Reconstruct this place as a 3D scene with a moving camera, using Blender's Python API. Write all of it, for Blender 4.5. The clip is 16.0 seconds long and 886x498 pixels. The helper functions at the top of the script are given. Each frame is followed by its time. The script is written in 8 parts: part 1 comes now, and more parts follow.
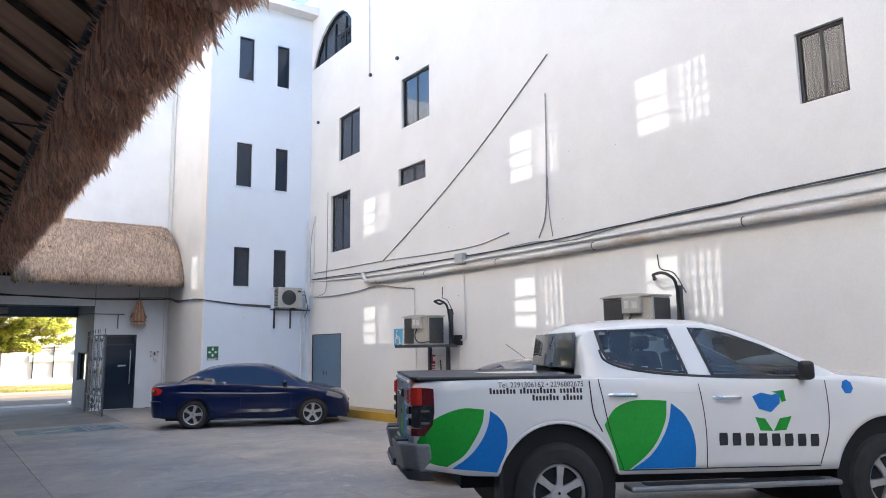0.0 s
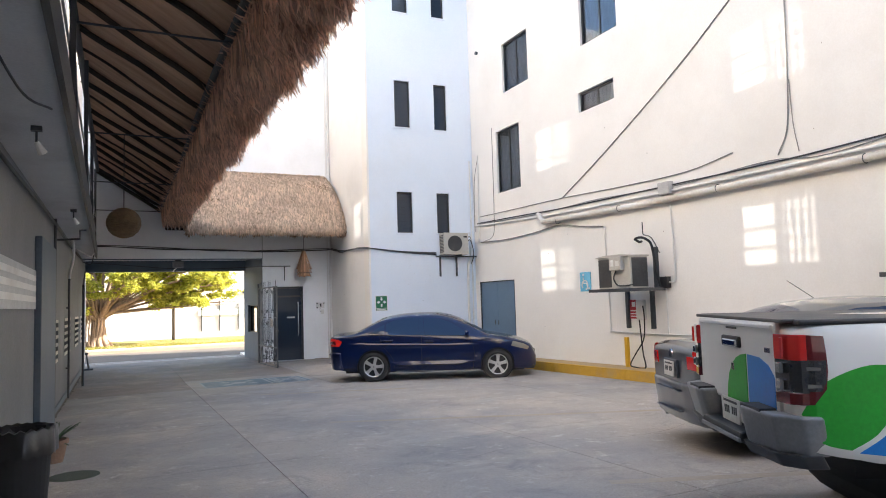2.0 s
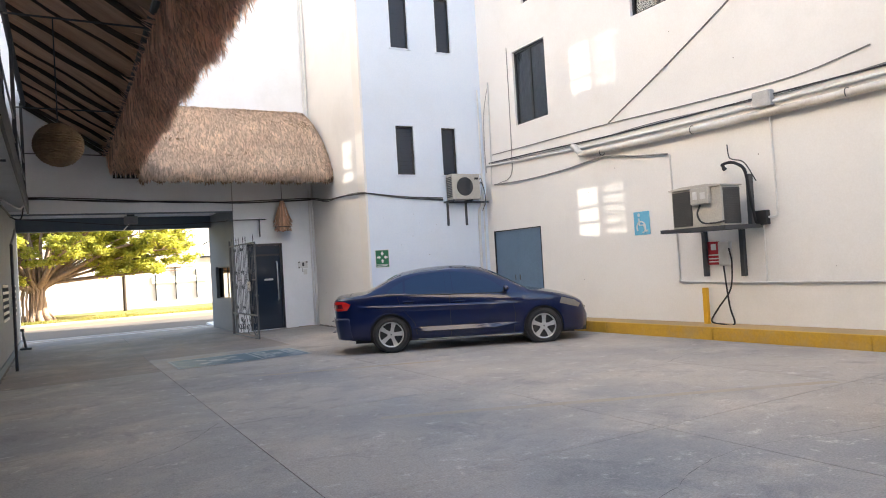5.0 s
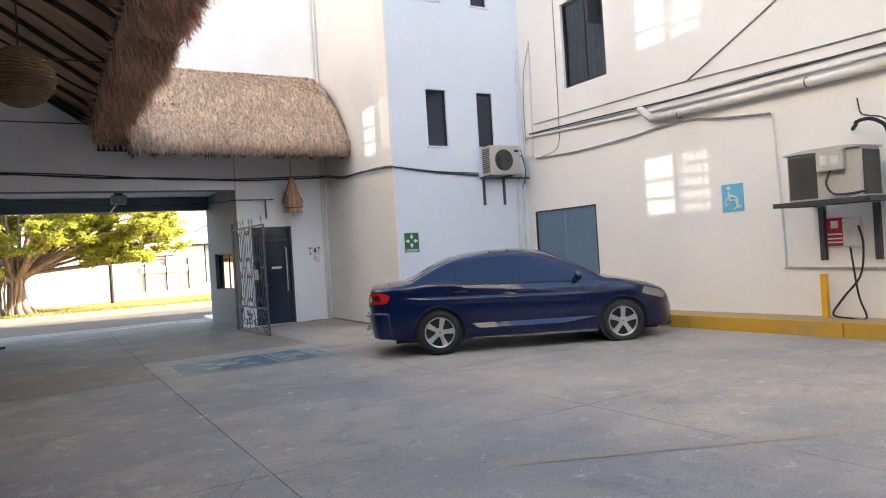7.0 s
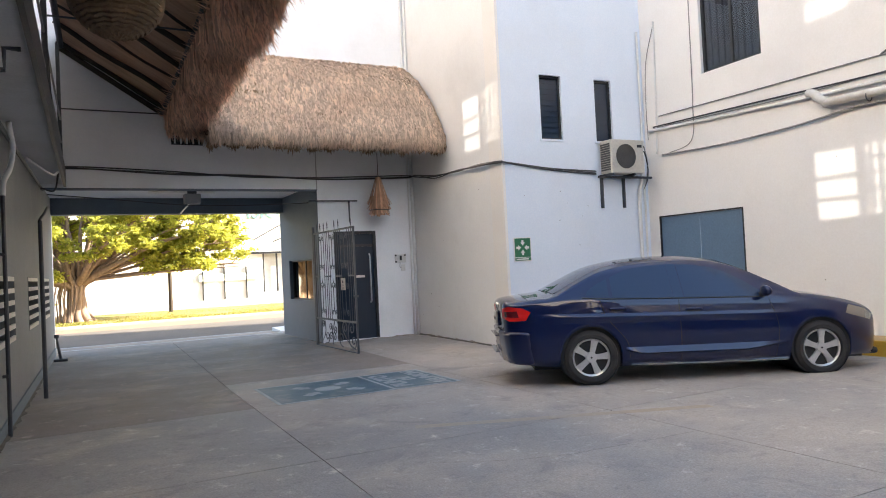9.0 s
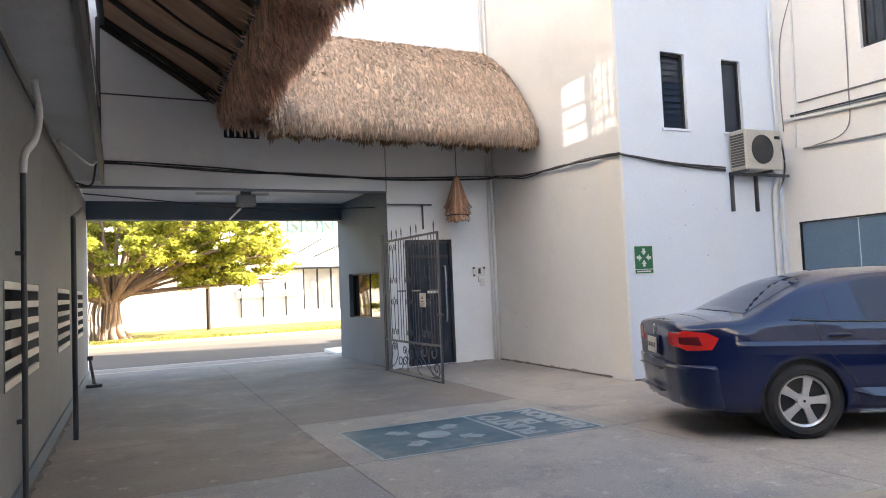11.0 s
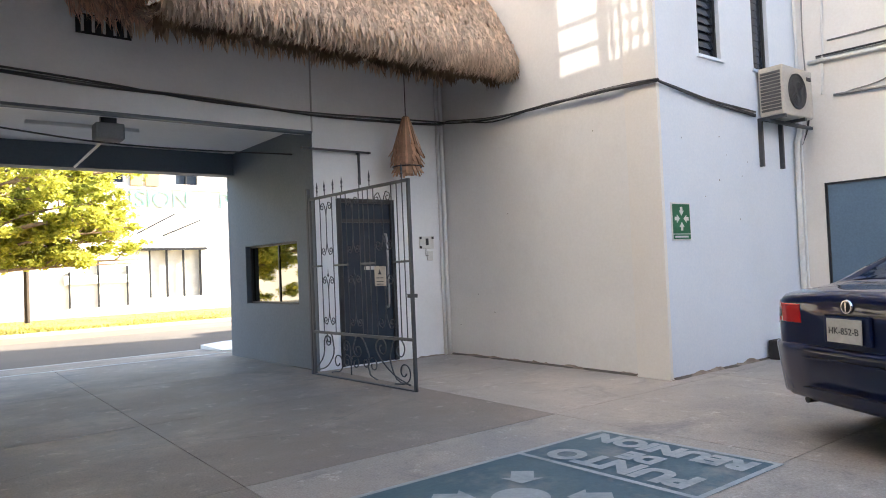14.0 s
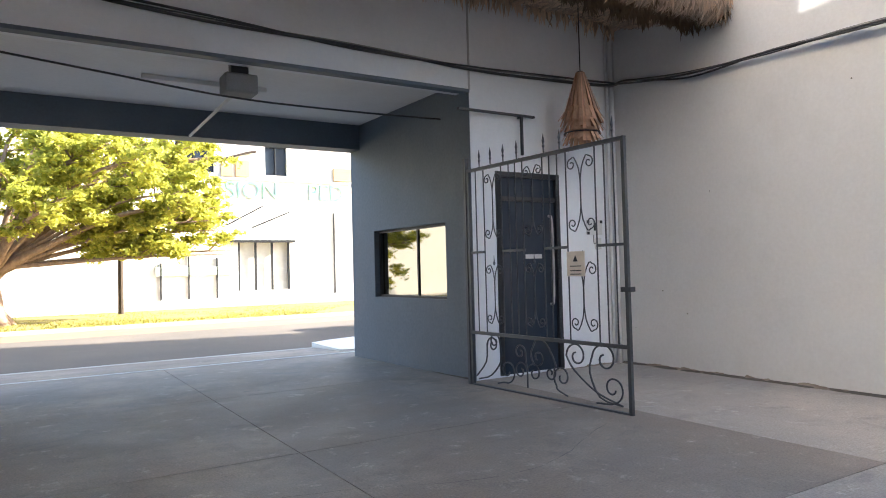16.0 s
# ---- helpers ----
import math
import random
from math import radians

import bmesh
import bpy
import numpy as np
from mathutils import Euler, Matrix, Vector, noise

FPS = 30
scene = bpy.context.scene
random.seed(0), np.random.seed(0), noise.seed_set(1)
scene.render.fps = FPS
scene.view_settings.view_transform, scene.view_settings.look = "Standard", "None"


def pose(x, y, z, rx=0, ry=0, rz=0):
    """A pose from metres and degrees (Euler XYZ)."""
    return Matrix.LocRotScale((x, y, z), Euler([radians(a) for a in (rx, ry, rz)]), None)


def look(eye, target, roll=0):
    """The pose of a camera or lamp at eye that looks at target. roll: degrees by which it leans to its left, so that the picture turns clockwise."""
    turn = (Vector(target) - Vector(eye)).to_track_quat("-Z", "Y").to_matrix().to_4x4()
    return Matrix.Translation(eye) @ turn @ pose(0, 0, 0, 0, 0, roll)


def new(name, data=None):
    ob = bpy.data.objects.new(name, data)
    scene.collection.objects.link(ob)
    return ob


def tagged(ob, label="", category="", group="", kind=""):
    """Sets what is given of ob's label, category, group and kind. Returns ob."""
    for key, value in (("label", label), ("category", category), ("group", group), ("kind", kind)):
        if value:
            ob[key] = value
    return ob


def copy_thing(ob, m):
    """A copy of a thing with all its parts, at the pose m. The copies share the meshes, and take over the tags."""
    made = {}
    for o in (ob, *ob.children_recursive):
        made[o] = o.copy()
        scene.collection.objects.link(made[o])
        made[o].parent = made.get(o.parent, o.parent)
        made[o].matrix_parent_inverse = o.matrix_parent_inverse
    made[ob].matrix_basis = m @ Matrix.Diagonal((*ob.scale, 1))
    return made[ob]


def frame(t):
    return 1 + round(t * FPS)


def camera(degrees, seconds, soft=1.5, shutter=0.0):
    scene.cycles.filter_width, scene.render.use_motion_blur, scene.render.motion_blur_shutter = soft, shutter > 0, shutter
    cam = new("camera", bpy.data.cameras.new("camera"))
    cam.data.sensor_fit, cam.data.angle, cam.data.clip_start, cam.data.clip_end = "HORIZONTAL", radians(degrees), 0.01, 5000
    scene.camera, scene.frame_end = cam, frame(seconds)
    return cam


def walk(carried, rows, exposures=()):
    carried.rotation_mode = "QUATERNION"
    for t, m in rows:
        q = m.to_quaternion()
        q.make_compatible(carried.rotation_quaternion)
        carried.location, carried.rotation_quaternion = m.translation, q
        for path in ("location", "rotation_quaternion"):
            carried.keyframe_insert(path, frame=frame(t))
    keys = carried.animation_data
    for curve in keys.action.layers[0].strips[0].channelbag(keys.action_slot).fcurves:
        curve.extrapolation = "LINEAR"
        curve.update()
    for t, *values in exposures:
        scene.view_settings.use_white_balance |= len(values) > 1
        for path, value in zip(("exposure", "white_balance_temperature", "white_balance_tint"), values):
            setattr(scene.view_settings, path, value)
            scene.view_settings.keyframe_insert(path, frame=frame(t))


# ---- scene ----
cam = camera(65.8, 16.0, soft=1.0)
PATH = [
    (0, (0.401, 0.952, 1.812), (1.567, 2.552, 2.093), -0.8),
    (0.5, (0.384, 1.471, 1.806), (1.453, 3.142, 2.059), -1.4),
    (1, (0.252, 1.986, 1.773), (1.225, 3.721, 1.982), -1.3),
    (1.5, (0.189, 2.486, 1.741), (1.115, 4.252, 1.896), -1.8),
    (2, (0.169, 3.038, 1.734), (1.025, 4.84, 1.883), -1.8),
    (2.5, (0.212, 3.598, 1.707), (1.159, 5.357, 1.798), -2.6),
    (3, (0.218, 4.171, 1.714), (1.16, 5.934, 1.789), -2.5),
    (3.5, (0.174, 4.723, 1.704), (1.128, 6.48, 1.748), -2.5),
    (5.8, (0.262, 7.232, 1.535), (1.242, 8.975, 1.56), -4.1),
    (6, (0.294, 7.484, 1.538), (1.27, 9.23, 1.548), -4.3),
    (6.5, (0.311, 8.023, 1.547), (1.26, 9.783, 1.56), -3.3),
    (7, (0.339, 8.615, 1.529), (1.343, 10.345, 1.53), -3.6),
    (7.5, (0.385, 9.199, 1.528), (1.552, 10.823, 1.522), -4.4),
    (8, (0.208, 9.691, 1.502), (1.287, 11.375, 1.513), -3.8),
    (8.5, (0.17, 10.208, 1.495), (1.136, 11.959, 1.521), -3.7),
    (9, (0.102, 10.755, 1.498), (1.0, 12.541, 1.545), -2.8),
    (9.5, (0.08, 11.342, 1.497), (0.98, 13.128, 1.546), -2.4),
    (10, (-0.014, 11.855, 1.536), (0.799, 13.681, 1.611), -2.2),
    (10.2, (-0.024, 12.098, 1.511), (0.785, 13.925, 1.596), -2.3),
    (12.3, (-0.019, 14.451, 1.397), (0.853, 16.247, 1.511), -2.2),
    (12.5, (-0.032, 14.711, 1.353), (0.843, 16.506, 1.464), -2.0),
    (13, (-0.018, 15.273, 1.321), (0.946, 17.023, 1.404), -2.2),
    (13.5, (0.013, 15.837, 1.33), (1.052, 17.544, 1.411), -2.1),
    (14, (0.0, 16.37, 1.303), (1.216, 17.956, 1.358), -2.4),
    (14.5, (0.016, 16.905, 1.315), (1.209, 18.509, 1.366), -3.8),
    (15, (-0.045, 17.397, 1.26), (1.012, 19.093, 1.331), -2.6),
    (15.5, (-0.077, 17.893, 1.213), (0.991, 19.584, 1.276), -2.6),
    (16, (-0.049, 18.436, 1.22), (1.009, 20.132, 1.28), -1.5),
]
walk(cam, [(t, look(eye, target, roll)) for t, eye, target, roll in PATH], [(0, 2.04, 5830, 10), (0.5, 2.13, 5930, 10), (1.0, 2.18, 6080, 10), (1.5, 2.3, 6230, 10), (2.0, 2.36, 6400, 10), (3.5, 2.41, 6500, 10), (6.8, 2.39, 6450, 10), (7.5, 2.24, 6350, 10), (8.0, 2.24, 6300, 10), (8.5, 2.34, 6380, 10), (9.0, 2.41, 6450, 10), (9.8, 2.51, 6480, 10), (12.5, 2.59, 6550, 10), (14.2, 2.58, 6400, 10), (16, 2.56, 6250, 10)])

# ---- light: late sun from behind the tall side building, open sky over the court ----
TO_SUN = Vector((1.92, -0.62, 1.02)).normalized()
world = bpy.data.worlds.new("sky")
scene.world = world
world.use_nodes = True
wn = world.node_tree.nodes
sky = wn.new("ShaderNodeTexSky")
sky.sky_type, sky.sun_disc = "NISHITA", False
sky.sun_elevation, sky.sun_rotation = math.asin(TO_SUN.z), math.atan2(TO_SUN.x, TO_SUN.y)
sky.air_density, sky.dust_density, sky.ozone_density = 1.0, 2.0, 1.0
world.node_tree.links.new(sky.outputs[0], wn["Background"].inputs[0])
wn["Background"].inputs[1].default_value = 0.15
sun_data = bpy.data.lights.new("sun", "SUN")
sun_data.energy, sun_data.angle, sun_data.color = 5.0, radians(0.53), (1.0, 0.90, 0.76)
sun = new("sun", sun_data)
sun.matrix_world = look(TO_SUN * 60, (0, 0, 0))


# ---- small building kit ----
def mesh_from(name, bm, mat, smooth=False):
    me = bpy.data.meshes.new(name)
    bm.normal_update()
    bm.to_mesh(me)
    bm.free()
    if mat is not None:
        me.materials.append(mat)
    if smooth:
        me.polygons.foreach_set("use_smooth", [True] * len(me.polygons))
    return me


def part(name, bm, mat, parent=None, label="", smooth=False):
    """One bmesh as one mesh object, under a thing or a part."""
    ob = new(name, mesh_from(name, bm, mat, smooth))
    if parent is not None:
        ob.parent = parent
    if label:
        tagged(ob, label)
    return ob


def thing(name, label, category, m=None, group="", kind=""):
    ob = new(name)
    ob.empty_display_size = 0.1
    if m is not None:
        ob.matrix_basis = m
    return tagged(ob, label, category, group, kind)


def whole(name, bm, mat, label, category, group="", kind="", smooth=False, m=None):
    ob = new(name, mesh_from(name, bm, mat, smooth))
    if m is not None:
        ob.matrix_basis = m
    return tagged(ob, label, category, group, kind)


def box(x0, x1, y0, y1, z0, z1, bm=None, bevel=0.0, m=None):
    own = bmesh.new()
    vs = bmesh.ops.create_cube(own, size=1.0)["verts"]
    for v in vs:
        v.co = Vector(((x0 + x1) / 2 + v.co.x * (x1 - x0), (y0 + y1) / 2 + v.co.y * (y1 - y0), (z0 + z1) / 2 + v.co.z * (z1 - z0)))
    if bevel > 0:
        bmesh.ops.bevel(own, geom=own.edges[:], offset=bevel, segments=2, affect="EDGES", profile=0.5)
    return join(own, bm, m)


def join(own, bm, m=None):
    if m is not None:
        own.transform(m)
    if bm is None:
        return own
    tmp = bpy.data.meshes.new("tmp")
    own.to_mesh(tmp)
    own.free()
    bm.from_mesh(tmp)
    bpy.data.meshes.remove(tmp)
    return bm


def cyl(p0, p1, r0, r1=None, n=12, bm=None, caps=True):
    r1 = r0 if r1 is None else r1
    p0, p1 = Vector(p0), Vector(p1)
    own = bmesh.new()
    bmesh.ops.create_cone(own, cap_ends=caps, segments=n, radius1=r0, radius2=r1, depth=(p1 - p0).length)
    m = Matrix.Translation((p0 + p1) / 2) @ (p1 - p0).to_track_quat("Z", "Y").to_matrix().to_4x4()
    return join(own, bm, m)


def tube(pts, r, n=6, bm=None, radii=None, closed=False):
    """A round bar swept along a line of points."""
    bm = bm or bmesh.new()
    pts = [Vector(p) for p in pts]
    k = len(pts)
    rings = []
    up = Vector((0.13, 0.21, 0.97))
    side = None
    for i, p in enumerate(pts):
        d = (pts[(i + 1) % k] - pts[i - 1]) if (closed or 0 < i < k - 1) else (pts[1] - pts[0] if i == 0 else pts[-1] - pts[-2])
        d.normalize()
        if side is None:
            side = d.cross(up).normalized()
        else:
            side = (side - d * side.dot(d)).normalized()
        w = d.cross(side)
        rr = radii[i] if radii else r
        rings.append([bm.verts.new(p + (side * math.cos(a) + w * math.sin(a)) * rr) for a in [2 * math.pi * j / n for j in range(n)]])
    for i in range(k if closed else k - 1):
        a, b = rings[i], rings[(i + 1) % k]
        for j in range(n):
            bm.faces.new((a[j], a[(j + 1) % n], b[(j + 1) % n], b[j]))
    if not closed:
        bm.faces.new(rings[0][::-1])
        bm.faces.new(rings[-1])
    return bm


def bow(pts, steps=8):
    """A smooth line through points (Catmull-Rom)."""
    pts = [Vector(p) for p in pts]
    ext = [pts[0] * 2 - pts[1]] + pts + [pts[-1] * 2 - pts[-2]]
    out = []
    for i in range(1, len(ext) - 2):
        a, b, c, d = ext[i - 1:i + 3]
        for s in range(steps):
            t = s / steps
            out.append(0.5 * (2 * b + (c - a) * t + (2 * a - 5 * b + 4 * c - d) * t * t + (3 * b - a - 3 * c + d) * t ** 3))
    return out + [pts[-1]]


def prism(poly, depth, bm=None, m=None):
    """A flat outline in x and z, given depth along y (0 to depth)."""
    own = bmesh.new()
    front = [own.verts.new((x, 0, z)) for x, z in poly]
    back = [own.verts.new((x, depth, z)) for x, z in poly]
    n = len(poly)
    own.faces.new(front)
    own.faces.new(back[::-1])
    for i in range(n):
        own.faces.new((front[i], back[i], back[(i + 1) % n], front[(i + 1) % n]))
    bmesh.ops.recalc_face_normals(own, faces=own.faces[:])
    return join(own, bm, m)


def panel_wall(u0, u1, z0, z1, thick, holes, place):
    """An upright wall with thickness and rectangular openings; place(u, d, z) gives a point, d from 0 (face) to thick (back)."""
    us = sorted({u0, u1, *[h[0] for h in holes], *[h[1] for h in holes]})
    zs = sorted({z0, z1, *[h[2] for h in holes], *[h[3] for h in holes]})
    nu, nz = len(us) - 1, len(zs) - 1

    def full(i, j):
        if not (0 <= i < nu and 0 <= j < nz):
            return False
        cu, cz = (us[i] + us[i + 1]) / 2, (zs[j] + zs[j + 1]) / 2
        return not any(h[0] < cu < h[1] and h[2] < cz < h[3] for h in holes)
    bm = bmesh.new()
    cache = {}

    def v(i, j, d):
        key = (i, j, d)
        if key not in cache:
            cache[key] = bm.verts.new(place(us[i], d * thick, zs[j]))
        return cache[key]
    for i in range(nu):
        for j in range(nz):
            if not full(i, j):
                continue
            bm.faces.new((v(i, j, 0), v(i + 1, j, 0), v(i + 1, j + 1, 0), v(i, j + 1, 0)))
            bm.faces.new((v(i, j, 1), v(i, j + 1, 1), v(i + 1, j + 1, 1), v(i + 1, j, 1)))
            for (ni, nj, a, b) in ((i - 1, j, (i, j), (i, j + 1)), (i + 1, j, (i + 1, j), (i + 1, j + 1)), (i, j - 1, (i, j), (i + 1, j)), (i, j + 1, (i, j + 1), (i + 1, j + 1))):
                if not full(ni, nj):
                    bm.faces.new((v(*a, 0), v(*b, 0), v(*b, 1), v(*a, 1)))
    bmesh.ops.recalc_face_normals(bm, faces=bm.faces[:])
    return bm


# ---- materials ----
def nodes_of(name):
    mat = bpy.data.materials.new(name)
    mat.use_nodes = True
    return mat, mat.node_tree.nodes, mat.node_tree.links, mat.node_tree.nodes["Principled BSDF"]


def stuff_mat(name, base, other=None, scale=3.0, fine=60.0, rough=0.8, bump=0.2, metal=0.0, stain=None, stain_scale=0.7, stain_amount=0.5,
              stretch=(1, 1, 1), per_piece=0.0, coat=0.0, bump_dist=0.01, thin=0.0):
    """A surface with broad blotches, fine grain, an optional stain colour and a fine relief."""
    mat, n, l, b = nodes_of(name)
    other = other or tuple(c * 0.82 for c in base)
    co = n.new("ShaderNodeTexCoord")
    mp = n.new("ShaderNodeMapping")
    mp.inputs["Scale"].default_value = stretch
    l.new(co.outputs["Object"], mp.inputs[0])
    big, small = n.new("ShaderNodeTexNoise"), n.new("ShaderNodeTexNoise")
    for t, s, d in ((big, scale, 5.0), (small, fine, 4.0)):
        l.new(mp.outputs[0], t.inputs["Vector"])
        t.inputs["Scale"].default_value, t.inputs["Detail"].default_value, t.inputs["Roughness"].default_value = s, d, 0.62
    ramp = n.new("ShaderNodeValToRGB")
    ramp.color_ramp.elements[0].position, ramp.color_ramp.elements[1].position = 0.33, 0.67
    ramp.color_ramp.elements[0].color, ramp.color_ramp.elements[1].color = (*other, 1), (*base, 1)
    l.new(big.outputs[0], ramp.inputs[0])
    col = ramp.outputs[0]
    grain = n.new("ShaderNodeMix")
    grain.data_type, grain.blend_type = "RGBA", "OVERLAY"
    grain.inputs[0].default_value = 0.25
    l.new(col, grain.inputs[6])
    l.new(small.outputs[0], grain.inputs[7])
    col = grain.outputs[2]
    if stain:
        st = n.new("ShaderNodeTexNoise")
        st.inputs["Scale"].default_value, st.inputs["Detail"].default_value, st.inputs["Roughness"].default_value = stain_scale, 7.0, 0.68
        l.new(mp.outputs[0], st.inputs["Vector"])
        sr = n.new("ShaderNodeValToRGB")
        sr.color_ramp.elements[0].position, sr.color_ramp.elements[1].position = 0.5, 0.72
        l.new(st.outputs[0], sr.inputs[0])
        k = n.new("ShaderNodeMath")
        k.operation = "MULTIPLY"
        k.inputs[1].default_value = stain_amount
        l.new(sr.outputs[0], k.inputs[0])
        mx = n.new("ShaderNodeMix")
        mx.data_type = "RGBA"
        l.new(k.outputs[0], mx.inputs[0])
        l.new(col, mx.inputs[6])
        mx.inputs[7].default_value = (*stain, 1)
        col = mx.outputs[2]
    if per_piece:
        info = n.new("ShaderNodeNewGeometry")
        hv = n.new("ShaderNodeHueSaturation")
        rg = n.new("ShaderNodeMapRange")
        rg.inputs[3].default_value, rg.inputs[4].default_value = 1 - per_piece, 1 + per_piece
        l.new(info.outputs["Random Per Island"], rg.inputs[0])
        l.new(rg.outputs[0], hv.inputs["Value"])
        l.new(col, hv.inputs["Color"])
        col = hv.outputs[0]
    l.new(col, b.inputs["Base Color"])
    rr = n.new("ShaderNodeMapRange")
    rr.inputs[3].default_value, rr.inputs[4].default_value = max(0, rough - 0.08), min(1, rough + 0.08)
    l.new(big.outputs[0], rr.inputs[0])
    l.new(rr.outputs[0], b.inputs["Roughness"])
    b.inputs["Metallic"].default_value = metal
    b.inputs["Coat Weight"].default_value = coat
    b.inputs["Coat Roughness"].default_value = 0.04
    if bump:
        bp = n.new("ShaderNodeBump")
        bp.inputs["Strength"].default_value, bp.inputs["Distance"].default_value = bump, bump_dist
        l.new(small.outputs[0], bp.inputs["Height"])
        l.new(bp.outputs[0], b.inputs["Normal"])
    if thin:
        tr, mx2 = n.new("ShaderNodeBsdfTranslucent"), n.new("ShaderNodeMixShader")
        l.new(col, tr.inputs[0])
        mx2.inputs[0].default_value = thin
        l.new(b.outputs[0], mx2.inputs[1])
        l.new(tr.outputs[0], mx2.inputs[2])
        l.new(mx2.outputs[0], n["Material Output"].inputs[0])
    return mat


def glass_mat(name, colour, rough=0.02, see=0.0):
    """Tinted glass; see is how far light passes."""
    mat, n, l, b = nodes_of(name)
    b.inputs["Base Color"].default_value = (*colour, 1)
    b.inputs["Roughness"].default_value = rough
    b.inputs["Transmission Weight"].default_value = see
    b.inputs["IOR"].default_value = 1.5
    b.inputs["Specular IOR Level"].default_value = 0.45
    return mat


WHITE = stuff_mat("white_wall_paint", (0.80, 0.78, 0.745), (0.76, 0.735, 0.70), 0.5, 35, 0.75, 0.12, stain=(0.60, 0.57, 0.52), stain_scale=0.35, stain_amount=0.35)
# tower white with the blue of skylit shade mixed into the colour
COOL = stuff_mat("skylit_white_paint", (0.70, 0.755, 0.83), (0.665, 0.72, 0.795), 0.5, 35, 0.75, 0.12, stain=(0.60, 0.60, 0.59), stain_scale=0.4, stain_amount=0.3)
OFFWHITE = stuff_mat("court_wall_paint", (0.79, 0.785, 0.77), (0.74, 0.735, 0.725), 0.6, 30, 0.75, 0.18, stain=(0.50, 0.48, 0.45), stain_scale=0.5, stain_amount=0.3)
BACKWHITE = stuff_mat("back_wall_paint", (0.84, 0.85, 0.865), (0.79, 0.80, 0.81), 0.6, 30, 0.75, 0.18, stain=(0.58, 0.57, 0.55), stain_scale=0.5, stain_amount=0.3)
# beige picked so a mostly unseen wall bounces less light into the court
LOWBOUNCE = stuff_mat("low_bounce_beige_paint", (0.62, 0.57, 0.50), (0.55, 0.50, 0.44), 0.6, 30, 0.8, 0.15, stain=(0.45, 0.41, 0.36), stain_scale=0.5, stain_amount=0.4)
GREY = stuff_mat("slate_grey_paint", (0.112, 0.142, 0.172), (0.095, 0.12, 0.147), 0.7, 30, 0.6, 0.15, stain=(0.20, 0.205, 0.21), stain_scale=0.8, stain_amount=0.3)
LEFTGREY = stuff_mat("worn_grey_wall_paint", (0.20, 0.205, 0.205), (0.165, 0.17, 0.17), 0.8, 26, 0.7, 0.2, stain=(0.29, 0.28, 0.265), stain_scale=0.7, stain_amount=0.45)
SOFFIT = stuff_mat("soffit_paint", (0.60, 0.61, 0.62), (0.53, 0.54, 0.545), 0.9, 40, 0.8, 0.12, stain=(0.30, 0.29, 0.27), stain_scale=1.0, stain_amount=0.4)
CONCRETE = stuff_mat("worn_concrete", (0.44, 0.385, 0.325), (0.31, 0.276, 0.238), 0.45, 14, 0.72, 0.25, stain=(0.53, 0.49, 0.43), stain_scale=1.3, stain_amount=0.75)
COURT, cn, cl, cbs = nodes_of("court_concrete")


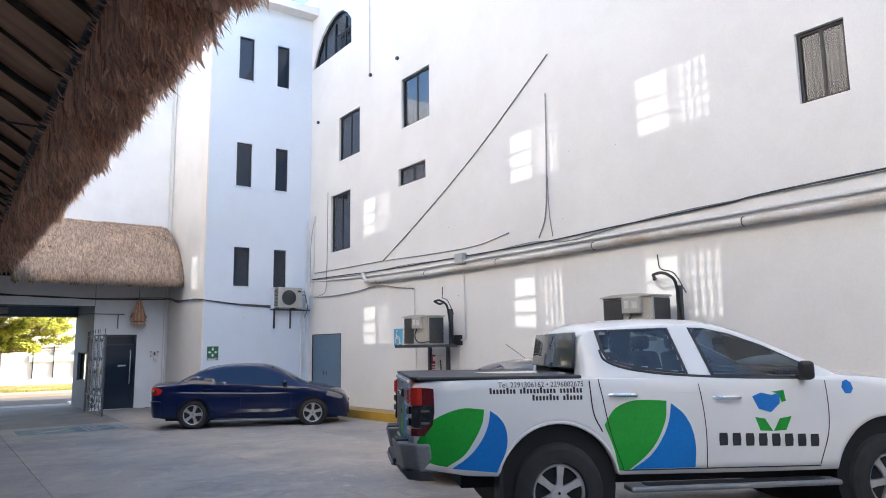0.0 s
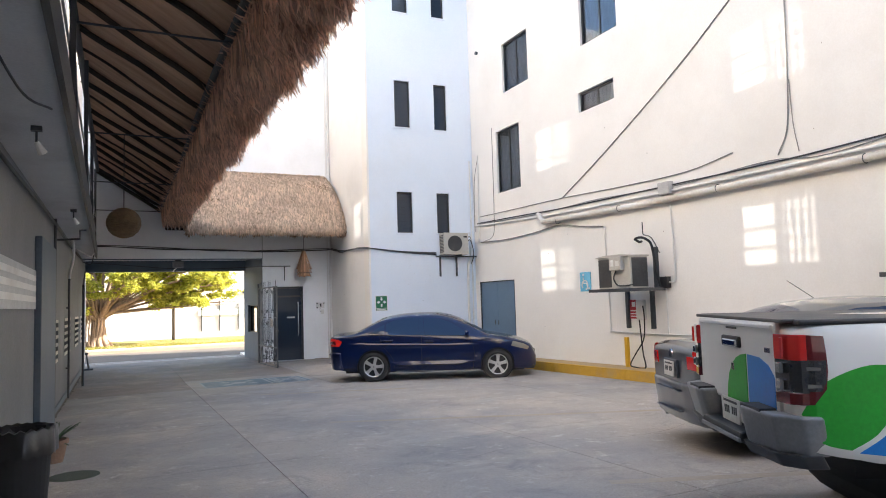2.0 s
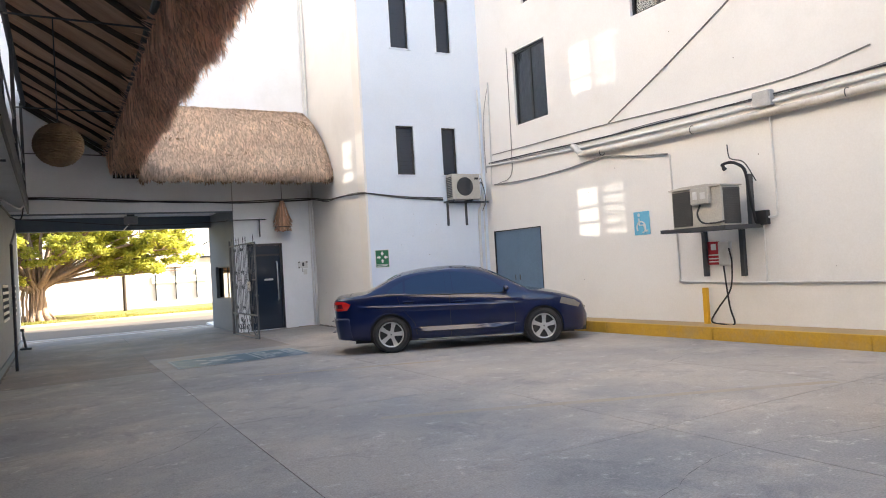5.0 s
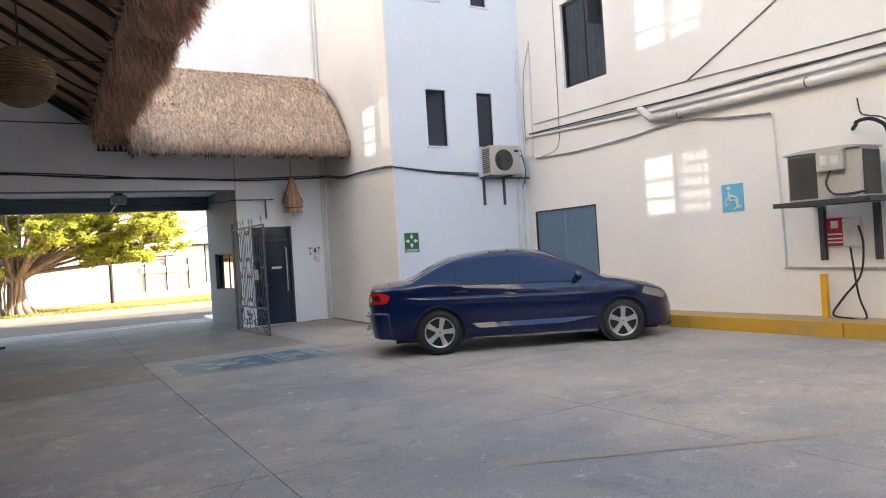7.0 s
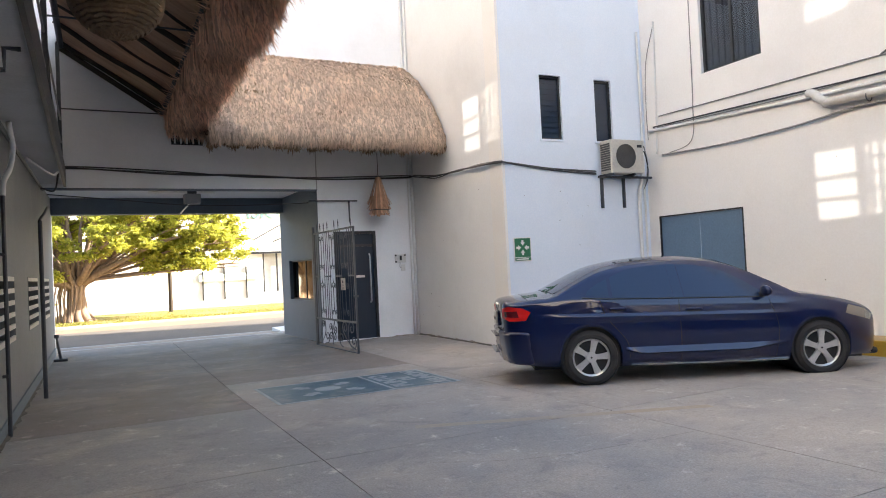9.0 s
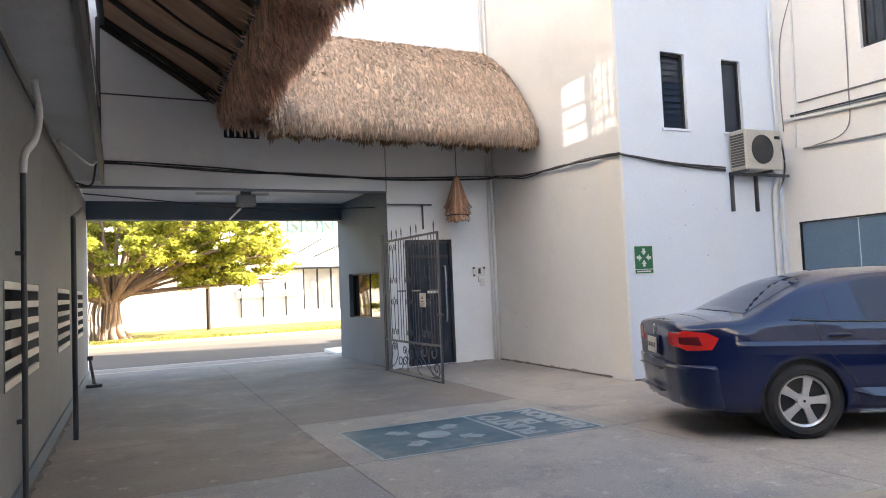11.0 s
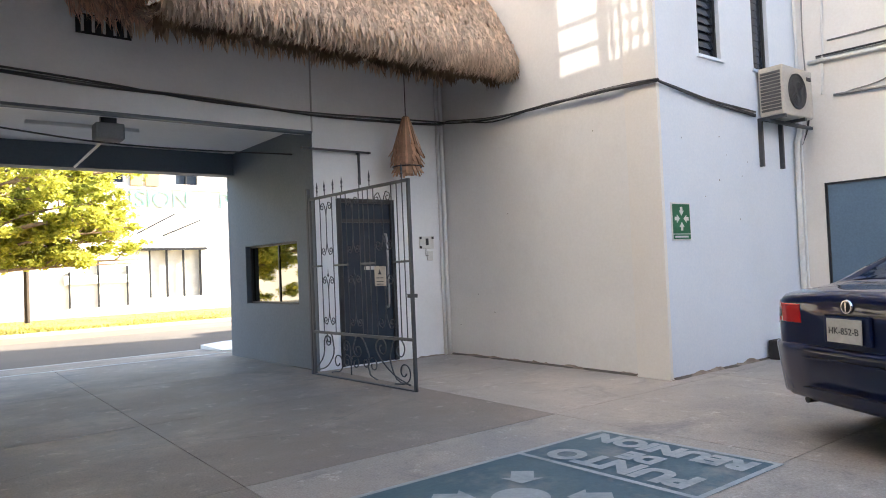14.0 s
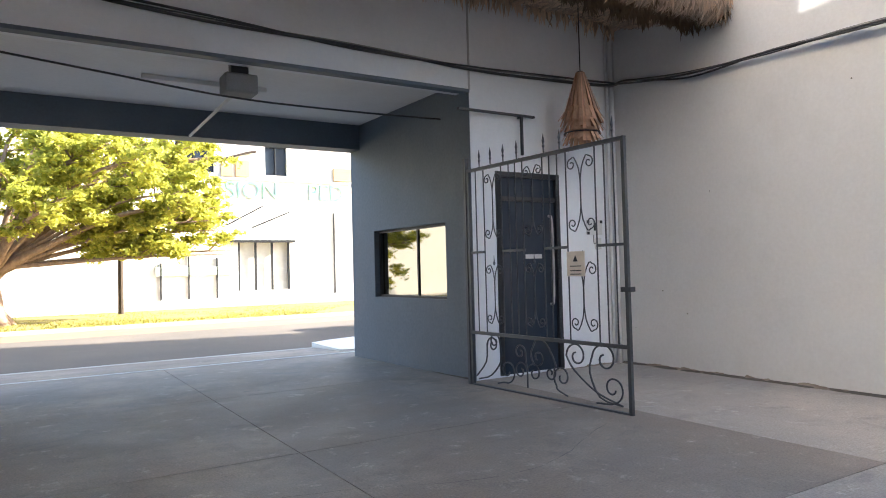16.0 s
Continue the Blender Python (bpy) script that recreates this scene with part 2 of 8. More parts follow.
def court_floor():
    """Old cast concrete: broad grey and tan fields, pale scuffs, dark damp patches, grit."""
    co = cn.new("ShaderNodeTexCoord")

    def cloud(scale, detail, rough, lo, hi, distort=0.0):
        t, r = cn.new("ShaderNodeTexNoise"), cn.new("ShaderNodeMapRange")
        t.inputs["Scale"].default_value, t.inputs["Detail"].default_value, t.inputs["Roughness"].default_value, t.inputs["Distortion"].default_value = scale, detail, rough, distort
        cl.new(co.outputs["Object"], t.inputs["Vector"])
        r.inputs[1].default_value, r.inputs[2].default_value = lo, hi
        cl.new(t.outputs[0], r.inputs[0])
        return r.outputs[0], t.outputs[0]

    def over(a, colour, factor, amount):
        k = cn.new("ShaderNodeMath")
        k.operation = "MULTIPLY"
        k.inputs[1].default_value = amount
        cl.new(factor, k.inputs[0])
        mx = cn.new("ShaderNodeMix")
        mx.data_type = "RGBA"
        cl.new(k.outputs[0], mx.inputs[0])
        cl.new(a, mx.inputs[6])
        mx.inputs[7].default_value = (*colour, 1)
        return mx.outputs[2]
    base = cn.new("ShaderNodeRGB")
    base.outputs[0].default_value = (0.38, 0.335, 0.285, 1)
    col = over(base.outputs[0], (0.27, 0.255, 0.24), cloud(0.35, 4, 0.55, 0.42, 0.62)[0], 0.85)
    col = over(col, (0.47, 0.40, 0.325), cloud(0.6, 6, 0.65, 0.5, 0.68)[0], 0.8)
    col = over(col, (0.22, 0.205, 0.19), cloud(1.6, 8, 0.7, 0.54, 0.68, 0.8)[0], 0.72)
    col = over(col, (0.58, 0.53, 0.46), cloud(4.2, 11, 0.8, 0.57, 0.66, 0.15)[0], 0.85)
    col = over(col, (0.62, 0.58, 0.51), cloud(9.0, 6, 0.7, 0.64, 0.74, 0.5)[0], 0.6)
    col = over(col, (0.19, 0.18, 0.165), cloud(13.0, 9, 0.78, 0.54, 0.68)[0], 0.55)
    grit, raw = cloud(70, 4, 0.6, 0.3, 0.7)
    g = cn.new("ShaderNodeMix")
    g.data_type, g.blend_type = "RGBA", "OVERLAY"
    g.inputs[0].default_value = 0.5
    cl.new(col, g.inputs[6])
    cl.new(raw, g.inputs[7])
    cl.new(g.outputs[2], cbs.inputs["Base Color"])
    rr = cn.new("ShaderNodeMapRange")
    rr.inputs[3].default_value, rr.inputs[4].default_value = 0.55, 0.85
    cl.new(cloud(1.1, 5, 0.6, 0.3, 0.7)[0], rr.inputs[0])
    cl.new(rr.outputs[0], cbs.inputs["Roughness"])
    bp = cn.new("ShaderNodeBump")
    bp.inputs["Strength"].default_value, bp.inputs["Distance"].default_value = 0.3, 0.01
    cl.new(raw, bp.inputs["Height"])
    cl.new(bp.outputs[0], cbs.inputs["Normal"])


court_floor()
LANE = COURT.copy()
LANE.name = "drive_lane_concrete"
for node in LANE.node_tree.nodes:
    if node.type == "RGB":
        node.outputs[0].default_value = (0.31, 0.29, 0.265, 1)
# darkened, browned lane concrete: shade and an offset to blue street light in the colour
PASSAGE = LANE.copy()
PASSAGE.name = "shade_toned_concrete"
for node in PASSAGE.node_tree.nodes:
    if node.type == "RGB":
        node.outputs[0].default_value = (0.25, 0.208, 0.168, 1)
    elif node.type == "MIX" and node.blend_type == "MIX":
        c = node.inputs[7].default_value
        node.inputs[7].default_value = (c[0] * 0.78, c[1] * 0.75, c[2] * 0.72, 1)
ASPHALT = stuff_mat("asphalt", (0.128, 0.108, 0.09), (0.095, 0.082, 0.07), 0.4, 90, 0.9, 0.4)
DIRT = stuff_mat("dry_dirt", (0.36, 0.29, 0.19), (0.28, 0.22, 0.14), 0.7, 40, 0.95, 0.5)
STEEL = stuff_mat("dark_steel", (0.075, 0.08, 0.085), (0.05, 0.052, 0.055), 4, 80, 0.5, 0.15, metal=0.3)
GATE = stuff_mat("grey_gate_enamel", (0.075, 0.083, 0.092), (0.055, 0.06, 0.067), 5, 90, 0.42, 0.1, metal=0.2)
BLACK = stuff_mat("black_rubber_and_backing", (0.018, 0.018, 0.019), (0.013, 0.013, 0.014), 6, 120, 0.7, 0.2)
FRAME = stuff_mat("dark_window_frame", (0.03, 0.032, 0.035), (0.022, 0.023, 0.025), 5, 90, 0.4, 0.0, metal=0.3)
PANE = glass_mat("dark_window_glass", (0.022, 0.032, 0.048))
SEEGLASS = glass_mat("clear_window_glass", (0.62, 0.68, 0.75), 0.0, 1.0)
CURTAIN = stuff_mat("dark_curtain", (0.055, 0.055, 0.058), (0.035, 0.035, 0.038), 2, 40, 0.9, 0.1)
BLUEDOOR = stuff_mat("blue_grey_door_enamel", (0.115, 0.185, 0.27), (0.098, 0.16, 0.235), 1.2, 40, 0.45, 0.06)
PVC = stuff_mat("white_pvc", (0.74, 0.74, 0.72), (0.64, 0.635, 0.61), 1.2, 30, 0.45, 0.05, stain=(0.35, 0.30, 0.24), stain_scale=1.1, stain_amount=0.5)
CABLE = stuff_mat("dark_cable", (0.05, 0.05, 0.05), (0.035, 0.035, 0.035), 5, 60, 0.6, 0.0)
GREYCABLE = stuff_mat("grey_cable", (0.30, 0.29, 0.27), (0.2, 0.195, 0.185), 4, 60, 0.65, 0.0)
THATCH = stuff_mat("dry_palm_thatch", (0.72, 0.56, 0.42), (0.56, 0.42, 0.31), 2.0, 30, 0.9, 0.3, per_piece=0.36, thin=0.3)
REDTHATCH = stuff_mat("reddish_palm_thatch", (0.86, 0.61, 0.47), (0.66, 0.45, 0.33), 1.4, 30, 0.9, 0.3, per_piece=0.4, thin=0.42)
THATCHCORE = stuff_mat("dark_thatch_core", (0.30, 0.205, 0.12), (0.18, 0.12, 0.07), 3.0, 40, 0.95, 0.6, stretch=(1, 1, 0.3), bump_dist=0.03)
MATTING = stuff_mat("palm_leaf_underside", (0.62, 0.40, 0.27), (0.40, 0.25, 0.16), 1.6, 22, 0.9, 0.5, stretch=(0.4, 3.0, 0.4), bump_dist=0.02)
DARKWOOD = stuff_mat("dark_pole_wood", (0.055, 0.038, 0.025), (0.032, 0.022, 0.015), 3, 30, 0.8, 0.4)
WICKER = stuff_mat("woven_wicker", (0.23, 0.145, 0.075), (0.13, 0.08, 0.04), 6, 60, 0.85, 0.4)
RAFFIA = stuff_mat("raffia_strips", (0.60, 0.36, 0.23), (0.44, 0.25, 0.15), 5, 50, 0.85, 0.3, per_piece=0.3)
YELLOW = stuff_mat("worn_yellow_paint", (0.56, 0.33, 0.03), (0.46, 0.26, 0.03), 1.5, 30, 0.75, 0.2, stain=(0.33, 0.26, 0.15), stain_scale=1.6, stain_amount=0.65)
KERBTOP = stuff_mat("dusty_ochre_concrete", (0.40, 0.27, 0.11), (0.34, 0.25, 0.14), 1.3, 30, 0.85, 0.25, stain=(0.30, 0.22, 0.14), stain_scale=1.2, stain_amount=0.5)
ACBEIGE = stuff_mat("ac_beige_enamel", (0.50, 0.475, 0.42), (0.44, 0.415, 0.365), 2, 40, 0.5, 0.05, stain=(0.3, 0.24, 0.17), stain_scale=2.0, stain_amount=0.3)
ACDARK = stuff_mat("ac_dark_fins", (0.085, 0.085, 0.085), (0.06, 0.06, 0.06), 5, 60, 0.6, 0.1)


# ---- plan ----
def ground_z(y):
    """The court falls gently towards the street."""
    return 0.014 * (20 - y) if y < 20 else 0.0


WALL_X, BACK_Y, TOWER_X, TOWER_Y, PORTAL_X, LEFT_X = 9.62, 24.62, 6.39, 20.75, 4.2, -0.78
ROOF = 13.2


def on_right(u, d, z):
    return (WALL_X + d, u, z)


def on_back(u, d, z):
    return (u, BACK_Y + d, z)


def on_tower(u, d, z):
    return (u, TOWER_Y + d, z)


def setting(name, bm, mat, label, category="wall"):
    return whole(name, bm, mat, label, category, kind="structure")


# ground: one sheet, then street pieces upon it
def sheet(x0, x1, ys, zf, nx=1, bm=None):
    bm = bm or bmesh.new()
    rows = []
    for y in ys:
        rows.append([bm.verts.new((x0 + (x1 - x0) * i / nx, y, zf(y))) for i in range(nx + 1)])
    for a, b in zip(rows, rows[1:]):
        for i in range(nx):
            bm.faces.new((a[i], a[i + 1], b[i + 1], b[i]))
    return bm


setting("ground", sheet(-400, 400, [-400, 0, 28, 60, 600], lambda y: -0.40), DIRT, "dry bare earth around the place", "ground")

# court floor slabs with joints between them
JX, JY = [-0.8, 1.58, 4.35, 7.0, 9.7], [-8, -5, -2, 1, 4, 7.2, 10.3, 13.2, 15.9, 18.5, 20.55, 22.95, 25.4, 28.3]
court = thing("floor", "worn pale concrete court floor in cast slabs", "floor", kind="structure")
part("slab_bed", sheet(-1.2, 10.2, [-8.2, 20, 28.3], lambda y: ground_z(y) - 0.022), stuff_mat("joint_grit", (0.17, 0.15, 0.13), (0.24, 0.21, 0.18), 1.1, 60, 0.95, 0.4), court)
for xa, xb in zip(JX, JX[1:]):
    for ya, yb in zip(JY, JY[1:]):
        bm = bmesh.new()
        g = 0.0035
        cut = [ya + g] + ([20.0] if ya < 20 < yb else []) + [yb - g]
        for y0, y1 in zip(cut, cut[1:]):
            vs = [bm.verts.new((x, y, ground_z(y) + dz)) for dz in (0, -0.06) for x, y in ((xa + g, y0), (xb - g, y0), (xb - g, y1), (xa + g, y1))]
            for f in ((0, 1, 2, 3), (4, 7, 6, 5), (0, 4, 5, 1), (1, 5, 6, 2), (2, 6, 7, 3), (3, 7, 4, 0)):
                bm.faces.new([vs[i] for i in f])
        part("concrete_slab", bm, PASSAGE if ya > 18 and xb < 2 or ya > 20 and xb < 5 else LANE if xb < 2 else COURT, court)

# tall white side building on the court's east
R_WIN = [(4.67, 5.31, 5.0, 6.0), (14.09, 15.34, 7.38, 8.69), (14.28, 15.5, 5.88, 6.33), (17.55, 18.82, 7.31, 8.65), (18.09, 19.3, 4.62, 6.33)]
R_DOOR = (18.6, 20.49, 0.12, 2.22)
ARCH = (18.08, 20.7, 10.8, 12.16)
setting("wall_east", panel_wall(-9, TOWER_Y, -0.4, ROOF, 0.3, R_WIN + [R_DOOR, ARCH], on_right), WHITE, "tall white painted wall of the side building")
bm = bmesh.new()
arc = [(18.08, 11.55), (18.35, 11.86), (18.65, 12.05), (18.95, 12.12), (19.3, 12.08), (19.7, 11.95), (20.1, 11.7), (20.4, 11.35), (20.6, 11.0), (20.7, 10.8)]
prism([(18.08, 12.16)] + arc + [(20.7, 12.16)], 0.3, bm, Matrix(((0, 1, 0, WALL_X), (1, 0, 0, 0), (0, 0, 1, 0), (0, 0, 0, 1))))
setting("wall_arch_infill", bm, WHITE, "white plastered curve over the arched window")
bm = box(WALL_X - 0.06, WALL_X + 0.4, -9, TOWER_Y + 8, ROOF, ROOF + 0.18)
setting("parapet_east", bm, WHITE, "white parapet cap of the side building", "parapet")

# stair tower
T_COL, T_ROW = [(7.2, 7.67), (8.43, 8.83)], [(3.65, 4.81), (6.66, 8.01), (10.02, 11.39)]
T_WIN = [(a, b, c, d) for a, b in T_COL for c, d in T_ROW]
setting("wall_tower_front", panel_wall(TOWER_X, WALL_X + 0.3, -0.4, 12.55, 0.25, T_WIN, on_tower), COOL, "white front of the stair tower, tinted with the sky's blue")
setting("wall_tower_side", panel_wall(TOWER_Y + 0.25, BACK_Y, -0.4, 12.55, 0.25, [], lambda u, d, z: (TOWER_X + d, u, z)), OFFWHITE, "off-white side of the stair tower")
# paler than the side wall: the colour stands in for the shaded step
setting("trim_tower_pilaster", box(TOWER_X - 0.05, TOWER_X, TOWER_Y - 0.003, TOWER_Y + 0.42, -0.1, 12.5), WHITE, "shallow pilaster at the tower corner, paler in place of its shade edge", "trim")
setting("roof_tower", box(TOWER_X - 0.35, WALL_X + 0.2, TOWER_Y - 0.45, BACK_Y + 3, 12.55, 12.8), WHITE, "white roof slab overhanging the tower", "roof")

# back wall with the portal to the street
B_DOOR = (4.52, 5.45, 0.02, 2.31)
setting("wall_back", panel_wall(-3, TOWER_X + 0.25, -0.4, 9.5, 0.25, [(LEFT_X - 0.001, PORTAL_X, -0.4, 3.19), B_DOOR], on_back), BACKWHITE, "off-white wall over the street portal")
setting("wall_back_upper", box(-3, TOWER_X + 0.25, BACK_Y + 0.02, BACK_Y + 0.27, 9.5, 12.4), BACKWHITE, "upper off-white wall above the portal")
setting("trim_groove", box(PORTAL_X - 0.012, PORTAL_X + 0.012, BACK_Y - 0.006, BACK_Y, 3.19, 4.3), stuff_mat("plaster_joint", (0.45, 0.45, 0.44)), "upright plaster joint above the portal", "trim")
# passage
BOOTH = (25.15, 26.92, 0.87, 1.77)
LEAN_IN = Matrix(((1, -0.027, 0, 0.027 * BACK_Y), (0, 1, 0, 0), (0, 0, 1, 0), (0, 0, 0, 1)))
bm = panel_wall(BACK_Y + 0.006, 27.6, -0.4, 3.44, 0.3, [BOOTH], lambda u, d, z: (PORTAL_X - 0.006 + d, u, z))
bm.transform(LEAN_IN)
setting("wall_passage", bm, GREY, "slate grey passage wall with a booth window")
setting("ceiling", box(LEFT_X, PORTAL_X, BACK_Y + 0.25, 27.33, 3.31, 3.45), OFFWHITE, "pale passage ceiling", "ceiling")
setting("beam_street", box(LEFT_X, PORTAL_X - 0.07, 27.30, 27.6, 2.96, 3.45), GREY, "slate grey beam at the street side", "beam")
setting("beam_portal_edge", box(LEFT_X, PORTAL_X, BACK_Y - 0.008, BACK_Y + 0.1, 3.165, 3.2), GREY, "dark edge strip under the portal beam", "trim")
setting("wall_street_front", panel_wall(-12, 22, -0.4, 13.0, 0.25, [(LEFT_X, PORTAL_X + 0.3, -0.4, 3.44)], lambda u, d, z: (u, 27.36 + d, z)), OFFWHITE, "street front of the building")
setting("roof_passage_block", box(-4, TOWER_X + 0.2, BACK_Y + 0.28, 27.58, 12.2, 12.4), WHITE, "flat roof over the passage block", "roof")
setting("wall_booth_room", box(PORTAL_X + 0.9, PORTAL_X + 1.0, 24.9, 27.2, 0, 3.2), GREY, "dark back wall of the guard booth")

# long grey wall on the walker's side, with louvred vents
VENTS = [(-3.0, -1.6), (0.0, 1.4), (3.0, 4.4), (6.0, 7.4), (15.2, 16.7), (18.2, 20.0), (21.7, 23.3), (24.2, 25.95)]
setting("wall_west", panel_wall(-9, 27.36, -0.4, 3.3, 0.25, [(a, b, 0.88, 1.61) for a, b in VENTS], lambda u, d, z: (LEFT_X - d, u, z)), LEFTGREY, "worn grey ground floor wall with louvred vents")
# black sheet in place of the dark depth behind the vents
setting("wall_west_dark_sheet", box(-2.6, -2.5, -9, 27.2, -0.4, 3.2), BLACK, "black sheet standing in for the dark behind the vents")
# upper floor wall; lamps behind its openings stand in for sunlight mirrored off panes
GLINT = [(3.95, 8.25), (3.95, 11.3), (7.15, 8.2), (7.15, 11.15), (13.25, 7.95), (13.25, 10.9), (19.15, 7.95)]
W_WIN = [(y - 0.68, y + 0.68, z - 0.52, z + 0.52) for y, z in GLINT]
setting("wall_west_upper", panel_wall(-9, BACK_Y, 3.3, 12.6, 0.14, W_WIN, lambda u, d, z: (LEFT_X - d, u, z)), LOWBOUNCE, "beige upper wall of the walker's side building, toned to bounce less light")
setting("roof_west", box(-6, LEFT_X + 0.3, -9, BACK_Y, 12.6, 12.8), WHITE, "flat roof of the walker's side building", "roof")
setting("wall_south", box(-6, WALL_X + 0.3, -9.3, -9, -0.4, 7.5), WHITE, "white wall closing the court behind")

# added lamps in place of the mirrored sun: a narrow beam through each opening
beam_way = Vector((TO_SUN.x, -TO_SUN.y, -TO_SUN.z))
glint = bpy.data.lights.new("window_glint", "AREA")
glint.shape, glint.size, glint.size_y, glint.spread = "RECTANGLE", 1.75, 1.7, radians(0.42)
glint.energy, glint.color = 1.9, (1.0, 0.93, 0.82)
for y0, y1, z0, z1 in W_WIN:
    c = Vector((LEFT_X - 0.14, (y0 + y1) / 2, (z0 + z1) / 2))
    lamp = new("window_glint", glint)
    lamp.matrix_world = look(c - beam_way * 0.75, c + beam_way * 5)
    # unseen bars, sized so that the light patches show a grid
    win = thing("window_grille", "white window grille of crossed bars in the upper wall", "window grille", kind="structure")
    bm = bmesh.new()
    m = (y0 + y1) / 2
    box(LEFT_X - 0.1, LEFT_X - 0.06, m - 0.09, m + 0.05, z0, z1, bm)
    for k in range(1, 5):
        y = m - 0.02 - (m - y0) * k / 5
        box(LEFT_X - 0.09, LEFT_X - 0.07, y - 0.03, y + 0.03, z0, z1, bm)
    for k in range(1, 5):
        z = z0 + (z1 - z0) * k / 5
        box(LEFT_X - 0.09, LEFT_X - 0.07, y0, m, z - 0.03, z + 0.03, bm)
    for k in (1, 2):
        z = z0 + 0.30 * k * (z1 - z0)
        box(LEFT_X - 0.09, LEFT_X - 0.07, m, y1, z - 0.03, z + 0.03, bm)
    part("bars", bm, WHITE, win)

# slab walkway edge above the grey wall, slightly askew to it
LM = pose(-0.04, 0, 0, 0, 0, 0.78)
setting("slab_walkway", box(-0.9, -0.04, -9, 24.5, 3.25, 3.5, m=LM), SOFFIT, "grey concrete walkway slab over the wall", "slab")
setting("beam_walkway_edge", box(-0.04, 0.0, -9, 24.5, 3.2, 3.52, m=LM), STEEL, "dark steel channel along the walkway edge", "beam")
setting("baseboard", box(LEFT_X, LEFT_X + 0.02, -9, 27.2, -0.2, 0.16), GREY, "dark painted foot of the grey wall", "baseboard")

# street
def strip(name, y0, y1, z0, z1, mat, label, category, x0=-70, x1=70):
    return setting(name, sheet(x0, x1, [y0, y1], lambda y: z0 if y == y0 else z1, 1), mat, label, category)


# the apron takes the darkened copy, its shade put into the colour
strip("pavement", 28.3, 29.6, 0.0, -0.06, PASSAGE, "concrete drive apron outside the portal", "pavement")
strip("road", 29.6, 38.1, -0.062, -0.16, ASPHALT, "grey asphalt street", "road")
setting("road_line", box(-30, 30, 28.06, 28.13, -0.05, 0.004), stuff_mat("worn_white_line", (0.62, 0.61, 0.58), (0.4, 0.4, 0.38), 2, 40, 0.8), "worn white line along the apron", "road marking")
setting("kerb_far", box(-70, 70, 38.1, 38.32, -0.3, -0.02, bevel=0.02), CONCRETE, "pale concrete kerb of the far verge", "kerb")


# ---- windows and doors ----
def window_unit(name, place, u0, u1, z0, z1, mullions=1, curtain=True, label="dark framed sliding window with drawn curtain", folds=7):
    """A framed window set back in its opening; place(u, d, z)."""
    w = thing(name, label, "window", kind="structure")

    def bar(a0, a1, b0, b1, d0, d1, bm=None):
        p, q = place(a0, d0, b0), place(a1, d1, b1)
        return box(min(p[0], q[0]), max(p[0], q[0]), min(p[1], q[1]), max(p[1], q[1]), b0, b1, bm)
    f = 0.045
    bm = bar(u0, u1, z0, z0 + f, 0.06, 0.11)
    bar(u0, u1, z1 - f, z1, 0.06, 0.11, bm)
    bar(u0, u0 + f, z0 + f, z1 - f, 0.06, 0.11, bm)
    bar(u1 - f, u1, z0 + f, z1 - f, 0.06, 0.11, bm)
    for k in range(mullions):
        u = u0 + (u1 - u0) * (k + 1) / (mullions + 1)
        bar(u - 0.02, u + 0.02, z0 + f, z1 - f, 0.065, 0.105, bm)
    part("window_frame", bm, FRAME, w)
    edges = [u0 + f] + [u0 + (u1 - u0) * (k + 1) / (mullions + 1) for k in range(mullions)] + [u1 - f]
    for k, (a, b) in enumerate(zip(edges, edges[1:])):
        part("pane", bar(a, b, z0 + f, z1 - f, 0.082 + 0.008 * (k % 2), 0.087 + 0.008 * (k % 2)), SEEGLASS, w).visible_shadow = False
    if curtain:
        bm = bmesh.new()
        n = folds * 8
        rows = []
        for z in (z0, z1):
            rows.append([bm.verts.new(place(u0 + (u1 - u0) * i / n, 0.15 + 0.02 * math.sin(i * 2 * math.pi / 8), z)) for i in range(n + 1)])
        for i in range(n):
            bm.faces.new((rows[0][i], rows[0][i + 1], rows[1][i + 1], rows[1][i]))
        part("curtain", bm, CURTAIN, w)
    return w


for k, (a, b, c, d) in enumerate(R_WIN):
    window_unit("window_%d" % (k + 1), on_right, a, b, c, d, 1 if b - a > 0.7 else 1, True, folds=9)
aw = thing("window_arched", "arched dark window high in the white wall", "window", kind="structure")
bm = bmesh.new()
prism([(18.08, 10.8)] + arc, 0.02, bm, Matrix(((0, 1, 0, WALL_X + 0.12), (1, 0, 0, 0), (0, 0, 1, 0), (0, 0, 0, 1))))
part("pane", bm, PANE, aw)
bm = bmesh.new()
for y in (18.6, 19.3, 20.0):
    box(WALL_X + 0.08, WALL_X + 0.11, y - 0.02, y + 0.02, 10.8, 12.0 - abs(y - 19.0) * 0.35, bm)
tube([(WALL_X + 0.09, y, z) for y, z in arc], 0.03, 6, bm)
part("window_frame", bm, FRAME, aw)
bm = bmesh.new()
for i in range(9):
    y = 18.15 + i * 0.11
    box(WALL_X + 0.03, WALL_X + 0.045, y, y + 0.02, 10.85, 11.35, bm)
box(WALL_X + 0.025, WALL_X + 0.05, 18.08, 19.1, 11.33, 11.37, bm)
part("balustrade", bm, FRAME, aw)


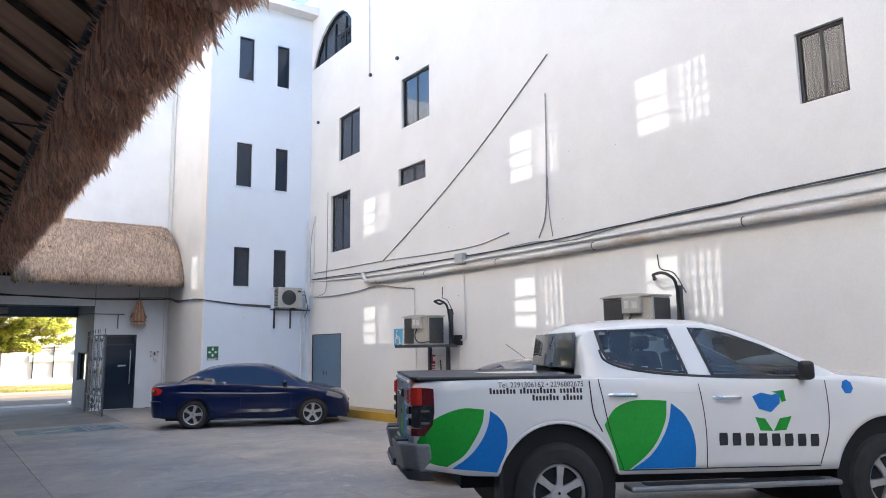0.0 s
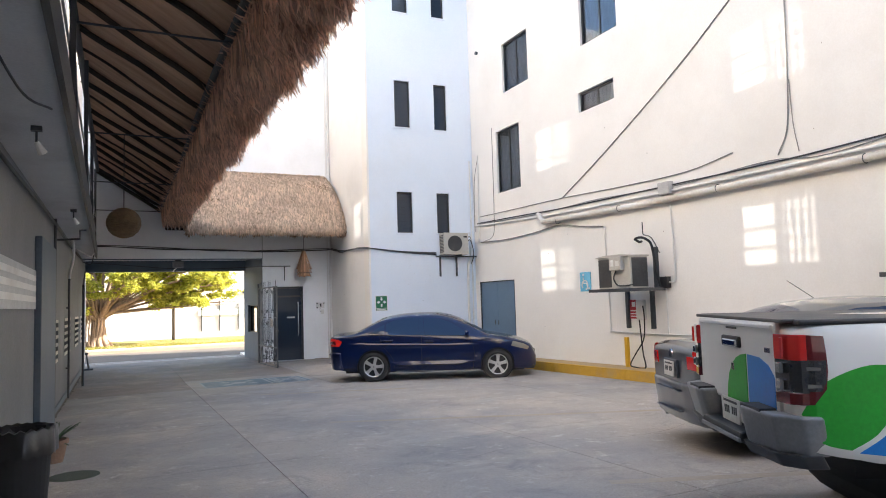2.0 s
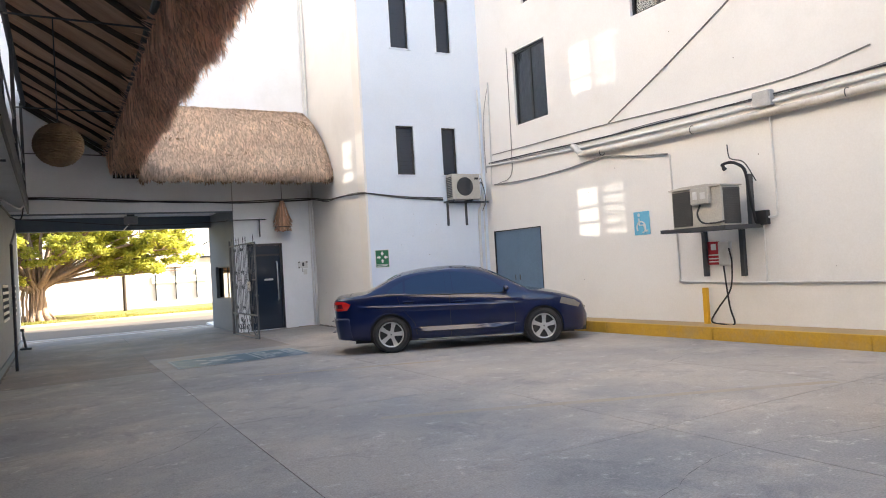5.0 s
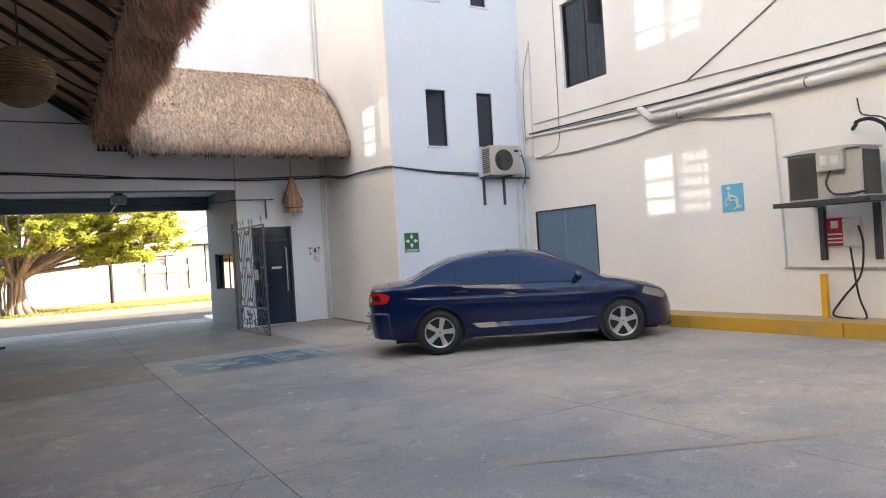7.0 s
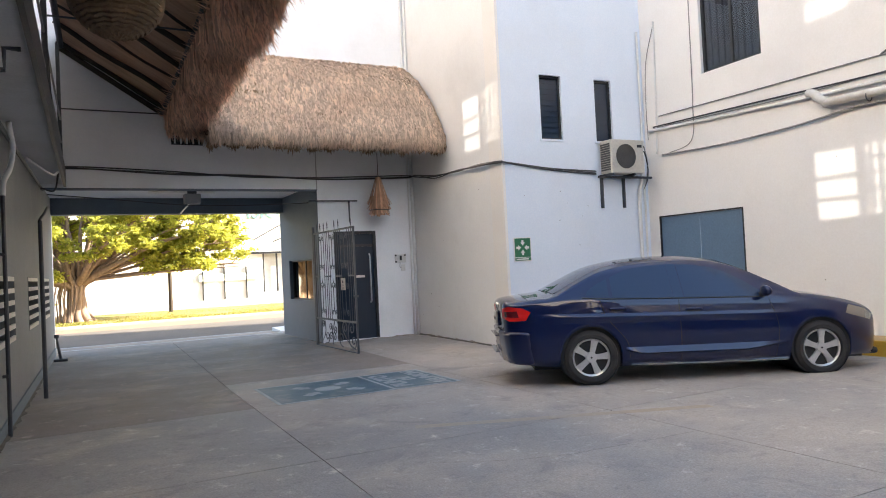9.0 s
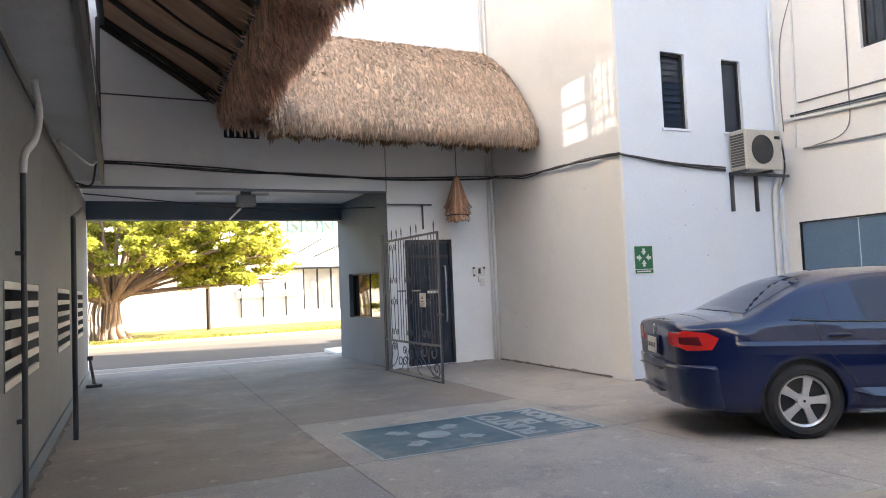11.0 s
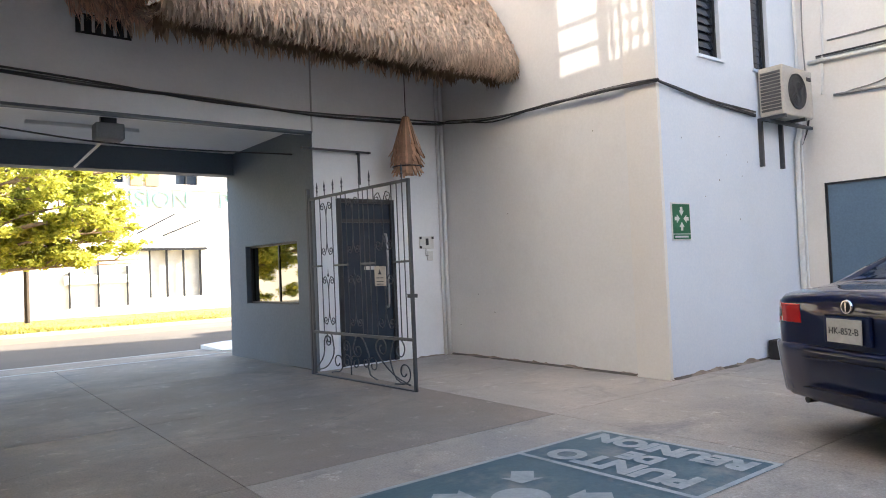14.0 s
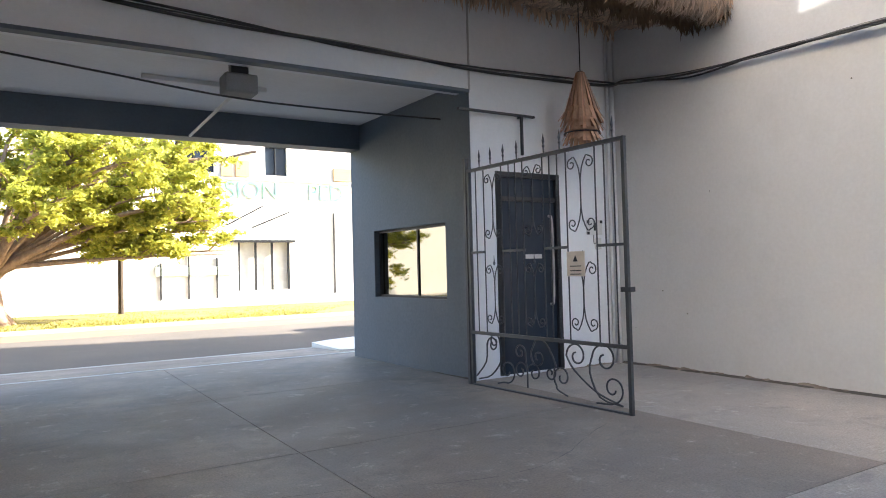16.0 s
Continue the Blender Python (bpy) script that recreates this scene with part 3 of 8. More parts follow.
def louvre_window(k, a, b, c, d, louvres):
    w = thing("window_tower_%d" % k, "tall narrow dark louvred window" if louvres else "tall narrow dark window", "window", kind="structure")
    f = 0.035
    bm = box(a, b, TOWER_Y + 0.05, TOWER_Y + 0.1, c, c + f)
    box(a, b, TOWER_Y + 0.05, TOWER_Y + 0.1, d - f, d, bm)
    box(a, a + f, TOWER_Y + 0.05, TOWER_Y + 0.1, c + f, d - f, bm)
    box(b - f, b, TOWER_Y + 0.05, TOWER_Y + 0.1, c + f, d - f, bm)
    part("window_frame", bm, FRAME, w)
    n = 11
    h = (d - c - 2 * f) / n
    blade = bmesh.new()
    box(-(b - a) / 2 + f, (b - a) / 2 - f, -0.004, 0.004, -h * 0.56, h * 0.56, blade)
    me = mesh_from("louvre", blade, PANE)
    for i in range(n):
        ob = new("louvre", me)
        ob.parent = w
        ob.matrix_basis = pose((a + b) / 2, TOWER_Y + 0.085, c + f + h * (i + 0.5), -14 if louvres else -3)
    part("backing", box(a, b, TOWER_Y + 0.2, TOWER_Y + 0.22, c, d), CURTAIN, w)
    part("window_sill", box(a - 0.04, b + 0.04, TOWER_Y - 0.025, TOWER_Y + 0.06, c - 0.035, c), COOL, w)


k = 0
for a, b in T_COL:
    for c, d in T_ROW:
        k += 1
        louvre_window(k, a, b, c, d, a < 8 and c < 4)

# double service door
bd = thing("door_1", "blue-grey painted steel double door, closed", "door", kind="structure")
y0, y1, z0, z1 = R_DOOR
bm = box(WALL_X - 0.005, WALL_X + 0.06, y0, y0 + 0.025, z0, z1)
box(WALL_X - 0.005, WALL_X + 0.06, y1 - 0.025, y1, z0, z1, bm)
box(WALL_X - 0.005, WALL_X + 0.06, y0 + 0.025, y1 - 0.025, z1 - 0.025, z1, bm)
part("door_frame", bm, FRAME, bd)
ym = (y0 + y1) / 2
for a, b in ((y0 + 0.027, ym - 0.004), (ym + 0.004, y1 - 0.027)):
    leaf = part("door_leaf", box(WALL_X + 0.02, WALL_X + 0.055, a, b, z0, z1 - 0.027, bevel=0.004), BLUEDOOR, bd)
    hy = ym - 0.09 if a < ym - 0.5 else ym + 0.09
    part("handle", cyl((WALL_X - 0.03, hy, 1.02), (WALL_X - 0.03, hy, 1.14), 0.012), STEEL, leaf)

# glazed black side door
sd = thing("door_2", "black framed tinted glass door, closed, with a long steel pull", "door", kind="structure")
x0, x1, z0, z1 = B_DOOR
bm = box(x0, x0 + 0.06, BACK_Y - 0.02, BACK_Y + 0.08, z0, z1)
box(x1 - 0.06, x1, BACK_Y - 0.02, BACK_Y + 0.08, z0, z1, bm)
box(x0 + 0.06, x1 - 0.06, BACK_Y - 0.02, BACK_Y + 0.08, z1 - 0.06, z1, bm)
box(x0 + 0.06, x1 - 0.06, BACK_Y - 0.01, BACK_Y + 0.06, 1.98, 2.03, bm)
part("door_frame", bm, FRAME, sd)
part("pane", box(x0 + 0.06, x1 - 0.06, BACK_Y + 0.02, BACK_Y + 0.03, z0, 1.98), PANE, sd)
part("transom_pane", box(x0 + 0.06, x1 - 0.06, BACK_Y + 0.02, BACK_Y + 0.03, 2.03, z1 - 0.06), PANE, sd)
part("backing", box(x0, x1, BACK_Y + 0.18, BACK_Y + 0.2, z0, z1), BLACK, sd)
chrome = stuff_mat("brushed_steel", (0.62, 0.62, 0.62), (0.55, 0.55, 0.55), 6, 90, 0.3, 0.03, metal=1.0)
bm = tube(bow([(x1 - 0.17, BACK_Y - 0.005, 0.78), (x1 - 0.17, BACK_Y - 0.06, 0.84), (x1 - 0.17, BACK_Y - 0.07, 1.3), (x1 - 0.17, BACK_Y - 0.06, 1.76), (x1 - 0.17, BACK_Y - 0.005, 1.82)]), 0.016)
part("handle", bm, chrome, sd)
part("push_sign", box(x0 + 0.42, x0 + 0.66, BACK_Y + 0.012, BACK_Y + 0.019, 1.32, 1.37), PVC, sd, "small white sign strip")

# booth window, dark mirror glass
bw = thing("window_booth", "mirrored dark booth window in a grey passage wall", "window", kind="structure")
y0, y1, z0, z1 = BOOTH
mirror_glass, n_, l_, b_ = nodes_of("mirror_tint_glass")
b_.inputs["Base Color"].default_value = (0.36, 0.34, 0.28, 1)
b_.inputs["Metallic"].default_value, b_.inputs["Roughness"].default_value = 1.0, 0.03
part("pane", box(PORTAL_X + 0.1, PORTAL_X + 0.11, y0, y1, z0, z1), mirror_glass, bw)
bm = box(PORTAL_X + 0.07, PORTAL_X + 0.1, y0, y0 + 0.04, z0, z1)
box(PORTAL_X + 0.07, PORTAL_X + 0.1, y1 - 0.04, y1, z0, z1, bm)
box(PORTAL_X + 0.07, PORTAL_X + 0.1, y0 + 0.04, y1 - 0.04, z0, z0 + 0.03, bm)
box(PORTAL_X + 0.07, PORTAL_X + 0.1, y0 + 0.04, y1 - 0.04, z1 - 0.03, z1, bm)
box(PORTAL_X + 0.085, PORTAL_X + 0.1, 25.92, 25.95, z0 + 0.03, z1 - 0.03, bm)
part("window_frame", bm, FRAME, bw)
for ob in bw.children:
    ob.data.transform(LEAN_IN)

# louvred vents of the grey wall
SLAT = stuff_mat("cream_vent_slats", (0.70, 0.66, 0.58), (0.6, 0.56, 0.48), 3, 60, 0.7, 0.1)
for a, b in VENTS:
    v = thing("wall_vent", "cream slatted vent in the grey wall", "vent", group="vents of the grey wall", kind="structure")
    bm = box(LEFT_X - 0.2, LEFT_X + 0.006, a, a + 0.02, 0.88, 1.61)
    box(LEFT_X - 0.2, LEFT_X + 0.006, b - 0.02, b, 0.88, 1.61, bm)
    part("frame", bm, LEFTGREY, v)
    # black panel paints the shade of the recess between the slats
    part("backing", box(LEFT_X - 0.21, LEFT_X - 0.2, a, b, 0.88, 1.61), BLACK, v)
    for i in range(6):
        z = 0.91 + i * 0.134
        part("slat", box(LEFT_X - 0.022, LEFT_X + 0.008, a + 0.02, b - 0.02, z - 0.027, z + 0.027, bevel=0.005), SLAT, v)



# ---- thatch ----
def thatch(profile, along, origin, out, axis, count, length, seed, lip=(0.55, 1.0), broad=1.0, mat=None, spread=0.22):
    """Palm thatch over a profile of (out, z) points: a dark core and many loose leaf blades."""
    rng = np.random.default_rng(seed)
    prof = [Vector((p[0], p[1], 0)) for p in profile]
    line = bow(prof, 6)
    seg = [0.0]
    for a, b in zip(line, line[1:]):
        seg.append(seg[-1] + (b - a).length)
    total = seg[-1]
    px, pz = np.array([p.x for p in line]), np.array([p.y for p in line])
    O, U, A = np.array(origin), np.array(out), np.array(axis)

    def at(s):
        return np.interp(s, seg, px), np.interp(s, seg, pz)
    bm = bmesh.new()
    nl = max(8, int(along / 0.18))
    rows = []
    for i in range(nl + 1):
        row = []
        for j, p in enumerate(line):
            wob = 0.05 * noise.noise(Vector((i * 0.5, j * 0.7, seed))) + 0.04 * noise.noise(Vector((i * 0.13, j * 0.2, seed + 9)))
            q = O + U * (p.x + wob) + A * (along * i / nl) + np.array((0, 0, p.y + wob))
            row.append(bm.verts.new(q))
        rows.append(row)
    for a, b in zip(rows, rows[1:]):
        for j in range(len(line) - 1):
            bm.faces.new((a[j], a[j + 1], b[j + 1], b[j]))
    core = bm
    s = np.concatenate([rng.uniform(0, total, int(count * 0.6)), rng.uniform(total * lip[0], total * lip[1], int(count * 0.4))])
    n = len(s)
    a = rng.uniform(0, along, n)
    x0, z0 = at(s)
    x1, z1 = at(np.minimum(s + 0.05, total))
    tx, tz = x1 - x0, z1 - z0
    ln = np.hypot(tx, tz) + 1e-6
    tx, tz = tx / ln, tz / ln
    end = s > total - 0.06
    tx[end], tz[end] = 0.05, -1.0
    nx, nz = -tz, tx
    L = length * rng.uniform(0.5, 1.3, n)
    W = rng.uniform(0.008, 0.022, n) * broad
    lift = rng.uniform(0.0, 0.05, n)
    splay = rng.normal(0, spread, n)
    droop = rng.uniform(0.0, 0.16, n)
    base = O[None] + U[None] * x0[:, None] + A[None] * a[:, None]
    base[:, 2] += z0
    N = U[None] * nx[:, None]
    N[:, 2] += nz
    T = U[None] * tx[:, None]
    T[:, 2] += tz
    T = T + A[None] * splay[:, None]
    T[:, 2] -= droop
    T /= np.linalg.norm(T, axis=1)[:, None]
    S = A[None] - T * (T @ A)[:, None]
    S /= np.linalg.norm(S, axis=1)[:, None]
    S = S + N * rng.normal(0, 0.35, n)[:, None]
    base = base + N * lift[:, None] * 0.6
    mid = base + T * (L * 0.55)[:, None] + N * rng.uniform(-0.01, 0.05, n)[:, None]
    tip = base + T * L[:, None] + N * rng.uniform(-0.04, 0.05, n)[:, None]
    verts = np.empty((n, 5, 3))
    verts[:, 0], verts[:, 1] = base - S * W[:, None] * 0.6, base + S * W[:, None] * 0.6
    verts[:, 2], verts[:, 3] = mid + S * W[:, None], mid - S * W[:, None]
    verts[:, 4] = tip
    faces = []
    for i in range(n):
        k = i * 5
        faces.append((k, k + 1, k + 2, k + 3))
        faces.append((k + 3, k + 2, k + 4))
    me = bpy.data.meshes.new("thatch_leaves")
    me.from_pydata(verts.reshape(-1, 3).tolist(), [], faces)
    me.materials.append(mat or THATCH)
    return core, me


def put_thatch(owner, core, me):
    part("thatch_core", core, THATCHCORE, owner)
    ob = new("thatch_leaves", me)
    ob.parent = owner
    tagged(ob, "loose dry palm leaf blades", kind="stuff")


# back eave over the portal: bulging thatch on the wall
be = thing("thatched_eave", "bulging dry palm thatch eave on the back wall", "thatch roof")
prof = [(0.0, 5.80), (0.4, 5.74), (0.95, 5.38), (1.42, 4.85), (1.72, 4.33), (1.84, 4.03), (1.74, 3.91), (1.45, 3.95), (0.95, 4.1), (0.0, 4.35)]
core, me = thatch(prof, 4.72, (1.85, BACK_Y, 0), (0, -1, 0), (1, 0, 0), 54000, 0.25, 3, (0.42, 0.75), 1.1, None, 0.16)


def round_end(co):
    t = min(1.0, max(0.0, (co[0] - 6.0) / 0.62))
    k = t ** 2.2
    y = BACK_Y - (BACK_Y - co[1]) * (1 - 0.25 * k)
    return (co[0], y, co[2] - max(0, co[2] - 3.9) * 0.62 * k)


for v in core.verts:
    v.co = round_end(v.co)
for v in me.vertices:
    v.co = round_end(v.co)
put_thatch(be, core, me)
# old leaf tips hanging under the lip, their colour darkened to paint shade there
rng = np.random.default_rng(23)
n = 9000
p = np.stack([rng.uniform(1.9, 6.45, n), BACK_Y - rng.uniform(1.15, 1.74, n), 3.96 + rng.uniform(-0.03, 0.05, n)], 1)
L = rng.uniform(0.08, 0.19, n) * (1.0 + 0.35 * np.sin(p[:, 0] * 6.1) * np.sin(p[:, 0] * 2.3 + 1) + 0.3 * np.sin(p[:, 0] * 17.0))
T = np.stack([rng.normal(0, 0.22, n), rng.normal(-0.05, 0.22, n), -np.ones(n)], 1)
T /= np.linalg.norm(T, axis=1)[:, None]
S = np.stack([rng.normal(0, 1, n), rng.normal(0, 0.6, n), rng.normal(0, 0.1, n)], 1)
S /= np.linalg.norm(S, axis=1)[:, None]
W = rng.uniform(0.006, 0.016, n)[:, None]
mid, tip = p + T * (L * 0.7)[:, None], p + T * L[:, None]
vv = np.stack([p - S * W * 0.7, p + S * W * 0.7, mid + S * W, mid - S * W, tip], 1)
me = bpy.data.meshes.new("eave_fringe")
me.from_pydata(vv.reshape(-1, 3).tolist(), [], [q for i in range(n) for q in ((i * 5, i * 5 + 1, i * 5 + 2, i * 5 + 3), (i * 5 + 3, i * 5 + 2, i * 5 + 4))])
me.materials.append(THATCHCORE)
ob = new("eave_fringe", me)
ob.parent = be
tagged(ob, "weathered palm leaf tips, darkened for the shade under the eave", kind="stuff")

# long thatched roof on poles over the walker's side
pal = thing("thatched_roof", "long palm thatch roof on dark poles with a ragged eave", "thatch roof")
BEAM_X, BEAM_Z, TOP_X, TOP_Z = 1.26, 4.6, -0.38, 5.7
prof = [(-0.40, 5.98), (0.0, 5.75), (0.5, 5.42), (1.0, 5.08), (1.5, 4.78), (1.85, 4.58), (1.93, 4.42), (1.8, 4.36), (1.55, 4.42), (1.3, 4.55)]
core, me = thatch(prof, 29.7, (0, -5.1, 0), (1, 0, 0), (0, 1, 0), 30000, 0.27, 5, (0.45, 0.8), 1.0, REDTHATCH, 0.14)
put_thatch(pal, core, me)
# ragged fringe: leaf tips hanging from the eave
rng = np.random.default_rng(17)
n = 52000
f = rng.uniform(0, 1, n)
p = np.stack([1.27 + 0.62 * f, rng.uniform(-5.1, 24.45, n), 4.60 - 0.12 * f + rng.uniform(-0.06, 0.06, n)], 1)
L = rng.uniform(0.30, 0.48, n) * (1.0 + 0.2 * np.sin(p[:, 1] * 2.3) * np.sin(p[:, 1] * 0.9 + 1) + 0.22 * np.sin(p[:, 1] * 9.0 + 2 * np.sin(p[:, 1] * 3.1))) * (1.0 - 0.25 * f)
T = np.stack([0.10 + rng.normal(0, 0.07, n), rng.normal(0, 0.10, n), -np.ones(n)], 1)
T /= np.linalg.norm(T, axis=1)[:, None]
S = np.stack([rng.normal(0, 0.5, n), rng.normal(0, 1, n), rng.normal(0, 0.1, n)], 1)
S /= np.linalg.norm(S, axis=1)[:, None]
W = rng.uniform(0.006, 0.019, n)[:, None]
bend = np.stack([rng.normal(0.02, 0.03, n), rng.normal(0, 0.03, n), np.zeros(n)], 1)
mid, tip = p + T * (L * 0.8)[:, None], p + T * L[:, None] + bend
vv = np.stack([p - S * W * 0.7, p + S * W * 0.7, mid + S * W, mid - S * W, tip], 1)
me = bpy.data.meshes.new("eave_fringe")
me.from_pydata(vv.reshape(-1, 3).tolist(), [], [q for i in range(n) for q in ((i * 5, i * 5 + 1, i * 5 + 2, i * 5 + 3), (i * 5 + 3, i * 5 + 2, i * 5 + 4))])
me.materials.append(REDTHATCH)
ob = new("eave_fringe", me)
ob.parent = pal
tagged(ob, "hanging dry palm leaf tips", kind="stuff")
# leaf matting seen from below
bm = bmesh.new()
ny = 150
rows = []
for i in range(ny + 1):
    y = -5.1 + 29.715 * i / ny
    rows.append([bm.verts.new((TOP_X - 0.02 + (BEAM_X + 0.14 - TOP_X) * k, y, TOP_Z + 0.12 + (BEAM_Z - TOP_Z) * k + 0.035 * noise.noise(Vector((y * 1.3, k * 3, 2))))) for k in (0, 0.25, 0.5, 0.75, 1)])
for a, b in zip(rows, rows[1:]):
    for j in range(4):
        bm.faces.new((a[j], a[j + 1], b[j + 1], b[j]))
part("leaf_matting", bm, MATTING, pal, "brown palm leaf underside", smooth=True)
part("eave_beam", tube([(BEAM_X + 0.03 * math.sin(y * 0.4), y, BEAM_Z) for y in [-5 + 29.5 * i / 40 for i in range(41)]], 0.045, 8), STEEL, pal, "dark steel eave pipe")
part("ridge_purlin", tube([(TOP_X, -5, TOP_Z), (TOP_X, 24.5, TOP_Z)], 0.05, 8), STEEL, pal)
rng = random.Random(4)
y = -4.6
k = 0
while y < 24.5:
    r = 0.042 if k % 3 else 0.022
    sk = rng.uniform(-0.12, 0.12)
    pts = [(TOP_X - 0.05 + (BEAM_X + 0.1 - TOP_X) * f, y + sk * f + 0.03 * math.sin(f * 7 + y), TOP_Z + 0.085 + (BEAM_Z - TOP_Z) * f + 0.015 * math.sin(f * 9 + y * 3)) for f in [i / 8 for i in range(9)]]
    part("rafter", tube(pts, r, 7), DARKWOOD, pal)
    y += 0.92 + rng.uniform(-0.1, 0.1)
    k += 1
part("rafter", tube([(TOP_X - 0.05, 24.5, TOP_Z), (BEAM_X, 24.52, BEAM_Z)], 0.05, 7), DARKWOOD, pal)
for y in (-3.4, 1.2, 5.8, 10.4, 15.0, 19.6, 24.3):
    x = -0.10 - 0.0136 * y
    part("post", box(x - 0.03, x + 0.03, y - 0.03, y + 0.03, 3.5, TOP_Z), STEEL, pal)
    part("tie_rod", tube([(x, y, 4.55), (BEAM_X, y + 0.02, 4.55)], 0.012, 6), STEEL, pal)
    part("brace", tube([(x, y, 4.6), (x, y + 1.1, 3.55)], 0.015, 6), STEEL, pal)

rail = thing("railing", "thin white pipe railing along the walkway", "railing")
for z in (3.95, 4.35):
    part("rail", tube([(-0.12, -5, z), (-0.42, 24.3, z)], 0.014, 6), GREYCABLE, rail)

# pendant ball of woven wicker
def wicker_ball(c, r, hang):
    lamp = thing("pendant_lamp", "round woven wicker pendant lamp on a rod", "pendant lamp", pose(*c))
    for k in range(26):
        a = math.pi * (k + 0.5) / 26
        if a < 0.3:
            continue
        rr = r * math.sin(a)
        part("weave_ring", tube([(rr * math.cos(t), rr * math.sin(t), r * 0.92 * math.cos(a) + 0.006 * math.sin(t * 12 + k)) for t in [2 * math.pi * i / 28 for i in range(28)]], 0.013, 4, closed=True), WICKER, lamp)
    for k in range(18):
        t = 2 * math.pi * k / 18
        part("weave_strip", tube([(r * 0.985 * math.sin(a) * math.cos(t), r * 0.985 * math.sin(a) * math.sin(t), r * 0.92 * math.cos(a)) for a in [0.3 + 2.8 * i / 12 for i in range(13)]], 0.009, 4), WICKER, lamp)
    own = bmesh.new()
    bmesh.ops.create_uvsphere(own, u_segments=20, v_segments=12, radius=r * 0.94)
    part("lining", own, stuff_mat("dark_wicker_inside", (0.12, 0.075, 0.04)), lamp, smooth=True)
    part("rod", cyl((0, 0, r * 0.9), (0, 0, hang), 0.008, n=6), STEEL, lamp)


wicker_ball((0.24, 15.02, 3.12), 0.25, 1.44)


# ---- street side opposite ----
FACADE = stuff_mat("sunlit_white_wall", (0.78, 0.75, 0.70), (0.70, 0.67, 0.62), 0.3, 20, 0.85, 0.1, stain=(0.5, 0.45, 0.38), stain_scale=0.3, stain_amount=0.4)
setting("verge", sheet(-70, 70, [38.32, 41, 44.75], lambda y: -0.03 if y < 40 else 0.02), stuff_mat("yellowed_turf", (0.24, 0.20, 0.04), (0.20, 0.16, 0.06), 0.9, 30, 0.95, 0.4), "dry verge of the far side", "ground")
bm = bmesh.new()
rng = np.random.default_rng(8)
n = 26000
gx, gy = rng.uniform(-14, 18, n), rng.uniform(38.4, 44.7, n)
keep = np.array([noise.noise(Vector((x * 0.35, y * 0.5, 3))) > -0.25 for x, y in zip(gx, gy)])
gx, gy = gx[keep], gy[keep]
n = len(gx)
h, w, lx, ly = rng.uniform(0.02, 0.07, n), rng.uniform(0.008, 0.02, n), rng.normal(0, 0.05, n), rng.normal(0, 0.05, n)
vv = np.empty((n, 3, 3))
vv[:, 0] = np.stack([gx - w, gy, np.full(n, -0.03)], 1)
vv[:, 1] = np.stack([gx + w, gy, np.full(n, -0.03)], 1)
vv[:, 2] = np.stack([gx + lx, gy + ly, h], 1)
me = bpy.data.meshes.new("grass")
me.from_pydata(vv.reshape(-1, 3).tolist(), [], [(i * 3, i * 3 + 1, i * 3 + 2) for i in range(n)])
me.materials.append(stuff_mat("dry_grass", (0.24, 0.22, 0.03), (0.17, 0.17, 0.025), 0.5, 20, 0.9, 0, per_piece=0.35))
tagged(new("grass", me), "short dry yellow-green grass on the verge", "grass", kind="stuff")

setting("pavement_far", box(-70, 70, 44.75, 46.75, -0.3, 0.05, bevel=0.02), CONCRETE, "pale sunlit concrete pavement before the opposite building", "pavement")
setting("road_shoulder", sheet(-70, 70, [35.6, 36.9, 38.1], lambda y: -0.148 + (y - 35.6) * 0.012), stuff_mat("tan_shoulder_dust", (0.27, 0.175, 0.115), (0.2, 0.135, 0.09), 0.8, 30, 0.95, 0.3), "dusty tan shoulder of the street", "road")
setting("gutter_line", box(-30, 30, 29.55, 29.66, -0.2, -0.055), stuff_mat("pale_kerb_edge", (0.5, 0.49, 0.46), (0.36, 0.35, 0.33), 2, 40, 0.8), "worn pale edge between apron and street", "road marking")
# white slab in place of a sunlit patch of ground; the light is painted
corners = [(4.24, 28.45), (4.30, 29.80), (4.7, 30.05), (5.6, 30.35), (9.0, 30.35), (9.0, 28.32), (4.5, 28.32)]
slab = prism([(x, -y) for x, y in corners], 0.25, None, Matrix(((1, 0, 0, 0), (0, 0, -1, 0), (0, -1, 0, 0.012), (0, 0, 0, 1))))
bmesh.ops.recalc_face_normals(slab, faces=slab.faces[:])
setting("sun_patch_slab", slab, stuff_mat("sun_patch_concrete", (0.80, 0.77, 0.71), (0.7, 0.67, 0.62), 1.5, 40, 0.8, 0.15), "pale concrete slab standing in for a sunlit patch beside the portal", "ramp")

opp = thing("opposite_building", "long white building with green lettering across the street", "building", pose(-1.1, 0, 0.25))
part("wall", panel_wall(-45, 40, -0.4, 7.6, 0.3, [(6.4, 7.9, 5.15, 6.4), (10.0, 10.95, 5.15, 6.4), (8.8, 11.0, 0.3, 2.3)], lambda u, d, z: (u, 46.8 + d, z)), FACADE, opp)
part("roof", box(-45, 40, 46.5, 52, 7.6, 7.9), FACADE, opp)
for a, b in ((6.4, 7.9), (10.0, 10.95)):
    w = part("window", box(a, b, 46.95, 47.0, 5.1, 6.4), PANE, opp)
    bm = box(a, b, 46.86, 46.94, 5.1, 5.16)
    box(a, b, 46.86, 46.94, 6.34, 6.4, bm)
    box((a + b) / 2 - 0.03, (a + b) / 2 + 0.03, 46.86, 46.94, 5.16, 6.34, bm)
    part("frame", bm, FRAME, w)
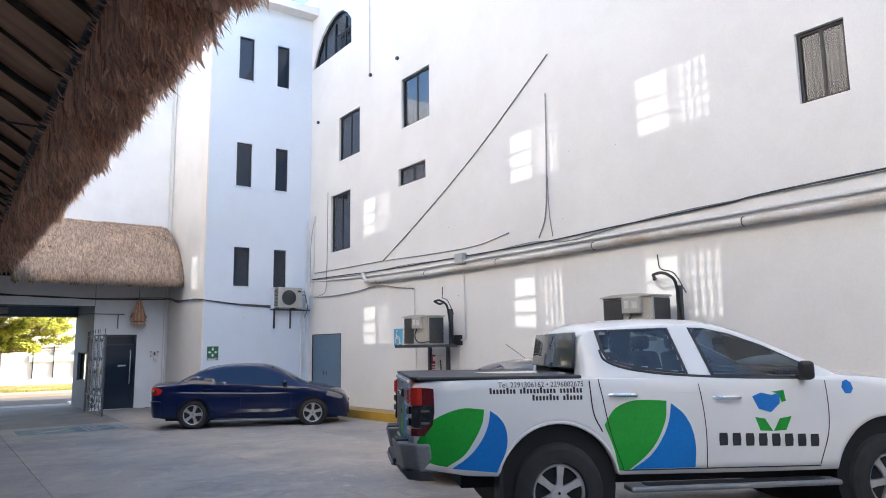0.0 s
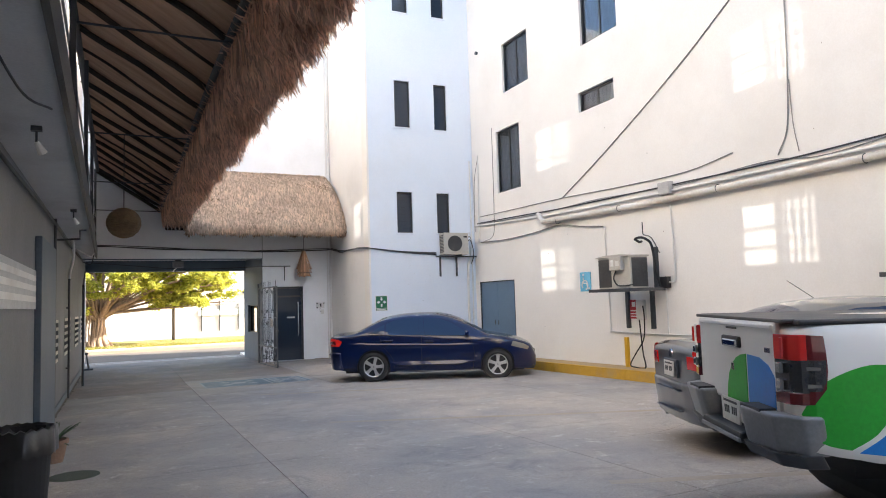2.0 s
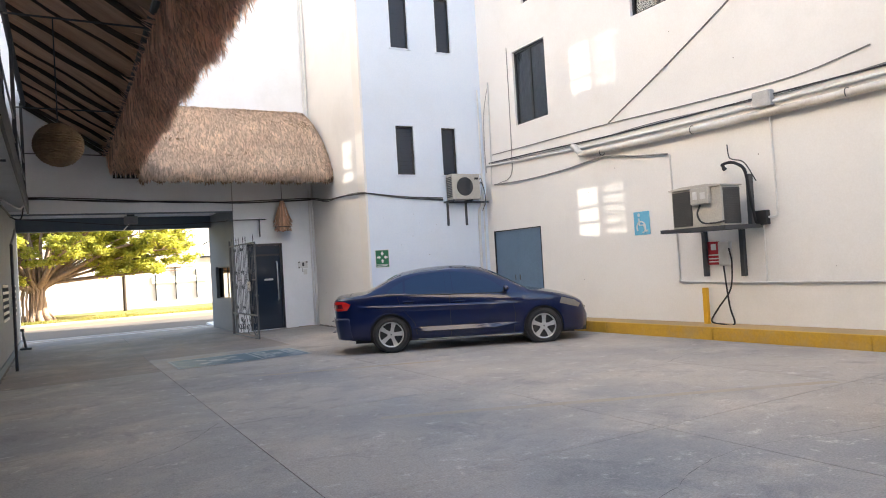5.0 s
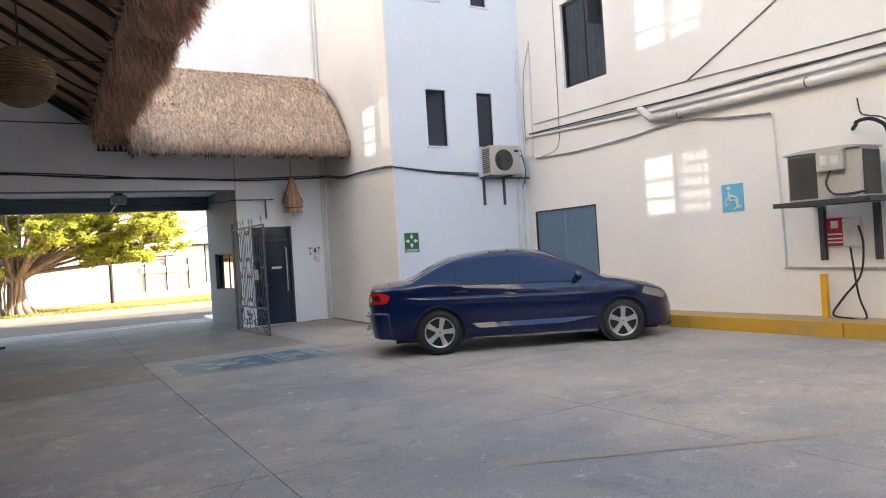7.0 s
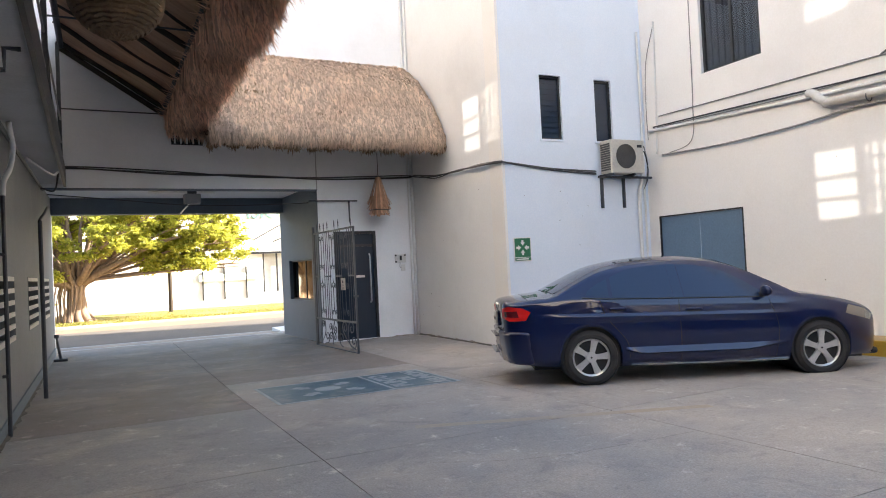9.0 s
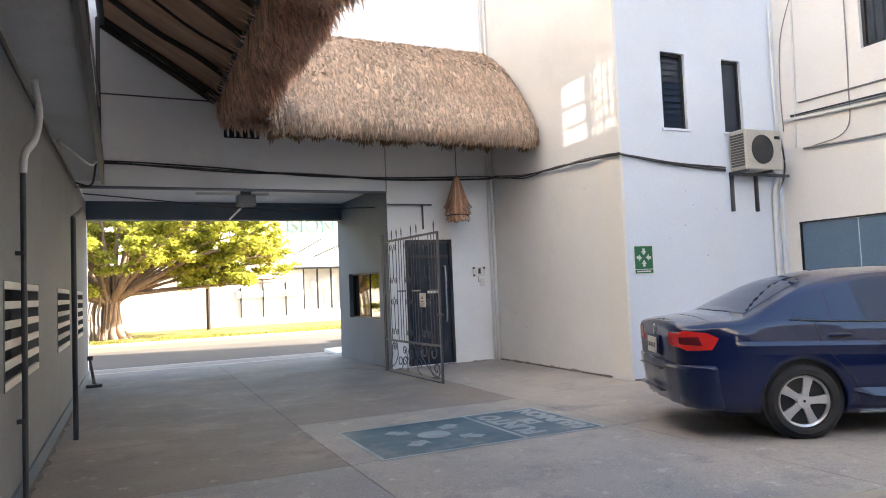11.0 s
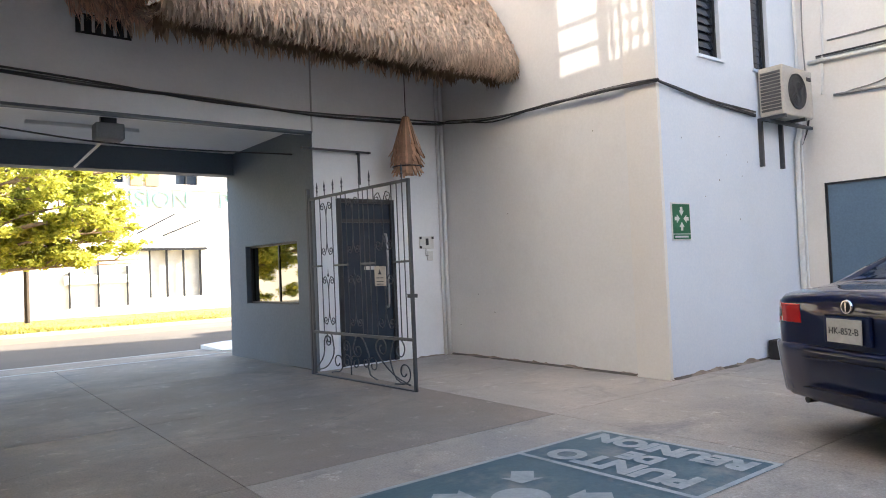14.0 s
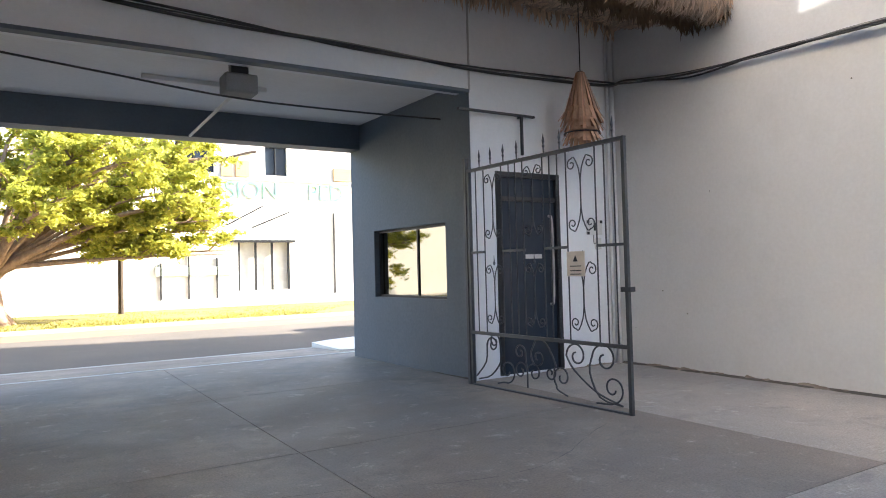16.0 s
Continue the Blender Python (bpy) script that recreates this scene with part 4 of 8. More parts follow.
part("doorway_glass", box(8.8, 11.0, 47.0, 47.04, 0.3, 2.3), stuff_mat("pale_blinds", (0.6, 0.58, 0.54)), opp)
for x in (8.8, 9.5, 10.2, 10.92):
    part("shopfront_post", box(x, x + 0.08, 46.82, 46.9, 0.3, 2.3), FRAME, opp)
part("shopfront_beam", box(8.2, 11.2, 46.6, 46.9, 2.3, 2.4), FRAME, opp)
part("sill_band", box(-45, 40, 46.74, 46.8, 4.9, 5.0), FACADE, opp)
OCHRE = stuff_mat("ochre_render", (0.45, 0.30, 0.16), (0.38, 0.25, 0.13), 2, 40, 0.8, 0.1)
for a, b, c, d in ((8.15, 8.62, 5.02, 5.55), (8.74, 9.3, 5.02, 5.7), (13.05, 13.9, 5.02, 5.6)):
    part("balcony_panel", box(a, b, 46.70, 46.78, c, d, bevel=0.01), OCHRE, opp)
part("balcony_cap", tube(bow([(8.0, 46.72, 5.62), (8.5, 46.72, 5.8), (9.3, 46.72, 6.05), (9.6, 46.72, 6.1)], 6), 0.05, 6), DARKWOOD, opp)
for x, z1 in ((5.77, 1.5), (6.81, 1.9), (7.9, 1.7), (13.0, 3.6)):
    part("downpipe", box(x, x + 0.06, 46.7, 46.78, 0.05, z1), FRAME, opp)
part("sign_fascia", box(5.6, 8.6, 46.7, 46.78, 1.0, 1.35, bevel=0.01), stuff_mat("pale_green_fascia", (0.45, 0.52, 0.45), (0.55, 0.58, 0.52), 2, 30, 0.7), opp)
for a, b in (((8.3, 3.0), (9.9, 3.85)), ((9.3, 2.9), (11.0, 3.6))):
    part("awning_stay", tube([(a[0], 46.5, a[1]), (b[0], 46.76, b[1])], 0.03, 6), FRAME, opp)
GREEN = stuff_mat("faded_green_letters", (0.12, 0.30, 0.22), (0.2, 0.36, 0.28), 2, 30, 0.6, 0)


def lettering(body, size, mat, depth=0.004, bold=0.0):
    cu = bpy.data.curves.new("text", "FONT")
    cu.body, cu.size, cu.extrude = body, size, depth
    cu.align_x = "CENTER"
    cu.offset = bold
    tmp = bpy.data.objects.new("text", cu)
    me = bpy.data.meshes.new_from_object(tmp)
    bpy.data.objects.remove(tmp)
    me.materials.clear()
    me.materials.append(mat)
    return me


for word, x in (("ISION", 9.3), ("PED", 12.7)):
    ob = new("letters", lettering(word, 0.98, GREEN, depth=0.03))
    ob.parent = opp
    ob.matrix_basis = pose(x, 46.78, 4.15, 90, 0, 0)


# ---- trees ----
BARK = stuff_mat("grey_brown_bark", (0.36, 0.25, 0.175), (0.22, 0.15, 0.105), 3, 30, 0.9, 0.6, stretch=(3, 3, 0.6), bump_dist=0.03)
LEAF, ln_, ll_, lb_ = nodes_of("ficus_leaf")
lb_.inputs["Base Color"].default_value = (0.11, 0.15, 0.02, 1)
lb_.inputs["Roughness"].default_value = 0.5
inf = ln_.new("ShaderNodeNewGeometry")
rmp = ln_.new("ShaderNodeValToRGB")
rmp.color_ramp.elements[0].color, rmp.color_ramp.elements[1].color = (0.30, 0.33, 0.05, 1), (0.60, 0.57, 0.10, 1)
ll_.new(inf.outputs["Random Per Island"], rmp.inputs[0])
ll_.new(rmp.outputs[0], lb_.inputs["Base Color"])
tr_ = ln_.new("ShaderNodeBsdfTranslucent")
ll_.new(rmp.outputs[0], tr_.inputs[0])
mx_ = ln_.new("ShaderNodeMixShader")
mx_.inputs[0].default_value = 0.6
ll_.new(lb_.outputs[0], mx_.inputs[1])
ll_.new(tr_.outputs[0], mx_.inputs[2])
ll_.new(mx_.outputs[0], ln_["Material Output"].inputs[0])


def tree(base, limbs, clumps, leaves, seed, label, leaf=0.085, trunk_r=0.32):
    rng = np.random.default_rng(seed)
    t = thing("tree", label, "tree", pose(*base))
    bm = bmesh.new()
    for pts, r in limbs:
        line = bow(pts, 6)
        k = len(line)
        line = [p + Vector((noise.noise(p * 1.7), noise.noise(p * 1.7 + Vector((5, 0, 0))), 0)) * 0.08 for p in line]
        tube(line, r, 8, bm, radii=[r * (1 - 0.75 * i / (k - 1)) for i in range(k)])
    part("trunk", bm, BARK, t, smooth=True)
    C = np.array([c[:3] for c in clumps])
    R = np.array([c[3] for c in clumps])
    pick = rng.choice(len(C), leaves, p=R ** 2 / (R ** 2).sum())
    d = rng.normal(size=(leaves, 3))
    d /= np.linalg.norm(d, axis=1)[:, None]
    rad = R[pick] * rng.uniform(0.05, 1.25, leaves) ** 0.6 * (0.85 + 0.45 * np.sin(d[:, 0] * 5 + pick) * np.cos(d[:, 1] * 4 + pick * 2))
    p = C[pick] + d * rad[:, None] * np.array((1.0, 1.0, 0.45))
    p[:, 2] -= 0.12 * (rad / R[pick]) ** 2 * R[pick]
    u = rng.normal(size=(leaves, 3)) * np.array((1, 1, 0.6))
    u /= np.linalg.norm(u, axis=1)[:, None]
    v = np.cross(u, rng.normal(size=(leaves, 3)))
    v /= np.linalg.norm(v, axis=1)[:, None]
    s = leaf * rng.uniform(0.6, 1.3, leaves)[:, None]
    vv = np.empty((leaves, 4, 3))
    vv[:, 0], vv[:, 1], vv[:, 2], vv[:, 3] = p - u * s, p + v * s * 0.45, p + u * s, p - v * s * 0.45
    me = bpy.data.meshes.new("crown")
    me.from_pydata(vv.reshape(-1, 3).tolist(), [], [(i * 4, i * 4 + 1, i * 4 + 2, i * 4 + 3) for i in range(leaves)])
    me.materials.append(LEAF)
    ob = new("crown", me)
    ob.parent = t
    return t


rr = random.Random(11)
limbs, clumps = [], []
for k in range(9):
    a = 2 * math.pi * k / 9
    limbs.append(([(math.cos(a) * 0.52, math.sin(a) * 0.45, -0.05), (math.cos(a) * 0.28, math.sin(a) * 0.25, 0.5), (math.cos(a + 0.4) * 0.22, math.sin(a + 0.4) * 0.2, 1.5), (math.cos(a) * 0.5, math.sin(a) * 0.45, 2.7)], 0.16))
def bough(a, ln, zt, r, start=1.1):
    """A limb with side twigs; each twig carries flat sprays of leaves."""
    e = Vector((math.cos(a) * ln, math.sin(a) * ln * 0.6, zt))
    spine = [Vector((0.1 * math.cos(a), 0.1 * math.sin(a), start)), Vector((e.x * 0.3, e.y * 0.3, start + (zt - start) * 0.42)), Vector((e.x * 0.65, e.y * 0.65, start + (zt - start) * 0.86)), e]
    limbs.append((spine, r))
    line = bow(spine, 6)
    for q in range(11):
        f = rr.uniform(0.38, 1.0)
        p = line[int(f * (len(line) - 1))]
        b = a + rr.uniform(-1.2, 1.2)
        tl = rr.uniform(0.5, 1.3)
        tip = p + Vector((math.cos(b) * tl, math.sin(b) * tl * 0.8, rr.uniform(-0.15, 0.6)))
        limbs.append(([p, (p + tip) / 2 + Vector((0, 0, 0.08)), tip], r * 0.28))
        for g in (0.4, 0.7, 1.0):
            c = p.lerp(tip, g)
            clumps.append((c.x + rr.uniform(-0.2, 0.2), c.y + rr.uniform(-0.2, 0.2), c.z + rr.uniform(0.0, 0.2), rr.uniform(0.16, 0.42)))


for k in range(22):
    a = 2 * math.pi * k / 22 + rr.uniform(-0.15, 0.15)
    bough(a, rr.uniform(4.4, 6.3) if math.cos(a) > -0.2 else rr.uniform(3.0, 4.8), rr.uniform(2.9, 5.6), rr.uniform(0.09, 0.14), rr.uniform(1.0, 1.9))
for k in range(12):
    bough(rr.uniform(0, 2 * math.pi), rr.uniform(1.5, 3.8), rr.uniform(4.6, 6.6), 0.09, 1.8)
for k in range(7):
    bough(math.pi + rr.uniform(-1.0, 1.0), rr.uniform(1.6, 4.2), rr.uniform(1.7, 3.0), 0.06, rr.uniform(1.2, 1.8))
for k in range(26):
    a, q = rr.uniform(1.2, 4.9), rr.uniform(0.3, 0.85)
    h = rr.uniform(2.4, 3.4)
    limbs.append(([(math.cos(a) * q, math.sin(a) * q * 0.7, -0.03), (math.cos(a) * q * 0.85, math.sin(a) * q * 0.6, h * 0.5), (math.cos(a) * q * 0.6, math.sin(a) * q * 0.5, h)], rr.uniform(0.02, 0.045)))
for k in range(26):
    clumps.append((rr.uniform(-4.0, -0.9), rr.uniform(-1.0, 2.0), rr.uniform(0.3, 2.4), rr.uniform(0.25, 0.5)))
bough(0.05, 6.6, 2.05, 0.09, 1.6)
bough(-0.25, 6.3, 1.9, 0.08, 1.6)
bough(-0.1, 6.0, 3.4, 0.10, 1.4)
for a, ln, zt in ((0.0, 6.1, 2.7), (-0.35, 5.9, 2.9), (0.3, 5.7, 3.1), (-0.2, 5.4, 4.2), (0.2, 5.0, 4.6), (-0.5, 5.6, 3.7)):
    bough(a, ln, zt, 0.08, 1.5)
tree((-0.7, 40.7, -0.03), limbs, clumps, 150000, 21, "wide old ficus tree with aerial roots on the verge")
post = thing("utility_pole", "dark slim pole standing on the verge", "pole", pose(2.89, 43.4, -0.03))
part("shaft", cyl((0, 0, 0), (0, 0, 6.0), 0.09, 0.07, 10), DARKWOOD, post)
part("notice", box(0.1, 0.3, -0.02, 0.02, 2.3, 3.0), PVC, post)


# ---- vehicles ----
def paint(name, colour, flake=0.15, metal=0.75):
    mat, n, l, b = nodes_of(name)
    t = n.new("ShaderNodeTexNoise")
    t.inputs["Scale"].default_value, t.inputs["Detail"].default_value = 3.0, 6.0
    co = n.new("ShaderNodeTexCoord")
    l.new(co.outputs["Object"], t.inputs["Vector"])
    r = n.new("ShaderNodeValToRGB")
    r.color_ramp.elements[0].color, r.color_ramp.elements[1].color = (*[c * (1 - flake) for c in colour], 1), (*[min(1, c * (1 + flake)) for c in colour], 1)
    l.new(t.outputs[0], r.inputs[0])
    l.new(r.outputs[0], b.inputs["Base Color"])
    b.inputs["Roughness"].default_value, b.inputs["Metallic"].default_value, b.inputs["Specular IOR Level"].default_value = 0.3, metal, 0.08
    b.inputs["Coat Weight"].default_value, b.inputs["Coat Roughness"].default_value = 1.0, 0.03
    return mat


NAVY = paint("navy_metallic_paint", (0.0014, 0.0075, 0.046), 0.15, 0.1)
CARWHITE = paint("white_car_paint", (0.80, 0.80, 0.78), 0.03, 0.0)
CARGREY = paint("graphite_car_paint", (0.12, 0.125, 0.13))
TINT = glass_mat("tinted_car_glass", (0.007, 0.022, 0.062))
CLEARISH = glass_mat("green_tinted_car_glass", (0.06, 0.105, 0.16))
TYRE = stuff_mat("tyre_rubber", (0.022, 0.022, 0.023), (0.03, 0.029, 0.028), 6, 90, 0.85, 0.2)
ALLOY = stuff_mat("silver_alloy", (0.58, 0.58, 0.58), (0.5, 0.5, 0.5), 5, 60, 0.35, 0.0, metal=0.7)
WELL = stuff_mat("dark_wheel_well", (0.012, 0.012, 0.012))
TRIM = stuff_mat("black_plastic_trim", (0.02, 0.02, 0.021), None, 6, 90, 0.5, 0.05)
REDLAMP, _n, _l, rb_ = nodes_of("red_lamp_lens")
rb_.inputs["Base Color"].default_value = (0.60, 0.016, 0.014, 1)
rb_.inputs["Roughness"].default_value, rb_.inputs["Coat Weight"].default_value = 0.12, 1.0
CLEARLAMP, _n, _l, cb_ = nodes_of("clear_lamp_lens")
cb_.inputs["Base Color"].default_value = (0.30, 0.30, 0.29, 1)
cb_.inputs["Roughness"].default_value, cb_.inputs["Metallic"].default_value, cb_.inputs["Coat Weight"].default_value = 0.15, 0.6, 1.0
CHROME = stuff_mat("chrome", (0.75, 0.75, 0.76), (0.7, 0.7, 0.71), 5, 60, 0.1, 0.0, metal=1.0)
PLATE = stuff_mat("plate_white", (0.62, 0.62, 0.58), None, 4, 40, 0.5, 0.0)
INK = stuff_mat("dark_print", (0.03, 0.03, 0.035), None, 4, 40, 0.6, 0.0)


def curve_of(pts):
    line = bow([(a, b, 0) for a, b in pts], 8)
    xs, ys = np.array([p.x for p in line]), np.array([p.y for p in line])
    o = np.argsort(xs)
    xs, ys = xs[o], ys[o]
    return lambda x: float(np.interp(x, xs, ys))


class Shell:
    """A car body from its side outline, shoulder line, plan and wheel arches."""

    def __init__(self, top, belt, plan, sill, arches, side, cabin=0.48, narrow=0.22, lean=0.0, ends=(-9, 9)):
        self.top, self.belt, self.plan, self.side = curve_of(top), curve_of(belt), curve_of(plan), side
        self.sill, self.arches, self.cabin, self.narrow, self.lean = curve_of(sill), arches, cabin, narrow, lean
        self.x0, self.x1 = top[0][0], top[-1][0]

    def bottom(self, x):
        z = self.sill(x)
        for ax, az, r in self.arches:
            if abs(x - ax) < r:
                z = max(z, az + math.sqrt(r * r - (x - ax) ** 2))
        return z

    def low(self, x, z):
        return self.plan(x) * float(np.interp(z, [p[0] for p in self.side], [p[1] for p in self.side]))

    def edge(self, x):
        t, b = self.top(x), self.belt(x)
        r = min(1.0, max(0.0, (t - b) / self.cabin))
        return self.plan(x) * (0.93 - self.narrow * r), t - min(0.6 * max(t - b, 0.0), 0.035 + 0.035 * r)

    def half(self, x, z):
        b = min(self.belt(x), self.top(x) - 0.01)
        if z <= b:
            return self.low(x, z)
        w, ze = self.edge(x)
        f = min(1.0, max(0.0, (z - b) / max(ze - b, 1e-3)))
        return self.low(x, b) * (1 - f) + w * f + 0.03 * f * (1 - f)

    def roof(self, x, y):
        w, ze = self.edge(x)
        t = self.top(x)
        return t - (t - ze) * min(1.0, abs(y) / w) ** 2.2

    def shift(self, x, z):
        return self.lean * (z - 0.55) * max(0.0, min(1.0, (self.x0 + 0.5 - x) / 0.5))

    def mesh(self, steps=(0.2, 0.4, 0.6, 0.8, 1.0), drop=None):
        bm = bmesh.new()
        xs = set(np.linspace(self.x0, self.x1, 120).round(4).tolist()) | set(np.linspace(self.x0, self.x0 + 0.25, 16).round(4).tolist())
        for ax, az, r in self.arches:
            xs |= {round(ax + r * math.cos(a), 4) for a in np.linspace(0.02, math.pi - 0.02, 26)} | {ax - r - 0.002, ax + r + 0.002}
        rings = []
        for x in sorted(q for q in xs if self.x0 <= q <= self.x1):
            zb, b = self.bottom(x), min(self.belt(x), self.top(x) - 0.01)
            w, ze = self.edge(x)
            pts = [(self.low(x, zb) * 0.9, zb)]
            pts += [(self.low(x, zb + (b - zb) * f), zb + (b - zb) * f) for f in (0.0, 0.12, 0.26, 0.42, 0.58, 0.74, 0.88, 1.0)]
            pts += [(self.half(x, b + (ze - b) * f), b + (ze - b) * f) for f in steps]
            pts += [(w * f, self.roof(x, w * f)) for f in (0.94, 0.85, 0.7, 0.5, 0.25, 0.0)]
            full = [(-y, z) for y, z in pts] + [(y, z) for y, z in pts[-2::-1]]
            rings.append([bm.verts.new((x + self.shift(x, z), y, z)) for y, z in full])
        for a, b in zip(rings, rings[1:]):
            for j in range(len(a) - 1):
                bm.faces.new((a[j], b[j], b[j + 1], a[j + 1]))
        for ring, way in ((rings[0], -1), (rings[-1], 1)):
            mid = sum((v.co for v in ring), Vector()) / len(ring)
            last = ring
            for f in (0.97, 0.85, 0.6, 0.3):
                cur = [bm.verts.new(mid + (v.co - mid) * f + Vector((way * 0.012 * (1 - f * f), 0, 0))) for v in ring]
                for k in range(len(ring)):
                    q = (k + 1) % len(ring)
                    bm.faces.new((last[k], last[q], cur[q], cur[k]))
                last = cur
            bm.faces.new(last)
        bmesh.ops.recalc_face_normals(bm, faces=bm.faces[:])
        if drop:
            bmesh.ops.delete(bm, geom=[f for f in bm.faces if drop(f.calc_center_median())], context="FACES")
        return bm

    def on_side(self, poly, off=0.004, step=0.07, s=-1, rim=0.012):
        """A thin shaped piece lying on the flank; poly in x and z, s is the flank (-1 right, 1 left)."""
        bm = bmesh.new()
        bm.faces.new([bm.verts.new((x, 0, z)) for x, z in poly])
        for k in (0, 2):
            lo, hi = min(p[0 if k == 0 else 1] for p in poly), max(p[0 if k == 0 else 1] for p in poly)
            q = lo + step
            while q < hi:
                co, no = Vector((0, 0, 0)), Vector((0, 0, 0))
                co[k], no[k] = q, 1
                bmesh.ops.bisect_plane(bm, geom=bm.verts[:] + bm.edges[:] + bm.faces[:], plane_co=co, plane_no=no)
                q += step
        outer = [e for e in bm.edges if len(e.link_faces) == 1]
        for v in bm.verts:
            x, z = v.co.x, v.co.z
            v.co = Vector((x + self.shift(x, z), s * (self.half(x, z) + off), z))
        ret = bmesh.ops.extrude_edge_only(bm, edges=outer)
        for v in [g for g in ret["geom"] if isinstance(g, bmesh.types.BMVert)]:
            v.co.y -= s * rim
        bmesh.ops.recalc_face_normals(bm, faces=bm.faces[:])
        mean = sum((f.normal.y * f.calc_area() for f in bm.faces), 0.0)
        if mean * s < 0:
            bmesh.ops.reverse_faces(bm, faces=bm.faces[:])
        return bm

    def on_top(self, poly, off=0.004, step=0.08):
        bm = bmesh.new()
        bm.faces.new([bm.verts.new((x, y, 0)) for x, y in poly])
        for k in (0, 1):
            lo, hi = min(p[k] for p in poly), max(p[k] for p in poly)
            q = lo + step
            while q < hi:
                co, no = Vector((0, 0, 0)), Vector((0, 0, 0))
                co[k], no[k] = q, 1
                bmesh.ops.bisect_plane(bm, geom=bm.verts[:] + bm.edges[:] + bm.faces[:], plane_co=co, plane_no=no)
                q += step
        for v in bm.verts:
            v.co.z = self.roof(v.co.x, v.co.y) + off
        bm.normal_update()
        for f in bm.faces:
            if f.normal.z < 0:
                f.normal_flip()
        return bm

    def line(self, pts, r=0.005, s=-1):
        line = bow([(x, 0, z) for x, z in pts], 6) if len(pts) > 2 else [Vector((pts[0][0] + (pts[1][0] - pts[0][0]) * i / 10, 0, pts[0][1] + (pts[1][1] - pts[0][1]) * i / 10)) for i in range(11)]
        return tube([(p.x, s * (self.half(p.x, p.z) + 0.0005), p.z) for p in line], r, 5)


def lathe(rings, n=36, bm=None):
    """Turned about the y axis; rings of (radius, y)."""
    bm = bm or bmesh.new()
    rows = [[bm.verts.new((r * math.cos(a), y, r * math.sin(a))) for a in [2 * math.pi * k / n for k in range(n)]] for r, y in rings]
    for a, b in zip(rows, rows[1:]):
        for k in range(n):
            bm.faces.new((a[k], b[k], b[(k + 1) % n], a[(k + 1) % n]))
    bmesh.ops.recalc_face_normals(bm, faces=bm.faces[:])
    return bm


def wheel(parent, x, y, z, R, width, spokes, rim_r, turn=0.2):
    """A wheel whose face looks along -y (s=-1) or +y."""
    s = -1 if y < 0 else 1
    w2 = width / 2
    body = part("wheel", lathe([(0.02, s * -0.04), (rim_r * 0.98, s * -0.04), (rim_r * 0.98, s * (w2 - 0.02))]), WELL, parent)
    body.matrix_basis = pose(x, y, z, 0, math.degrees(turn))
    t = [(rim_r, s * (w2 - 0.03)), (rim_r + 0.012, s * (w2 - 0.004)), (rim_r + 0.05, s * w2), (R - 0.05, s * (w2 - 0.006)), (R - 0.015, s * (w2 - 0.03)), (R, s * (w2 - 0.06)), (R, s * -(w2 - 0.05)), (R - 0.03, s * -w2), (rim_r, s * -w2)]
    part("tyre", lathe(t, 44), TYRE, body, smooth=False)
    f = s * (w2 - 0.045)
    bm = lathe([(rim_r * 0.9, f - s * 0.05), (rim_r * 0.9, f + s * 0.01), (rim_r * 0.98, f + s * 0.02), (rim_r, f + s * 0.012), (rim_r, f - s * 0.08)], 40)
    lathe([(0.012, f + s * 0.02), (0.055, f + s * 0.016), (0.066, f), (0.066, f - s * 0.05)], 20, bm)
    for k in range(spokes):
        a = 2 * math.pi * k / spokes
        m = Matrix.Rotation(a, 4, "Y")
        own = bmesh.new()
        w0, w1 = rim_r * 0.13, rim_r * (0.19 if spokes == 5 else 0.15)
        p = [(-w0, 0.04), (w0, 0.04), (w1 * 0.75, rim_r * 0.55), (w1, rim_r * 0.93), (-w1, rim_r * 0.93), (-w1 * 0.75, rim_r * 0.55)]
        prism(p, 0.03, own)
        for v in own.verts:
            v.co.y = f + (0.012 if (v.co.y < 0.01) == (s < 0) else -0.018) * (s if s > 0 else -1) * (1 if s > 0 else 1) - s * 0.004 * (v.co.z / rim_r)
        join(own, bm, m)
    bmesh.ops.recalc_face_normals(bm, faces=bm.faces[:])
    part("rim", bm, ALLOY, body)
    return body


VALANCE = stuff_mat("grey_plastic_valance", (0.05, 0.051, 0.053), None, 6, 90, 0.55, 0.05)


def plate(parent, x, y, z, w, h, text, yaw=0):
    p = part("number_plate", box(-0.006, 0.006, -w / 2, w / 2, -h / 2, h / 2, bevel=0.003), PLATE, parent)
    p.matrix_basis = pose(x, y, z, 0, 0, yaw)
    if text:
        ob = new("plate_text", lettering(text, h * 0.40, INK, depth=0.001))
        ob.parent = p
        ob.matrix_basis = pose(-0.0075, 0, -h * 0.14, 90, 0, -90)
    else:
        for k in range(7):
            if k != 3:
                part("plate_text", box(-0.0085, -0.005, w * (-0.36 + k * 0.105), w * (-0.30 + k * 0.105), -h * 0.16, h * 0.16), INK, p)
        part("plate_band", box(-0.0085, -0.005, -w * 0.38, w * 0.38, h * 0.3, h * 0.4), VALANCE, p)
    return p


SEDAN_SIDE = [(0.15, 0.90), (0.30, 0.975), (0.38, 0.985), (0.42, 0.998), (0.55, 1.0), (0.72, 0.99), (0.80, 0.982), (0.84, 0.97), (0.95, 0.955), (1.1, 0.93)]


